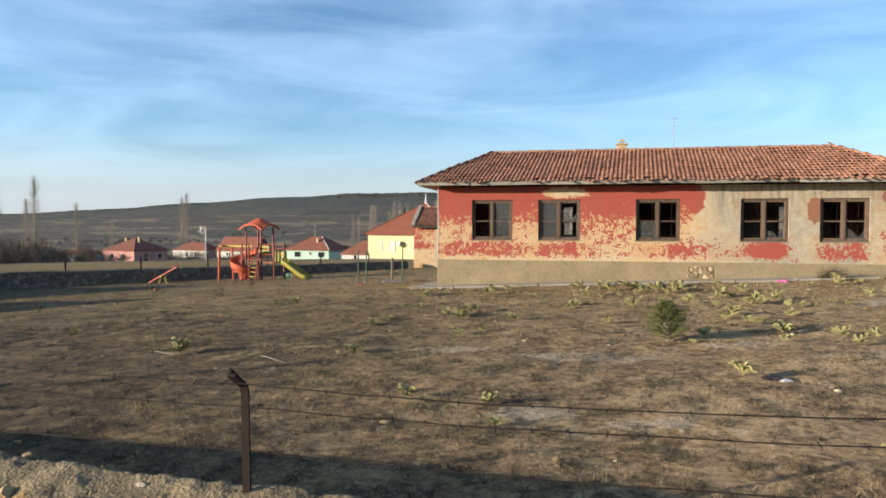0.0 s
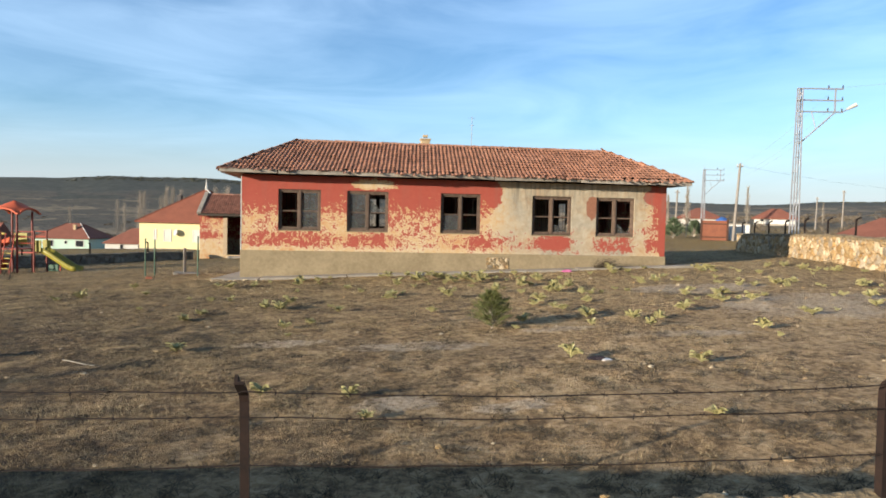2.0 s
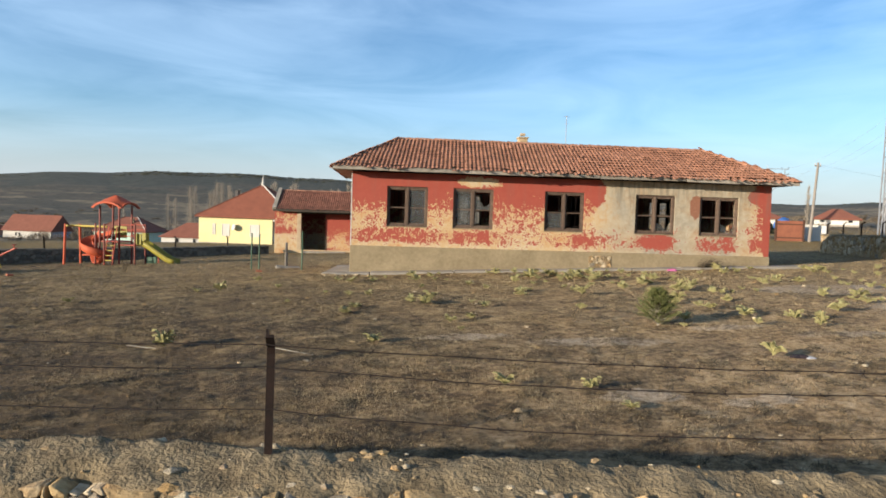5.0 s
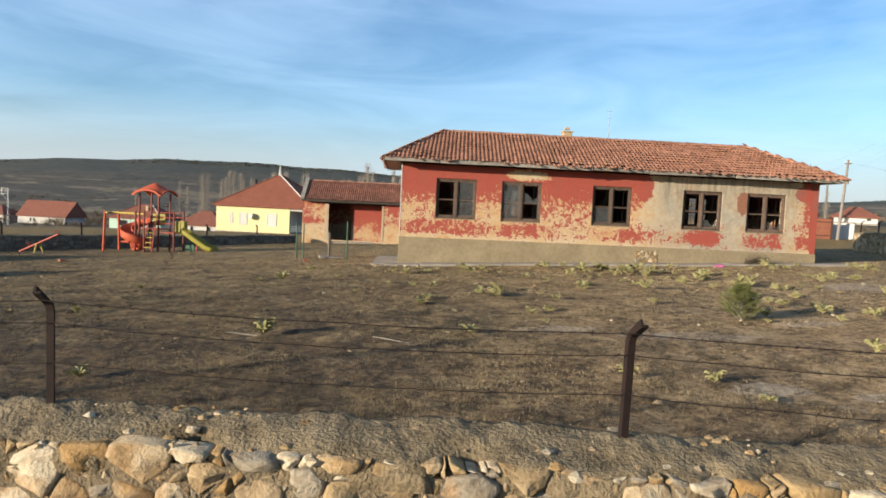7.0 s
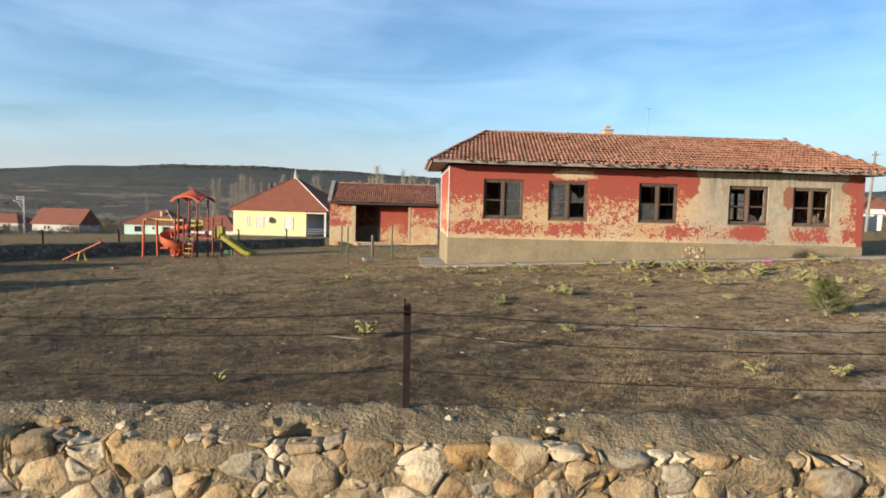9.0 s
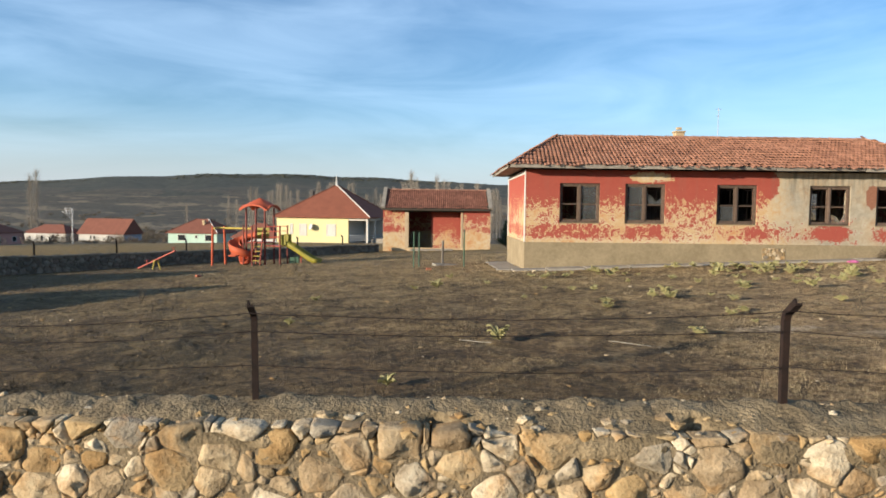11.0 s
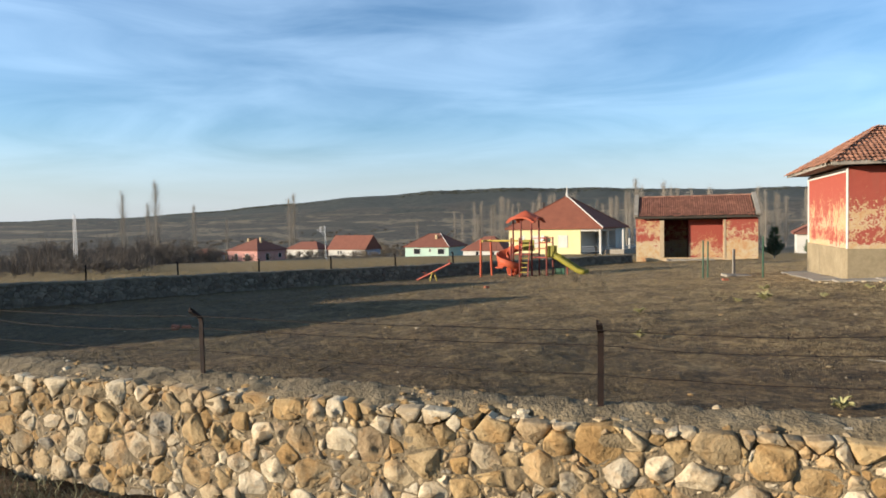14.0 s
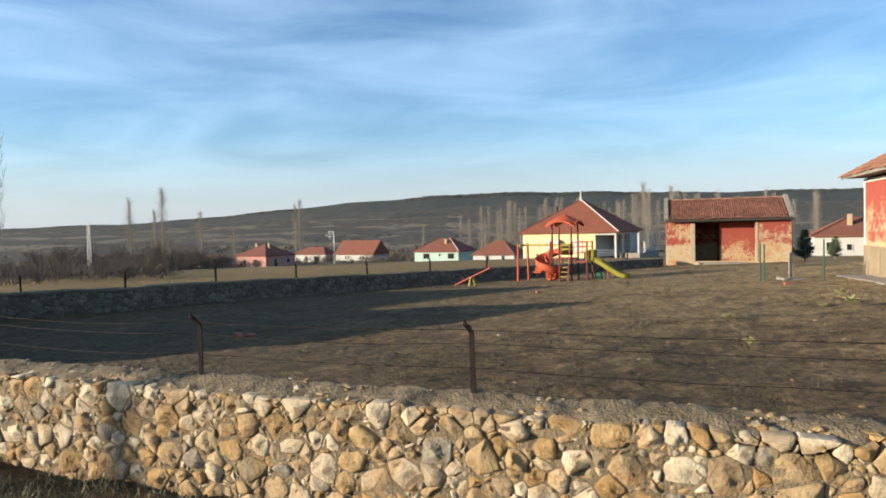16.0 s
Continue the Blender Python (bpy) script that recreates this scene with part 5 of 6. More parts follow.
def house(cx, cy, rz, w, d, h, rise, wall, roofm, label, kind="hip", openings=(), inset=None, lit_cap=None, chimneys=(), gable_mat=None, pane=None, porch=None, over=0.45, sink=1.0, flue=None, group="village houses"):
    z = gz(cx, cy)
    ho = thing("house", cx, cy, z, label, "house", group, rz=rz)
    cut, deep = porch or (0.0, 0.0)
    for nm, c, sz in (("front_wall", (-cut / 2, -d / 2 + 0.15, (h - sink) / 2), (w - cut, 0.3, h + sink)), ("back_wall", (0, d / 2 - 0.15, (h - sink) / 2), (w, 0.3, h + sink)), ("side_wall", (-w / 2 + 0.15, 0, (h - sink) / 2), (0.3, d - 0.6, h + sink)), ("side_wall", (w / 2 - 0.15, deep / 2, (h - sink) / 2), (0.3, d - 0.6 - deep, h + sink))):
        part(nm, boxes((c, sz)), (gable_mat or wall) if nm == "side_wall" else wall, ho)
    if porch:
        pw, pd = porch
        part("porch_wall", boxes(((w / 2 - pw - 0.15, -d / 2 + pd / 2 + 0.15, h / 2), (0.3, pd - 0.3, h))), gable_mat or wall, ho)
        part("porch_wall", boxes(((w / 2 - pw / 2, -d / 2 + pd + 0.15, h / 2), (pw, 0.3, h))), gable_mat or wall, ho)
        for px, py in ((w / 2 - 0.2, -d / 2 + 0.2), (w / 2 - 0.2, -d / 2 + pd * 0.5)):
            part("porch_column", boxes(((px, py, h / 2), (0.32, 0.32, h)), bevel=0.03), M_HOUSEWHITE, ho)
        part("porch_beam", boxes(((w / 2 - pw / 2, -d / 2 + 0.2, h - 0.3), (pw, 0.3, 0.36)), ((w / 2 - 0.2, -d / 2 + pd / 2, h - 0.3), (0.3, pd, 0.36))), M_HOUSEWHITE, ho)
        for zr in (0.75, 1.1, 1.45):
            part("porch_rail", tubes(((w / 2 - pw, -d / 2 + 0.2, zr), (w / 2 - 0.2, -d / 2 + 0.2, zr), 0.04), ((w / 2 - 0.2, -d / 2 + 0.2, zr), (w / 2 - 0.2, -d / 2 + pd, zr), 0.04), sides=6), M_PALEMETAL, ho)
    part("foundation", boxes(((0, 0, -0.2), (w + 0.1, d + 0.1, 0.9))), M_CONCRETE, ho)
    bm = bmesh.new()
    a, b = w / 2 + over, d / 2 + over
    i = inset if inset is not None else min(a, b)
    if kind == "gable":
        i = 0.0
    lo = [bm.verts.new((x, y, h - 0.12)) for x, y in ((-a, -b), (a, -b), (a, b), (-a, b))]
    hi = [bm.verts.new((x, y, h + 0.03)) for x, y in ((-a, -b), (a, -b), (a, b), (-a, b))]
    if a - i < 0.05:
        t = bm.verts.new((0, 0, h + rise))
        for k in range(4):
            bm.faces.new((hi[k], hi[(k + 1) % 4], t))
        ends = [(0, 0, h + rise)]
    else:
        t0, t1 = bm.verts.new((-a + i, 0, h + rise)), bm.verts.new((a - i, 0, h + rise))
        bm.faces.new((hi[0], hi[1], t1, t0))
        bm.faces.new((hi[1], hi[2], t1))
        bm.faces.new((hi[2], hi[3], t0, t1))
        bm.faces.new((hi[3], hi[0], t0))
        ends = [(-a + i, 0, h + rise), (a - i, 0, h + rise)]
    bm.faces.new(lo[::-1])
    for k in range(4):
        bm.faces.new((lo[k], lo[(k + 1) % 4], hi[(k + 1) % 4], hi[k]))
    roof = part("roof", bm, roofm, ho, "tiled roof")
    # front-right hip cap alone is whitened, sunlight put into its colour
    if lit_cap:
        for k, (x, y) in enumerate(((-a, -b), (a, -b), (a, b), (-a, b))):
            e = ends[0] if len(ends) == 1 or k in (0, 3) else ends[1]
            part("hip_cap", tubes(((x, y, h + 0.05), (e[0], e[1], e[2] + 0.03), 0.1), sides=6), lit_cap if k == 1 else roofm, roof)
    for face, u, z0, ow, oh in openings:
        q = {"f": pose(u, -d / 2, z0), "l": pose(-w / 2, u, z0, 0, 0, -90), "r": pose(w / 2, u, z0, 0, 0, 90)}[face]
        bmf = boxes(((0, -0.02, 0.05), (ow, 0.1, 0.1)), ((0, -0.02, oh - 0.05), (ow, 0.1, 0.1)), ((-ow / 2 + 0.05, -0.02, oh / 2), (0.1, 0.1, oh - 0.2)), ((ow / 2 - 0.05, -0.02, oh / 2), (0.1, 0.1, oh - 0.2)))
        bmf.transform(q)
        wn = part("window" if z0 > 0.5 else "door", bmf, M_HOUSEWHITE, ho)
        bmg = boxes(((0, -0.01, oh / 2), (ow - 0.2, 0.04, oh - 0.2)))
        bmg.transform(q)
        part("pane", bmg, pane or M_DARKGLASS, wn)
    for x, y, zc in chimneys:
        part("chimney", boxes(((x, y, zc - 0.5), (0.6, 0.6, 1.6)), ((x, y, zc + 0.35), (0.75, 0.75, 0.14)), bevel=0.03), flue or M_CHIM, ho)
    return ho


# yellow house with a corner porch
yh = house(-20.3, 87.0, -14.1, 15.6, 12.0, 4.3, 5.3, M_CREAMY, M_ROOF_BROWN, "pale yellow house with brown pyramid roof and corner porch", openings=[("f", -5.2, 1.5, 0.5, 1.7), ("f", -3.2, 1.3, 1.3, 1.9), ("f", 1.6, 1.3, 1.6, 1.9), ("r", 3.6, 1.0, 1.5, 1.8)], porch=(3.3, 7.0), lit_cap=M_HOUSEWHITE, chimneys=[(-4.2, -0.5, 8.2)], pane=M_HOUSEWHITE, over=0.5, inset=8.3, gable_mat=M_HOUSEWHITE, flue=M_SOOT)
part("satellite_dish", tubes(((-1.6, -6.35, 2.7), (-1.7, -6.5, 2.75), 0.42, 0.5), sides=16), M_PALEMETAL, yh)
# stands in for a separate minaret behind the house
part("minaret_spike", tubes(((0, 0, 9.4), (0, 0, 11.3), 0.26, 0.03), sides=8), M_HOUSEWHITE, yh)
part("terrace", boxes(((9.5, 0.5, 0.3), (3.0, 11.0, 1.4)), bevel=0.05), M_CONCRETE, yh)
for k in range(4):
    part("terrace_column", boxes(((10.7, -4.5 + 3.2 * k, 2.5), (0.28, 0.28, 3.1)), bevel=0.03), M_HOUSEWHITE, yh)
part("terrace_rail", boxes(((10.8, 0.5, 1.5), (0.08, 10.6, 0.1)), ((10.8, 0.5, 1.2), (0.05, 10.6, 0.06))), M_HOUSEWHITE, yh)

hx, hy = at_bearing(-18.6, 172)
house(hx, hy, -10, 12.6, 9.5, 2.8, 3.3, M_MINT, M_ROOF_FAR, "small mint green house with red hip roof", openings=[("f", -2.8, 0.9, 2.0, 1.5), ("f", 1.0, 1.5, 0.7, 0.8), ("f", 4.2, 0.9, 2.0, 1.5)], lit_cap=M_HOUSEWHITE, chimneys=[(1.5, -2.0, 5.4)])
hx, hy = at_bearing(-25.6, 236)
# gable ends of this white house are coloured blue-grey for their bluish shade
house(hx, hy, -12, 16.0, 9.0, 2.4, 4.8, M_HOUSEWHITE, M_ROOF_FAR, "long white house with red gable roof", "gable", openings=[("f", -3.6, 0.7, 0.8, 1.2), ("f", -2.4, 0.7, 0.8, 1.2), ("f", 2.8, 0.7, 0.8, 1.2), ("f", 4.0, 0.7, 0.8, 1.2)], gable_mat=M_BLUEGREY)
hx, hy = at_bearing(-33.6, 205)
house(hx, hy, -12, 12.0, 12.0, 3.3, 3.4, M_PINK, M_ROOF_FAR, "pink plastered house with red hip roof", openings=[("f", -2.5, 0.9, 1.3, 1.5), ("f", 2.0, 0.9, 1.3, 1.5), ("r", -2.0, 0.2, 1.6, 2.2), ("r", 3.0, 0.9, 1.4, 1.4)], chimneys=[(-2.5, -1.0, 6.4), (2.5, -1.0, 6.6)])
hx, hy = at_bearing(-29.4, 246)
house(hx, hy, -12, 15.0, 8.0, 2.8, 2.6, M_HOUSEWHITE, M_ROOF_FAR, "low house with long red roof", openings=[("f", 3.0, 0.8, 1.2, 1.4), ("f", -1.0, 0.2, 1.0, 2.0)])
hx, hy = at_bearing(-13.9, 160)
house(hx, hy, -10, 10.5, 8.0, 1.6, 3.2, M_HOUSEWHITE, M_ROOF_FAR, "white cottage with low red roof", openings=[("f", -1.5, 0.3, 0.9, 1.1), ("f", 2.5, 0.3, 0.9, 1.1)])
hx, hy = at_bearing(13.2, 112)
house(hx, hy, -8, 12.0, 9.0, 3.0, 2.6, M_HOUSEWHITE, M_ROOF_FAR, "white house with red hip roof behind the school", openings=[("f", -4.0, 0.9, 1.3, 1.3), ("f", -1.8, 0.9, 0.8, 1.0), ("f", 3.0, 0.9, 1.6, 1.4)], lit_cap=M_HOUSEWHITE, chimneys=[(-1.5, -2.0, 5.6)])
hx, hy = at_bearing(-37.5, 225)
house(hx, hy, -12, 11.0, 7.0, 2.0, 1.8, M_BLUEGREY, M_ROOF_BROWN, "low blue-grey barn among bare trees", openings=[("f", 1.0, 0.2, 1.6, 1.6)])
# right-hand side of the valley
hx, hy = at_bearing(33.6, 128, 4.4, -23.7)
house(hx, hy, -34, 6.4, 5.0, 1.2, 1.7, M_WHITE, M_ROOF_FAR, "cottage with red roof on the slope", openings=[("f", -2.0, 0.55, 0.8, 0.55), ("f", 2.0, 0.55, 0.8, 0.55)])
hx, hy = at_bearing(28.0, 108, 4.4, -23.7)
house(hx, hy, -24, 5.6, 5.0, 1.3, 1.5, M_WHITE, M_ROOF_FAR, "white farmhouse with orange tiled roof", openings=[("f", -1.5, 0.55, 0.7, 0.6)])
hx, hy = at_bearing(41.0, 62, 4.4, -23.7)
house(hx, hy, -40, 7.5, 6.0, 0.3, 1.6, M_WHITE, M_ROOF_FAR, "house with broad red tiled roof beyond the wall", sink=2.0)
# unseen house beside the yard, added to throw a wedge of shade across the grass
house(-30.5, -13.6, 28, 6.4, 6.4, 2.5, 2.7, M_HOUSEWHITE, M_ROOF_BROWN, "unseen plain white house added to shade the yard", openings=[("f", 0.0, 0.9, 1.3, 1.3)])

# second unseen house, added to widen that shade towards the far wall
house(-45.7, -12.65, 28, 10.0, 11.5, 4.2, 3.4, M_HOUSEWHITE, M_ROOF_BROWN, "unseen plain two-storey house added to widen the yard shade", openings=[("f", 0.0, 0.9, 1.3, 1.3)])

# ---- poles and lines ----
M_STEELGREY = plain("grey_lattice_steel", (0.34, 0.34, 0.35), (0.5, 0.5, 0.5), 5.0, 0.55, 0.4)
M_POLEWOOD = plain("grey_pole_wood", (0.2, 0.17, 0.14), (0.34, 0.3, 0.25), 5.0, 0.9)


def lattice_pylon(x, y, h, rz, label, lamp=True, arms=True, scale=1.0):
    z = gz(x, y)
    py = thing("lattice_pylon", x, y, z, label, "pylon", "lattice pylons", rz=rz)
    b, t = 0.19 * scale, 0.1 * scale
    wd = lambda q: b + (t - b) * q / h
    for sx in (-1, 1):
        for sy in (-1, 1):
            part("pylon_leg", tubes(((sx * b, sy * b, -0.4), (sx * t, sy * t, h), 0.04 * scale), sides=4), M_STEELGREY, py)
    k, q = 0, 0.4
    while q < h - 0.3:
        step = 0.8 + 0.6 * (1 - q / h)
        w0, w1 = wd(q), wd(min(q + step, h))
        s = 1 if k % 2 else -1
        for a in range(2):
            sy = -1 if a else 1
            part("cross_brace", tubes(((-w0, sy * w0, q), (w0, sy * w0, q), 0.016 * scale), ((-s * w0, sy * w0, q), (s * w1, sy * w1, q + step), 0.012 * scale), sides=4), M_STEELGREY, py)
        q += step
        k += 1
    if arms:
        for j, zz in enumerate((h, h - 0.65, h - 1.3)):
            arm = part("cross_arm", boxes(((1.15, 0, zz), (2.6, 0.09, 0.07)), bevel=0.008), M_STEELGREY, py)
            for x2 in (1.6, 2.4):
                part("insulator", tubes(((x2, 0, zz + 0.03), (x2, 0, zz + 0.22), 0.045, 0.025), sides=8), M_DARKWOOD, arm)
        part("arm_upright", boxes(((2.0, 0, h - 0.65), (0.07, 0.07, 1.35))), M_STEELGREY, py)
        part("arm_strut", tubes(((0.1, 0, h - 3.1), (2.0, 0, h - 1.32), 0.04), ((0.7, 0, h - 1.32), (0.95, 0, h - 2.25), 0.025), sides=6), M_STEELGREY, py)
    if lamp:
        lm = part("lamp_arm", tubes(((2.4, 0, h - 1.3), (2.75, 0, h - 1.1), 0.03), sides=6), M_STEELGREY, py)
        part("lamp_head", tubes(((2.7, 0, h - 1.12), (3.2, 0, h - 0.86), 0.07, 0.12), sides=10), M_HOUSEWHITE, lm, "white street lamp head")
    return py


lattice_pylon(28.8, 11.6, 10.1 - gz(28.8, 11.6), -8, "grey steel lattice power pylon with street lamp")
px2, py2 = at_bearing(28.3, 88, 4.4, -23.7)
lattice_pylon(px2, py2, 9.0 - gz(px2, py2), -8, "distant grey lattice power pylon", lamp=False)
px3, py3 = at_bearing(-46.9, 110)
lattice_pylon(px3, py3, 2.1 + 110 * math.tan(radians(1.05)) - gz(px3, py3), 0, "pale lattice mast beyond the far wall", lamp=False, arms=False, scale=1.0)
px4, py4 = at_bearing(-28.0, 185)
lattice_pylon(px4, py4, 9.0, 160, "small lattice street pylon among houses", lamp=True, scale=0.7)


def wooden_pole(x, y, h, lean, label, r=0.12):
    p = thing("utility_pole", x, y, gz(x, y), label, "utility pole", "utility poles", rz=0)
    part("pole_shaft", tubes(((0, 0, -0.4), (lean, 0, h), r, r * 0.65)), M_POLEWOOD, p)
    part("pole_arm", boxes(((lean * 0.96, 0, h - 0.25), (0.5, 0.07, 0.07)), bevel=0.008), M_POLEWOOD, p)
    for k in (-0.2, 0.2):
        part("insulator", tubes(((lean * 0.96 + k, 0, h - 0.22), (lean * 0.96 + k, 0, h - 0.06), 0.035), sides=6), M_HOUSEWHITE, p)


wooden_pole(31.7, 22.7, 6.85 - gz(31.7, 22.7), 0.35, "leaning grey wooden utility pole by the wall")
# this pole is out of view, added for the shadow streak over the yard
wooden_pole(-26.5, -28.3, 5.6, 0.0, "unseen grey wooden pole added to cast a shade streak", 0.11)
for b, r, h in ((36.3, 105, 4.5), (38.0, 98, 5.2), (26.2, 70, 4.4)):
    wx, wy = at_bearing(b, r, 4.4, -23.7)
    wooden_pole(wx, wy, h, 0.1, "distant grey wooden utility pole")
rsw = np.random.RandomState(77)
for a, b, sg in (((30.9, 11.6, 10.2), (px2 + 1.6, py2, 9.1), 1.2), ((31.2, 11.5, 9.6), (px2 + 2.4, py2, 8.4), 1.2), ((31.2, 11.4, 9.0), (px2 + 1.6, py2, 7.8), 1.2), ((32.0, 22.7, 6.7), (75.0, 40.0, 6.5), 0.8), ((30.9, 11.6, 10.2), (60.0, -25.0, 12.0), 0.8), ((32.0, 22.7, 6.7), (px2, py2, 7.6), 0.7)):
    tagged(wire_mesh("power_line", a, b, rsw, sg, False, 0.006, M_STEELGREY), "thin dark overhead power line", "power line", "power lines")

gx, gy = at_bearing(29.1, 54, 4.4, -23.7)
gt = thing("rusty_gate", gx, gy, gz(gx, gy), "rust-red sheet metal gate between wall posts", "gate", rz=-28)
part("gate_sheet", boxes(((0, 0, 0.75), (1.7, 0.05, 1.5)), bevel=0.01), M_RUSTSHEET, gt)
for x in (-0.92, 0.92):
    part("gate_post", boxes(((x, 0, 0.75), (0.14, 0.14, 1.7)), bevel=0.01), M_RUST, gt)
for z in (0.25, 1.25):
    part("gate_rail", boxes(((0, -0.045, z), (1.7, 0.04, 0.08))), M_RUST, gt)
gx, gy = at_bearing(30.9, 56, 4.4, -23.7)
gw = thing("plaster_wall_piece", gx, gy, gz(gx, gy), "short whitewashed garden wall beside the gate", "garden wall", rz=-28)
part("wall_block", boxes(((0, 0, 0.5), (1.6, 0.3, 1.4)), bevel=0.05), M_WHITE, gw)
part("wall_cap", boxes(((0, 0, 1.22), (1.7, 0.4, 0.08)), bevel=0.02), M_CONCRETE, gw)
gx, gy = at_bearing(29.7, 98, 4.4, -23.7)
tp = thing("tarpaulin_heap", gx, gy, gz(gx, gy), "heap covered with blue tarpaulin", "tarpaulin")
bm = bmesh.new()
bmesh.ops.create_icosphere(bm, subdivisions=2, radius=1.0)
for v in bm.verts:
    v.co = Vector((v.co.x * 1.3, v.co.y * 1.0, max(0, v.co.z) * 1.6)) * (1 + 0.2 * noise.noise(v.co * 2))
part("tarpaulin", bm, M_BLUETARP, tp, smooth=True)


# ---- trees and scrub ----
M_BARK = plain("pale_poplar_bark", (0.34, 0.29, 0.23), (0.52, 0.46, 0.38), 4.0, 0.9)
M_TWIG = plain("bare_twigs", (0.27, 0.225, 0.17), (0.44, 0.375, 0.29), 2.0, 0.9, bump=0, vary="island", spread=0.3)
M_THICKET = plain("dark_bare_thicket", (0.09, 0.07, 0.055), (0.18, 0.145, 0.112), 0.5, 0.95, bump=0, vary="island", spread=0.4)
M_SCRUB = plain("winter_scrub", (0.09, 0.075, 0.05), (0.16, 0.13, 0.085), 0.4, 0.95, bump=0.0, vary="island", spread=0.3)
M_BRUSH = plain("brown_brushwood", (0.1, 0.078, 0.052), (0.22, 0.17, 0.115), 0.5, 0.95, bump=0, vary="island", spread=0.4)
M_WOOD = plain("far_pine_wood", (0.06, 0.063, 0.044), (0.1, 0.1, 0.068), 0.3, 0.95, bump=0.0, vary="island", spread=0.2)
M_NEEDLE = plain("pine_needles", (0.07, 0.08, 0.02), (0.19, 0.195, 0.06), 6.0, 0.75, bump=0, vary="island", spread=0.4)
M_FIR = plain("dark_fir_needles", (0.06, 0.09, 0.045), (0.14, 0.18, 0.09), 3.0, 0.8, bump=0, vary="island", spread=0.4)


def sliver(V, F, a, b, w, rs):
    """A thin three-sided twig from a to b."""
    d = (b - a)
    s = d.cross(Vector((rs.rand() - 0.5, rs.rand() - 0.5, rs.rand() - 0.5)))
    if s.length < 1e-6:
        return
    s.normalize()
    u = s.cross(d).normalized()
    o = len(V)
    V += [(a + s * w)[:], (a - s * w * 0.5 + u * w * 0.87)[:], (a - s * w * 0.5 - u * w * 0.87)[:], b[:]]
    F += [(o, o + 1, o + 3), (o + 1, o + 2, o + 3), (o + 2, o, o + 3)]


def poplar(h, width, seed, n, tw, label, group):
    rs = np.random.RandomState(seed)
    t = thing("poplar_tree", 0, 0, 0, label, "tree", group)
    part("trunk", tubes(((0, 0, -0.5), (0.1, 0, h * 0.5), h * 0.008, h * 0.005), ((0.1, 0, h * 0.5), (0, 0, h * 0.97), h * 0.005, h * 0.001), sides=7), M_BARK, t)
    V, F = [], []
    for i in range(n):
        q = 0.12 + 0.86 * rs.rand()
        z = h * q
        a = rs.rand() * 6.283
        reach = width * (0.12 + 0.88 * (1 - q) ** 0.55 * min(1.0, q * 3)) * (0.2 + 0.8 * rs.rand())
        l = h * (0.08 + 0.12 * rs.rand())
        a0 = Vector((0, 0, z - l * 0.6))
        b0 = Vector((math.cos(a) * reach, math.sin(a) * reach, min(h * (0.96 + 0.08 * rs.rand()), z + l * 0.5)))
        sliver(V, F, a0, b0, tw, rs)
        for k in range(4):
            f = 0.35 + 0.6 * rs.rand()
            c = a0.lerp(b0, f)
            e = c + Vector(((rs.rand() - 0.5) * width * 0.5, (rs.rand() - 0.5) * width * 0.5, h * (0.03 + 0.05 * rs.rand())))
            sliver(V, F, c, e, tw * 0.6, rs)
    data_part("crown", V, F, M_TWIG, t, "bare upright twigs")
    return t


def put_trees(protos, spots, rs):
    used = set()
    for x, y, sc in spots:
        p = protos[rs.randint(len(protos))]
        m = pose(x, y, gz(x, y), 0, 0, 360 * rs.rand())
        if p.name not in used:
            used.add(p.name)
            p.matrix_basis = m
            p.scale = (sc, sc, sc)
        else:
            c = copy_thing(p, m)
            c.scale = (sc, sc, sc)


rst = np.random.RandomState(55)
far_pop = [poplar(22, 4.0, 60 + k, 330, 0.019, "tall bare columnar poplar beyond the village", "far poplars") for k in range(3)]
spots = []
for b, r, top in ((-43.7, 300, 2.8), (-41.3, 300, 3.6), (-41.9, 310, 1.9), (-38.5, 290, 1.7), (-30.6, 300, 2.6), (-31.0, 305, 2.2), (-20.2, 290, 0.2), (-36.0, 280, 0.6)):
    x, y = at_bearing(b, r)
    spots.append((x, y, (2.1 + r * math.tan(radians(top)) - gz(x, y)) / 22))
for k in range(60):
    b = -16.4 + 27.5 * k / 59 + (rst.rand() - 0.5) * 1.4
    r = 235 + 60 * rst.rand()
    top = np.interp(b, [-16, -13, -9, -6, -2, 2, 8, 11], [1.2, 1.8, 2.3, 1.7, 2.9, 2.2, 1.9, 2.3]) + 1.5 * (rst.rand() - 0.65)
    x, y = at_bearing(b, r)
    spots.append((x, y, max(0.4, (2.1 + r * math.tan(radians(top)) - gz(x, y)) / 22)))
put_trees(far_pop, spots, rst)
near_pop = [poplar(15, 1.5, 91, 420, 0.022, "big bare poplar beyond the far wall", "near poplars")]
x, y = at_bearing(-52.7, 43, -7.65, -24.36)
put_trees(near_pop, [(x, y, 1.0)], rst)
small_pop = [poplar(6, 0.8, 95 + k, 160, 0.02, "young bare poplar with pale trunk", "young poplars") for k in range(2)]
spots = []
for b, r, h in ((27.0, 58, 4.4), (31.6, 120, 6.5), (25.6, 75, 4.0), (36.8, 140, 4.0)):
    x, y = at_bearing(b, r, 4.4, -23.7)
    spots.append((x, y, h / 6))
put_trees(small_pop, spots, rst)




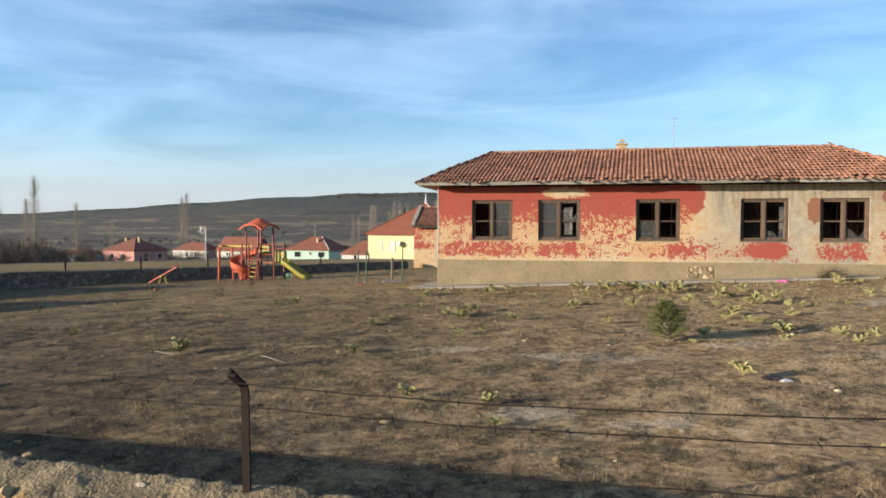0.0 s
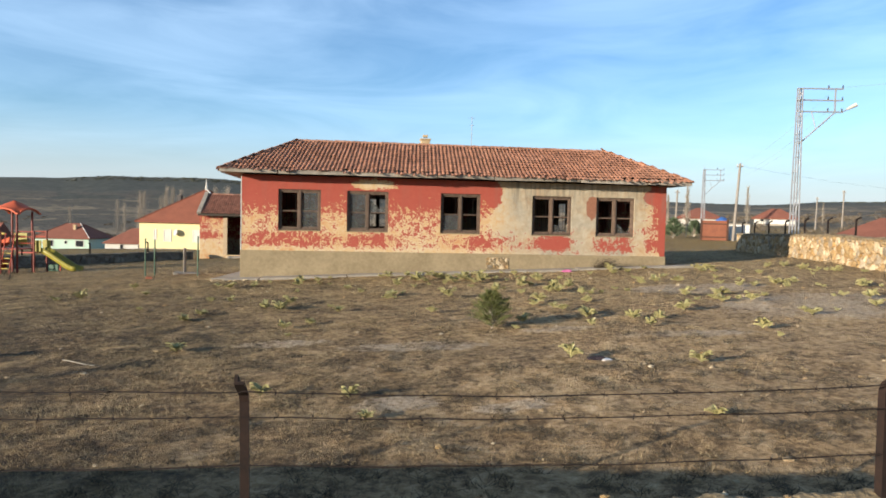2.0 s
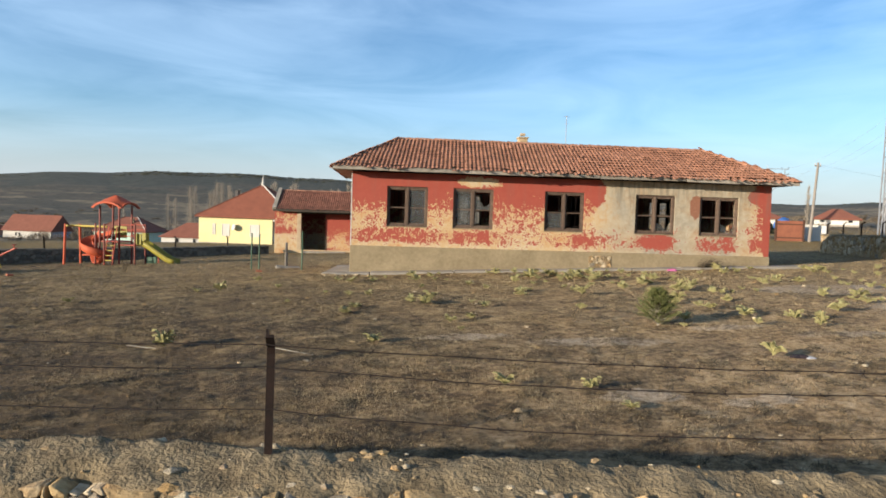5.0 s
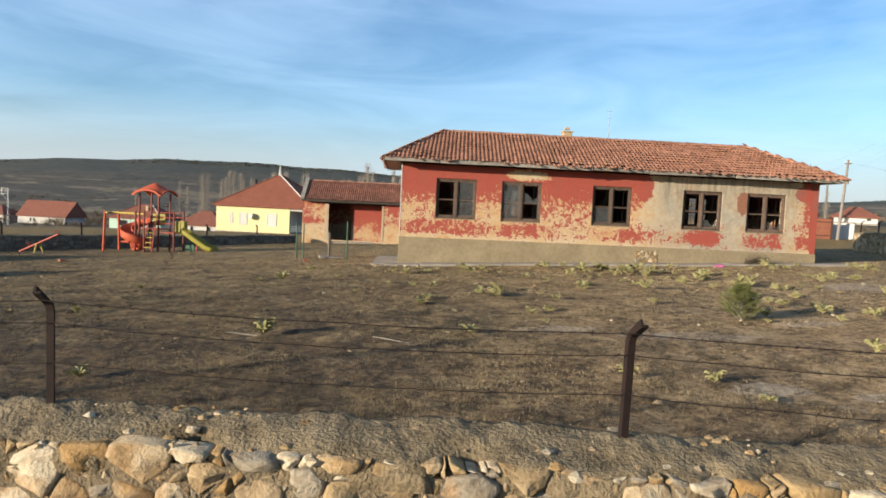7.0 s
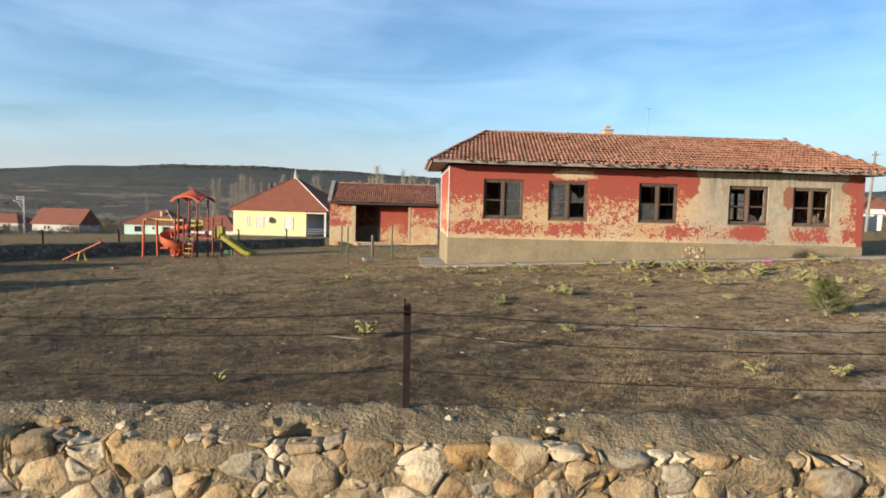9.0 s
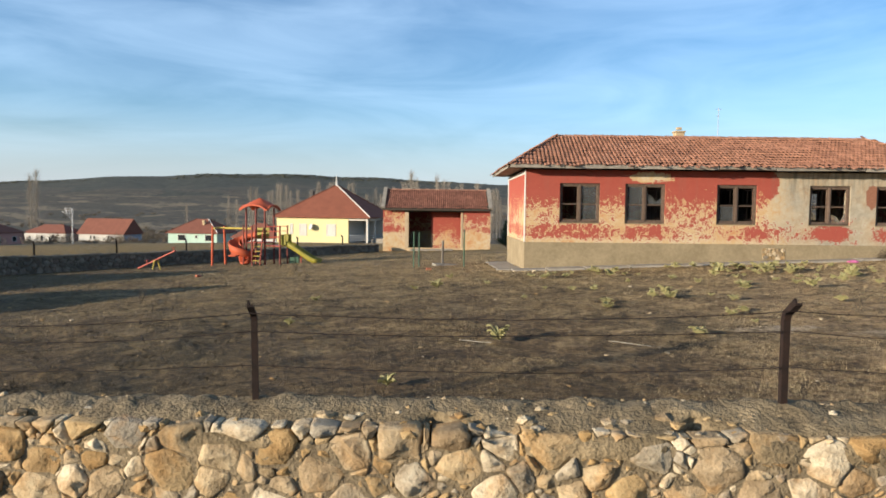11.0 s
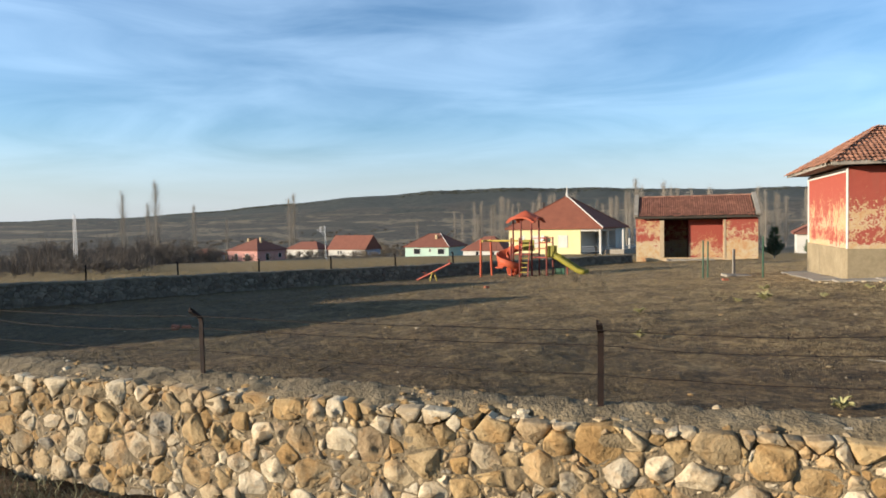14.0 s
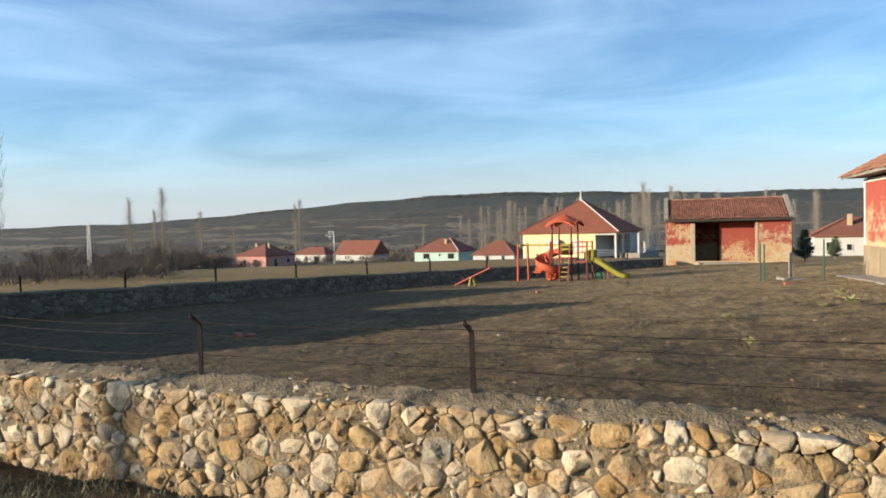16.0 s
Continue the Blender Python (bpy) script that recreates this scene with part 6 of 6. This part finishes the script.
def clump_field(name, xs, ys, wid, hei, material, label, rs, jag=0.5):
    """Many small uneven clumps of growth as one object."""
    n = len(xs)
    zs = ground_z(xs, ys)
    v = ICO_V[None] * (1 + jag * (rs.rand(n, len(ICO_V), 1) - 0.5))
    v = v * np.stack([wid, wid, hei * 0.6], -1)[:, None, :]
    v = v + np.stack([xs, ys, zs + hei * 0.42], -1)[:, None, :]
    f = ICO_F[None] + (np.arange(n) * len(ICO_V))[:, None, None]
    ob = data_part(name, v.reshape(-1, 3).tolist(), f.reshape(-1, 3).tolist(), material, smooth=True)
    tagged(ob, label, "trees" if "wood" in name else "shrubs", kind="stuff")


def twig_field(name, xs, ys, wid, hei, label, rs, tw, material=None, twigs=26):
    """Many leafless bushes as one object."""
    V, F = [], []
    for x, y, w, h in zip(xs, ys, wid, hei):
        base = Vector((x, y, gz(x, y)))
        for k in range(twigs):
            a = base + Vector((0.25 * w * rs.randn(), 0.25 * w * rs.randn(), h * 0.5 * rs.rand()))
            sliver(V, F, a, a + Vector((0.5 * w * rs.randn(), 0.5 * w * rs.randn(), h * (0.25 + 0.35 * rs.rand()))), tw, rs)
    tagged(data_part(name, V, F, material or M_BRUSH), label, "shrubs", kind="stuff")


def polar_spots(rs, n, b0, b1, r0, r1, power=1.0):
    b = np.radians(b0 + (b1 - b0) * rs.rand(n))
    r = r0 + (r1 - r0) * rs.rand(n) ** power
    return EYE_MID[0] + r * np.sin(b), EYE_MID[1] + r * np.cos(b), r


def thin_out(rs, x, y, scale, cut):
    k = np.array([noise.noise(Vector((a * scale, b * scale, 0.5))) for a, b in zip(x, y)]) + 0.35 * (rs.rand(len(x)) - 0.5)
    return k > cut


x, y, r = polar_spots(rst, 2600, -62, 48, 1480, 1640)
keep = thin_out(rst, x, y, 0.004, -0.16)
x, y = x[keep], y[keep]
clump_field("far_pine_wood", x, y, 3.0 + 3.0 * rst.rand(len(x)), 0.4 + 0.6 * rst.rand(len(x)), M_WOOD, "dark pine wood along the hill crest", rst, 0.35)
x, y, r = polar_spots(rst, 1500, -62, 48, 260, 700)
keep = thin_out(rst, x, y, 0.012, 0.05)
x, y = x[keep], y[keep]
twig_field("far_scrub", x, y, 1.5 + 2.0 * rst.rand(len(x)), 1.0 + 2.0 * rst.rand(len(x)), "brown winter scrub and hedges on the slopes", rst, 0.16)
x, y, r = polar_spots(rst, 900, -60, -14, 185, 300)
keep = thin_out(rst, x, y, 0.03, -0.05)
x, y = x[keep], y[keep]
twig_field("village_scrub", x, y, 1.0 + 1.3 * rst.rand(len(x)), 1.2 + 2.6 * rst.rand(len(x)), "bare brown bushes and fruit trees among the village houses", rst, 0.05)
x, y, r = polar_spots(rst, 170, -56, -44, 62, 120)
twig_field("hedge_scrub", x, y, 0.6 + 0.9 * rst.rand(len(x)), 1.0 + 1.8 * rst.rand(len(x)), "bare tangled hedge beyond the far wall", rst, 0.022, M_THICKET, 40)
x, y, r = polar_spots(rst, 420, -62, -37, 125, 215)
keep = thin_out(rst, x, y, 0.03, -0.12) & (rst.rand(len(x)) < np.interp(np.degrees(np.arctan2(x - EYE_MID[0], y - EYE_MID[1])), [-46, -37], [1.0, 0.35]))
x, y = x[keep], y[keep]
twig_field("far_thicket", x, y, 1.5 + 1.8 * rst.rand(len(x)), 2.5 + 4.5 * rst.rand(len(x)), "dark tangle of bare trees beyond the straw field", rst, 0.035, M_THICKET, 90)
x, y, r = polar_spots(rst, 500, 22, 45, 70, 330)
keep = thin_out(rst, x, y, 0.03, 0.02)
x, y = x[keep], y[keep]
twig_field("slope_scrub", x, y, 0.4 + 0.7 * rst.rand(len(x)), 0.5 + 1.0 * rst.rand(len(x)), "brown scrub on the slope beyond the wall", rst, 0.03)


def conifer(h, width, seed, n, needle, material, label, name="pine_tree", nw=0.004):
    rs = np.random.RandomState(seed)
    t = thing(name, 0, 0, 0, label, "tree", "conifers")
    part("trunk", tubes(((0, 0, -0.1), (0, 0, h * 0.9), h * 0.025, h * 0.006), sides=7), M_BARK, t)
    V, F, B, BF = [], [], [], []
    for i in range(n):
        q = rs.rand() ** 1.1
        z = h * (0.06 + 0.8 * q)
        a = rs.rand() * 6.283
        reach = width * (1 - q * 0.8) * (0.55 + 0.5 * rs.rand())
        a0 = Vector((0, 0, z))
        b0 = Vector((math.cos(a) * reach, math.sin(a) * reach, z + reach * (0.25 + 0.5 * rs.rand())))
        sliver(B, BF, a0, b0, nw * 1.6, rs)
        m = 26
        for k in range(m):
            c = a0.lerp(b0, 0.25 + 0.78 * k / m)
            d = (b0 - a0).normalized() * 0.7 + Vector((rs.rand() - 0.5, rs.rand() - 0.5, rs.rand() - 0.3)) * 1.6
            sliver(V, F, c, c + d.normalized() * needle * (0.6 + 0.7 * rs.rand()), nw, rs)
    data_part("branches", B, BF, M_TWIG, t)
    data_part("crown", V, F, material, t, "dense green needles")
    return t


pine = conifer(0.78, 0.52, 7, 210, 0.085, M_NEEDLE, "small bushy green pine seedling in dry grass")
pine.matrix_basis = pose(6.48, -11.9, gz(6.48, -11.9) - 0.03, 0, 0, 20)
bx, by = at_bearing(8.9, 57)
cn = conifer(2.7, 0.9, 17, 120, 0.2, M_FIR, "dark green pine beside the outbuilding", nw=0.02)
cn.matrix_basis = pose(bx, by, gz(bx, by))
bx, by = at_bearing(11.3, 80)
cn = conifer(2.6, 0.9, 18, 130, 0.22, M_FIR, "young dark fir beyond the outbuilding", nw=0.02)
cn.matrix_basis = pose(bx, by, gz(bx, by))
for k, (b, r, h) in enumerate(((26.0, 56, 1.7), (27.6, 60, 1.5))):
    bx, by = at_bearing(b, r, 4.4, -23.7)
    cn = conifer(h, 1.0, 27 + k, 130, 0.2, M_FIR, "dark evergreen bush beside the rusty gate", nw=0.02)
    cn.matrix_basis = pose(bx, by, gz(bx, by))

# ---- yard plants and litter ----
M_GRASS = None


def grass_material():
    m, t, b, co = begin("dry_grass_blades", 0.9)
    rnd = t.nodes.new("ShaderNodeNewGeometry").outputs["Random Per Island"]
    patch = noise_node(t, co, 0.7, 4.0, 0.6)
    sp = t.nodes.new("ShaderNodeSeparateXYZ")
    t.links.new(co, sp.inputs[0])
    east = math_node(t, "MULTIPLY", math_node(t, "ADD", sp.outputs["X"], 11.0), 0.02)
    v = math_node(t, "ADD", math_node(t, "ADD", math_node(t, "MULTIPLY", rnd, 0.5), math_node(t, "MULTIPLY", patch, 0.35)), math_node(t, "MINIMUM", math_node(t, "MAXIMUM", east, 0.0), 0.3))
    t.links.new(ramp_node(t, v, [(0.15, (0.045, 0.032, 0.015)), (0.38, (0.12, 0.086, 0.042)), (0.6, (0.25, 0.185, 0.095)), (0.95, (0.4, 0.31, 0.18))]), b.inputs["Base Color"])
    return m


def green_grass_material():
    return plain("green_verge_grass", (0.09, 0.09, 0.04), (0.34, 0.29, 0.15), 8.0, 0.85, bump=0, vary="island", spread=0.5)


M_GRASS = grass_material()
M_VERGE = green_grass_material()
M_LEAF = plain("mullein_leaf", (0.22, 0.21, 0.085), (0.5, 0.44, 0.2), 14.0, 0.85, bump=0.2, vary="island", spread=0.3)
M_DEADMAT = plain("dead_mat_stems", (0.05, 0.038, 0.024), (0.13, 0.1, 0.062), 5.0, 0.95, bump=0, vary="island", spread=0.45)
M_STALK = plain("dead_stalk", (0.06, 0.045, 0.03), (0.14, 0.11, 0.07), 9.0, 0.9)


def blades(name, xs, ys, hgt, wid, material, label, rs):
    n = len(xs)
    zs = ground_z(xs, ys) - 0.01
    a = rs.rand(n) * 2 * np.pi
    lean = hgt * (0.2 + 0.9 * rs.rand(n))
    la = rs.rand(n) * 2 * np.pi
    v = np.empty((n, 3, 3))
    v[:, 0] = np.stack([xs + np.cos(a) * wid, ys + np.sin(a) * wid, zs], -1)
    v[:, 1] = np.stack([xs - np.cos(a) * wid, ys - np.sin(a) * wid, zs], -1)
    v[:, 2] = np.stack([xs + np.cos(la) * lean, ys + np.sin(la) * lean, zs + hgt], -1)
    f = np.arange(n * 3).reshape(n, 3)
    ob = data_part(name, v.reshape(-1, 3).tolist(), f.tolist(), material)
    tagged(ob, label, "grass", kind="stuff")


def yard_grass():
    rs = np.random.RandomState(101)
    n = 90000
    b = np.radians(-54 + 97 * rs.rand(n))
    r = 3.6 + 40 * rs.rand(n) ** 1.5
    cx, cy = EYE_MID[0] + r * np.sin(b) + 12 * (rs.rand(n) - 0.5), EYE_MID[1] + r * np.cos(b)
    dens = np.array([noise.noise(Vector((x * 0.5, y * 0.5, 2.2))) + 0.6 * noise.noise(Vector((x * 1.7, y * 1.7, 5.1))) for x, y in zip(cx, cy)])
    keep = (cy > -20.2 - 0.0775 * (cx + 8.8)) & (dens + 0.9 * (rs.rand(n) - 0.5) > -0.15) & ~((cx > -0.9) & (cx < 16.4) & (cy > -0.75) & (cy < 7)) & (cy < 25.5)
    cx, cy, dens = cx[keep], cy[keep], dens[keep]
    k = 7
    xs = (cx[:, None] + 0.05 * rs.randn(len(cx), k)).ravel()
    ys = (cy[:, None] + 0.05 * rs.randn(len(cx), k)).ravel()
    d = np.hypot(xs - EYE_MID[0], ys - EYE_MID[1])
    hg = (0.012 + 0.028 * rs.rand(len(xs)) + 0.03 * np.repeat(np.clip(dens, 0, 1), k)) * (1 + 0.6 * (rs.rand(len(xs)) < 0.05))
    blades("dry_grass", xs, ys, hg, 0.001 + 0.0002 * d, M_GRASS, "short dry brown winter grass across the yard", rs)
    n = 20000
    xs = -17 + 10 * rs.rand(n)
    ys = -20.66 - 0.0775 * (xs + 8.8) - 1.7 * rs.rand(n) ** 0.8
    cl = np.array([noise.noise(Vector((x * 1.5, y * 1.5, 8.2))) for x, y in zip(xs, ys)])
    ok = cl + 0.6 * rs.rand(n) > 0.1
    xs, ys = xs[ok], ys[ok]
    blades("verge_grass", xs, ys, 0.03 + 0.09 * rs.rand(len(xs)), 0.005 + 0 * xs, M_VERGE, "tufts of green and dry grass along the verge", rs)


yard_grass()


def mullein_mesh(seed, stem=False):
    rs = np.random.RandomState(seed)
    V, F = [(0.0, 0.0, 0.015)], []
    n = rs.randint(22, 32)
    for i in range(n):
        a = i * 2.4 + 0.5 * rs.rand()
        l = 0.12 * (0.5 + 0.7 * rs.rand())
        w = l * (0.13 + 0.07 * rs.rand())
        up = 0.3 + 1.0 * rs.rand()
        o = len(V)
        ca, sa = math.cos(a), math.sin(a)
        for f, ww in ((0.08, 0.3), (0.3, 0.9), (0.62, 1.0), (0.86, 0.6), (1.0, 0.05)):
            rad = l * f
            z = 0.02 + l * up * (1.5 * f - 0.95 * f * f)
            for s, dz in ((-1, 0.012), (0, 0.0), (1, 0.012)):
                V.append((ca * rad - sa * s * w * ww, sa * rad + ca * s * w * ww, z + dz))
        F += [(0, o + 1, o), (0, o + 2, o + 1)]
        for k in range(4):
            for j in range(2):
                F.append((o + 3 * k + j, o + 3 * k + j + 1, o + 3 * k + j + 4, o + 3 * k + j + 3))
    me = bpy.data.meshes.new("leaf_rosette")
    me.from_pydata(V, [], F)
    me.materials.append(M_LEAF)
    return me


def weeds():
    rs = np.random.RandomState(71)
    meshes = [mullein_mesh(200 + k) for k in range(5)]
    spots = [(2.95, -15.97, 1.0), (3.96, -16.12, 1.0), (4.15, -16.97, 0.8), (-2.06, -12.97, 1.5), (-3.79, -5.29, 1.1), (0.74, -9.06, 1.2), (2.33, -8.63, 1.4), (3.12, -10.62, 1.1), (4.77, -7.15, 1.2), (6.27, -7.58, 1.5), (9.29, -11.62, 1.1), (10.75, -10.78, 1.5), (8.69, -15.29, 1.2), (7.05, -14.7, 1.3), (12.76, -9.93, 1.3), (9.27, -12.44, 1.0), (12.96, -8.45, 1.3), (6.72, -2.45, 1.4), (-3.75, -15.65, 1.0), (-6.12, -10.76, 1.0), (-6.22, -7.37, 1.1), (0.56, -9.77, 1.1), (1.98, -8.46, 1.2), (7.6, -17.6, 0.9), (6.6, -2.6, 2.2), (7.3, -3.1, 1.9), (5.9, -2.9, 2.0), (6.9, -3.8, 1.7), (8.0, -2.2, 1.8), (5.2, -4.2, 1.6)]
    while len(spots) < 230:
        x, y = -4 + 24 * rs.rand(), -14 + 13 * rs.rand()
        if rs.rand() < (0.15 + 0.85 * smooth(-1, 9, x)) * (0.35 + 0.65 * smooth(-14, -5, y)) and noise.noise(Vector((x * 0.4, y * 0.4, 3))) > -0.15:
            spots.append((x, y, 0.55 + 1.0 * rs.rand() ** 1.6))
    for x, y, sc in spots:
        ob = new("mullein_weed", meshes[rs.randint(5)])
        ob.matrix_basis = Matrix.LocRotScale((x, y, gz(x, y) - 0.01), Euler((0.2 * (rs.rand() - 0.5), 0.2 * (rs.rand() - 0.5), 6.28 * rs.rand())), Vector((sc, sc, sc * (1.0 + 0.7 * rs.rand()))))
        tagged(ob, "pale yellow-green mullein rosette in dry grass", "weed", "mullein weeds")
    for x, y, h in ((5.07, -11.33, 0.42), (13.4, -6.2, 0.5), (-7.5, -2.0, 0.5), (-11.0, -6.5, 0.45), (-9.0, 3.0, 0.6), (18.6, -7.0, 0.7), (19.6, -3.5, 0.8), (20.4, 0.5, 0.6)):
        V, F = [], []
        for k in range(26):
            a0 = Vector((0.04 * rs.randn(), 0.04 * rs.randn(), h * 0.6 * rs.rand() * (k > 3)))
            sliver(V, F, a0, a0 + Vector((0.12 * rs.randn(), 0.12 * rs.randn(), h * (0.3 + 0.5 * rs.rand()))), 0.006, rs)
        ob = data_part("dead_weed", V, F, M_STALK)
        ob.matrix_basis = pose(x, y, gz(x, y) - 0.02)
        tagged(ob, "dead brown weed stalks standing in the grass", "weed", "dead weeds")
    V, F = [], []
    for k in range(260):
        a0 = Vector((0.1 * rs.randn(), 0.06 * rs.randn(), 0.0))
        sliver(V, F, a0, a0 + Vector((0.35 + 0.4 * rs.randn() * 0.7, -0.1 + 0.15 * rs.randn(), 0.2 + 0.28 * rs.rand())), 0.006, rs)
    ob = data_part("dry_shrub", V, F, M_STALK)
    ob.matrix_basis = pose(12.7, -0.55, gz(12.7, -0.55) + 0.02)
    tagged(ob, "dark leafless shrub leaning against the school plinth", "shrub")

    # low dead growth in dark mats
    V, F = [], []
    n = 0
    while n < 1500:
        x, y = -12 + 24 * rs.rand(), -19.6 + 12 * rs.rand() ** 1.5
        if noise.noise(Vector((x * 0.45, y * 0.45, 6.5))) + 0.35 * noise.noise(Vector((x * 1.6, y * 1.6, 1.5))) < 0.02:
            continue
        n += 1
        z, w = gz(x, y), 0.05 + 0.07 * rs.rand()
        for k in range(22):
            a0 = Vector((x + w * rs.randn() * 0.6, y + w * rs.randn() * 0.6, z - 0.005))
            sliver(V, F, a0, a0 + Vector((w * rs.randn() * 0.7, w * rs.randn() * 0.7, 0.02 + 0.07 * rs.rand())), 0.0032, rs)
    tagged(data_part("dead_low_growth", V, F, M_DEADMAT), "dark mats of dead low growth in the yard grass", "dry plants", kind="stuff")


weeds()


def litter():
    rs = np.random.RandomState(90)
    M_PALEWOOD = plain("bleached_stick", (0.3, 0.26, 0.2), (0.45, 0.4, 0.32), 12.0, 0.9)
    for (xa, ya), (xb, yb) in (((-0.3, -13.3), (0.4, -13.78)), ((-2.75, -12.75), (-2.2, -12.95))):
        bm = bmesh.new()
        pts = [Vector((xa + (xb - xa) * f, ya + (yb - ya) * f, gz(xa, ya) + 0.02 + 0.004 * math.sin(f * 7))) for f in np.linspace(0, 1, 7)]
        sweep(bm, pts, [(0.007 * math.cos(a), 0.007 * math.sin(a)) for a in np.linspace(0, 6.283, 7)[:-1]])
        tagged(part("stick", bm, M_PALEWOOD), "bleached dry stick lying in the grass", "stick", "fallen sticks")
    M_RAGD = plain("dark_cloth", (0.015, 0.014, 0.016), (0.05, 0.03, 0.035), 9.0, 0.9)
    M_RAGW = plain("white_cloth", (0.55, 0.52, 0.5), (0.7, 0.68, 0.66), 9.0, 0.9)
    rag = thing("discarded_rag", 7.4, -14.8, gz(7.4, -14.8), "crumpled dark and white rag on the ground", "rag")
    for nm, m, dx, sc in (("dark_cloth", M_RAGD, 0, 1.0), ("white_cloth", M_RAGW, 0.09, 0.7)):
        bm = bmesh.new()
        bmesh.ops.create_icosphere(bm, subdivisions=3, radius=0.085 * sc)
        for v in bm.verts:
            k = 1 + 0.6 * noise.noise(v.co * 14 + Vector((dx * 30, 0, 0)))
            v.co = Vector((v.co.x * 1.5 * k + dx, v.co.y * k - 0.03 * (dx > 0), abs(v.co.z) * 0.55 * k))
        part(nm, bm, m, rag)
    M_BRICKRED = plain("broken_red_brick", (0.4, 0.12, 0.06), (0.55, 0.2, 0.11), 15.0, 0.9)
    for k, (x, y) in enumerate(((-18.7, -8.9), (-18.45, -8.75), (-18.95, -8.6), (-12.2, 1.0), (-3.5, 1.5))):
        ob = part("brick_fragment", boxes(((0, 0, 0.05), (0.2 + 0.05 * rs.rand(), 0.11, 0.08), pose(0, 0, 0, 10, 12 * rs.rand(), 90 * rs.rand())), bevel=0.012), M_BRICKRED)
        ob.matrix_basis = pose(x, y, gz(x, y) - 0.01)
        tagged(ob, "broken red brick fragment in the grass", "brick", "brick fragments")
    M_PINKRAG = plain("pink_plastic", (0.5, 0.1, 0.25), (0.62, 0.2, 0.35), 9.0, 0.5)
    bm = bmesh.new()
    bmesh.ops.create_icosphere(bm, subdivisions=2, radius=0.13)
    for v in bm.verts:
        v.co = Vector((v.co.x * 1.5, v.co.y, abs(v.co.z) * 0.7)) * (1 + 0.5 * noise.noise(v.co * 11))
    ob = part("pink_bag", bm, M_PINKRAG)
    ob.matrix_basis = pose(11.4, -0.95, gz(11.4, -0.95))
    tagged(ob, "crumpled pink plastic bag by the school wall", "plastic bag")
    # loose pale stones
    n = 900
    xs, ys = -20 + 42 * rs.rand(n), -20.3 + 20 * rs.rand(n)
    kk = rs.rand(n) < 0.25 + 0.75 * smooth(-4, 10, xs)
    xs, ys = xs[kk], ys[kk]
    sz = 0.012 + 0.035 * rs.rand(len(xs)) ** 3
    v = ICO_V[None] * (1 + 0.6 * (rs.rand(len(xs), len(ICO_V), 1) - 0.5)) * np.stack([sz * 1.3, sz, sz * 0.6], -1)[:, None, :]
    v = v + np.stack([xs, ys, ground_z(xs, ys) + sz * 0.3], -1)[:, None, :]
    f = ICO_F[None] + (np.arange(len(xs)) * len(ICO_V))[:, None, None]
    tagged(data_part("loose_stones", v.reshape(-1, 3).tolist(), f.reshape(-1, 3).tolist(), M_STONE_REST), "small pale stones scattered over the yard", "stones", kind="stuff")
    # rubble at the corner of the apron
    for k in range(14):
        x, y = -0.9 + 1.6 * rs.rand(), -1.1 + 0.6 * rs.rand()
        got = stone_shape(rs, [(0.07 * math.cos(a) * (0.7 + 0.6 * rs.rand()), 0.05 * math.sin(a)) for a in np.linspace(0, 6.283, 7)[:-1]], 0.002, 0.05, 0.03)
        if got:
            ob = data_part("fallen_stone", [(u, v2, -d + 0.02) for u, d, v2 in got[0]], got[1], M_STONE)
            ob.matrix_basis = pose(x, y, gz(x, y), 0, 0, 360 * rs.rand())
            tagged(ob, "loose pale stone near the school corner", "stone", "fallen stones")


litter()
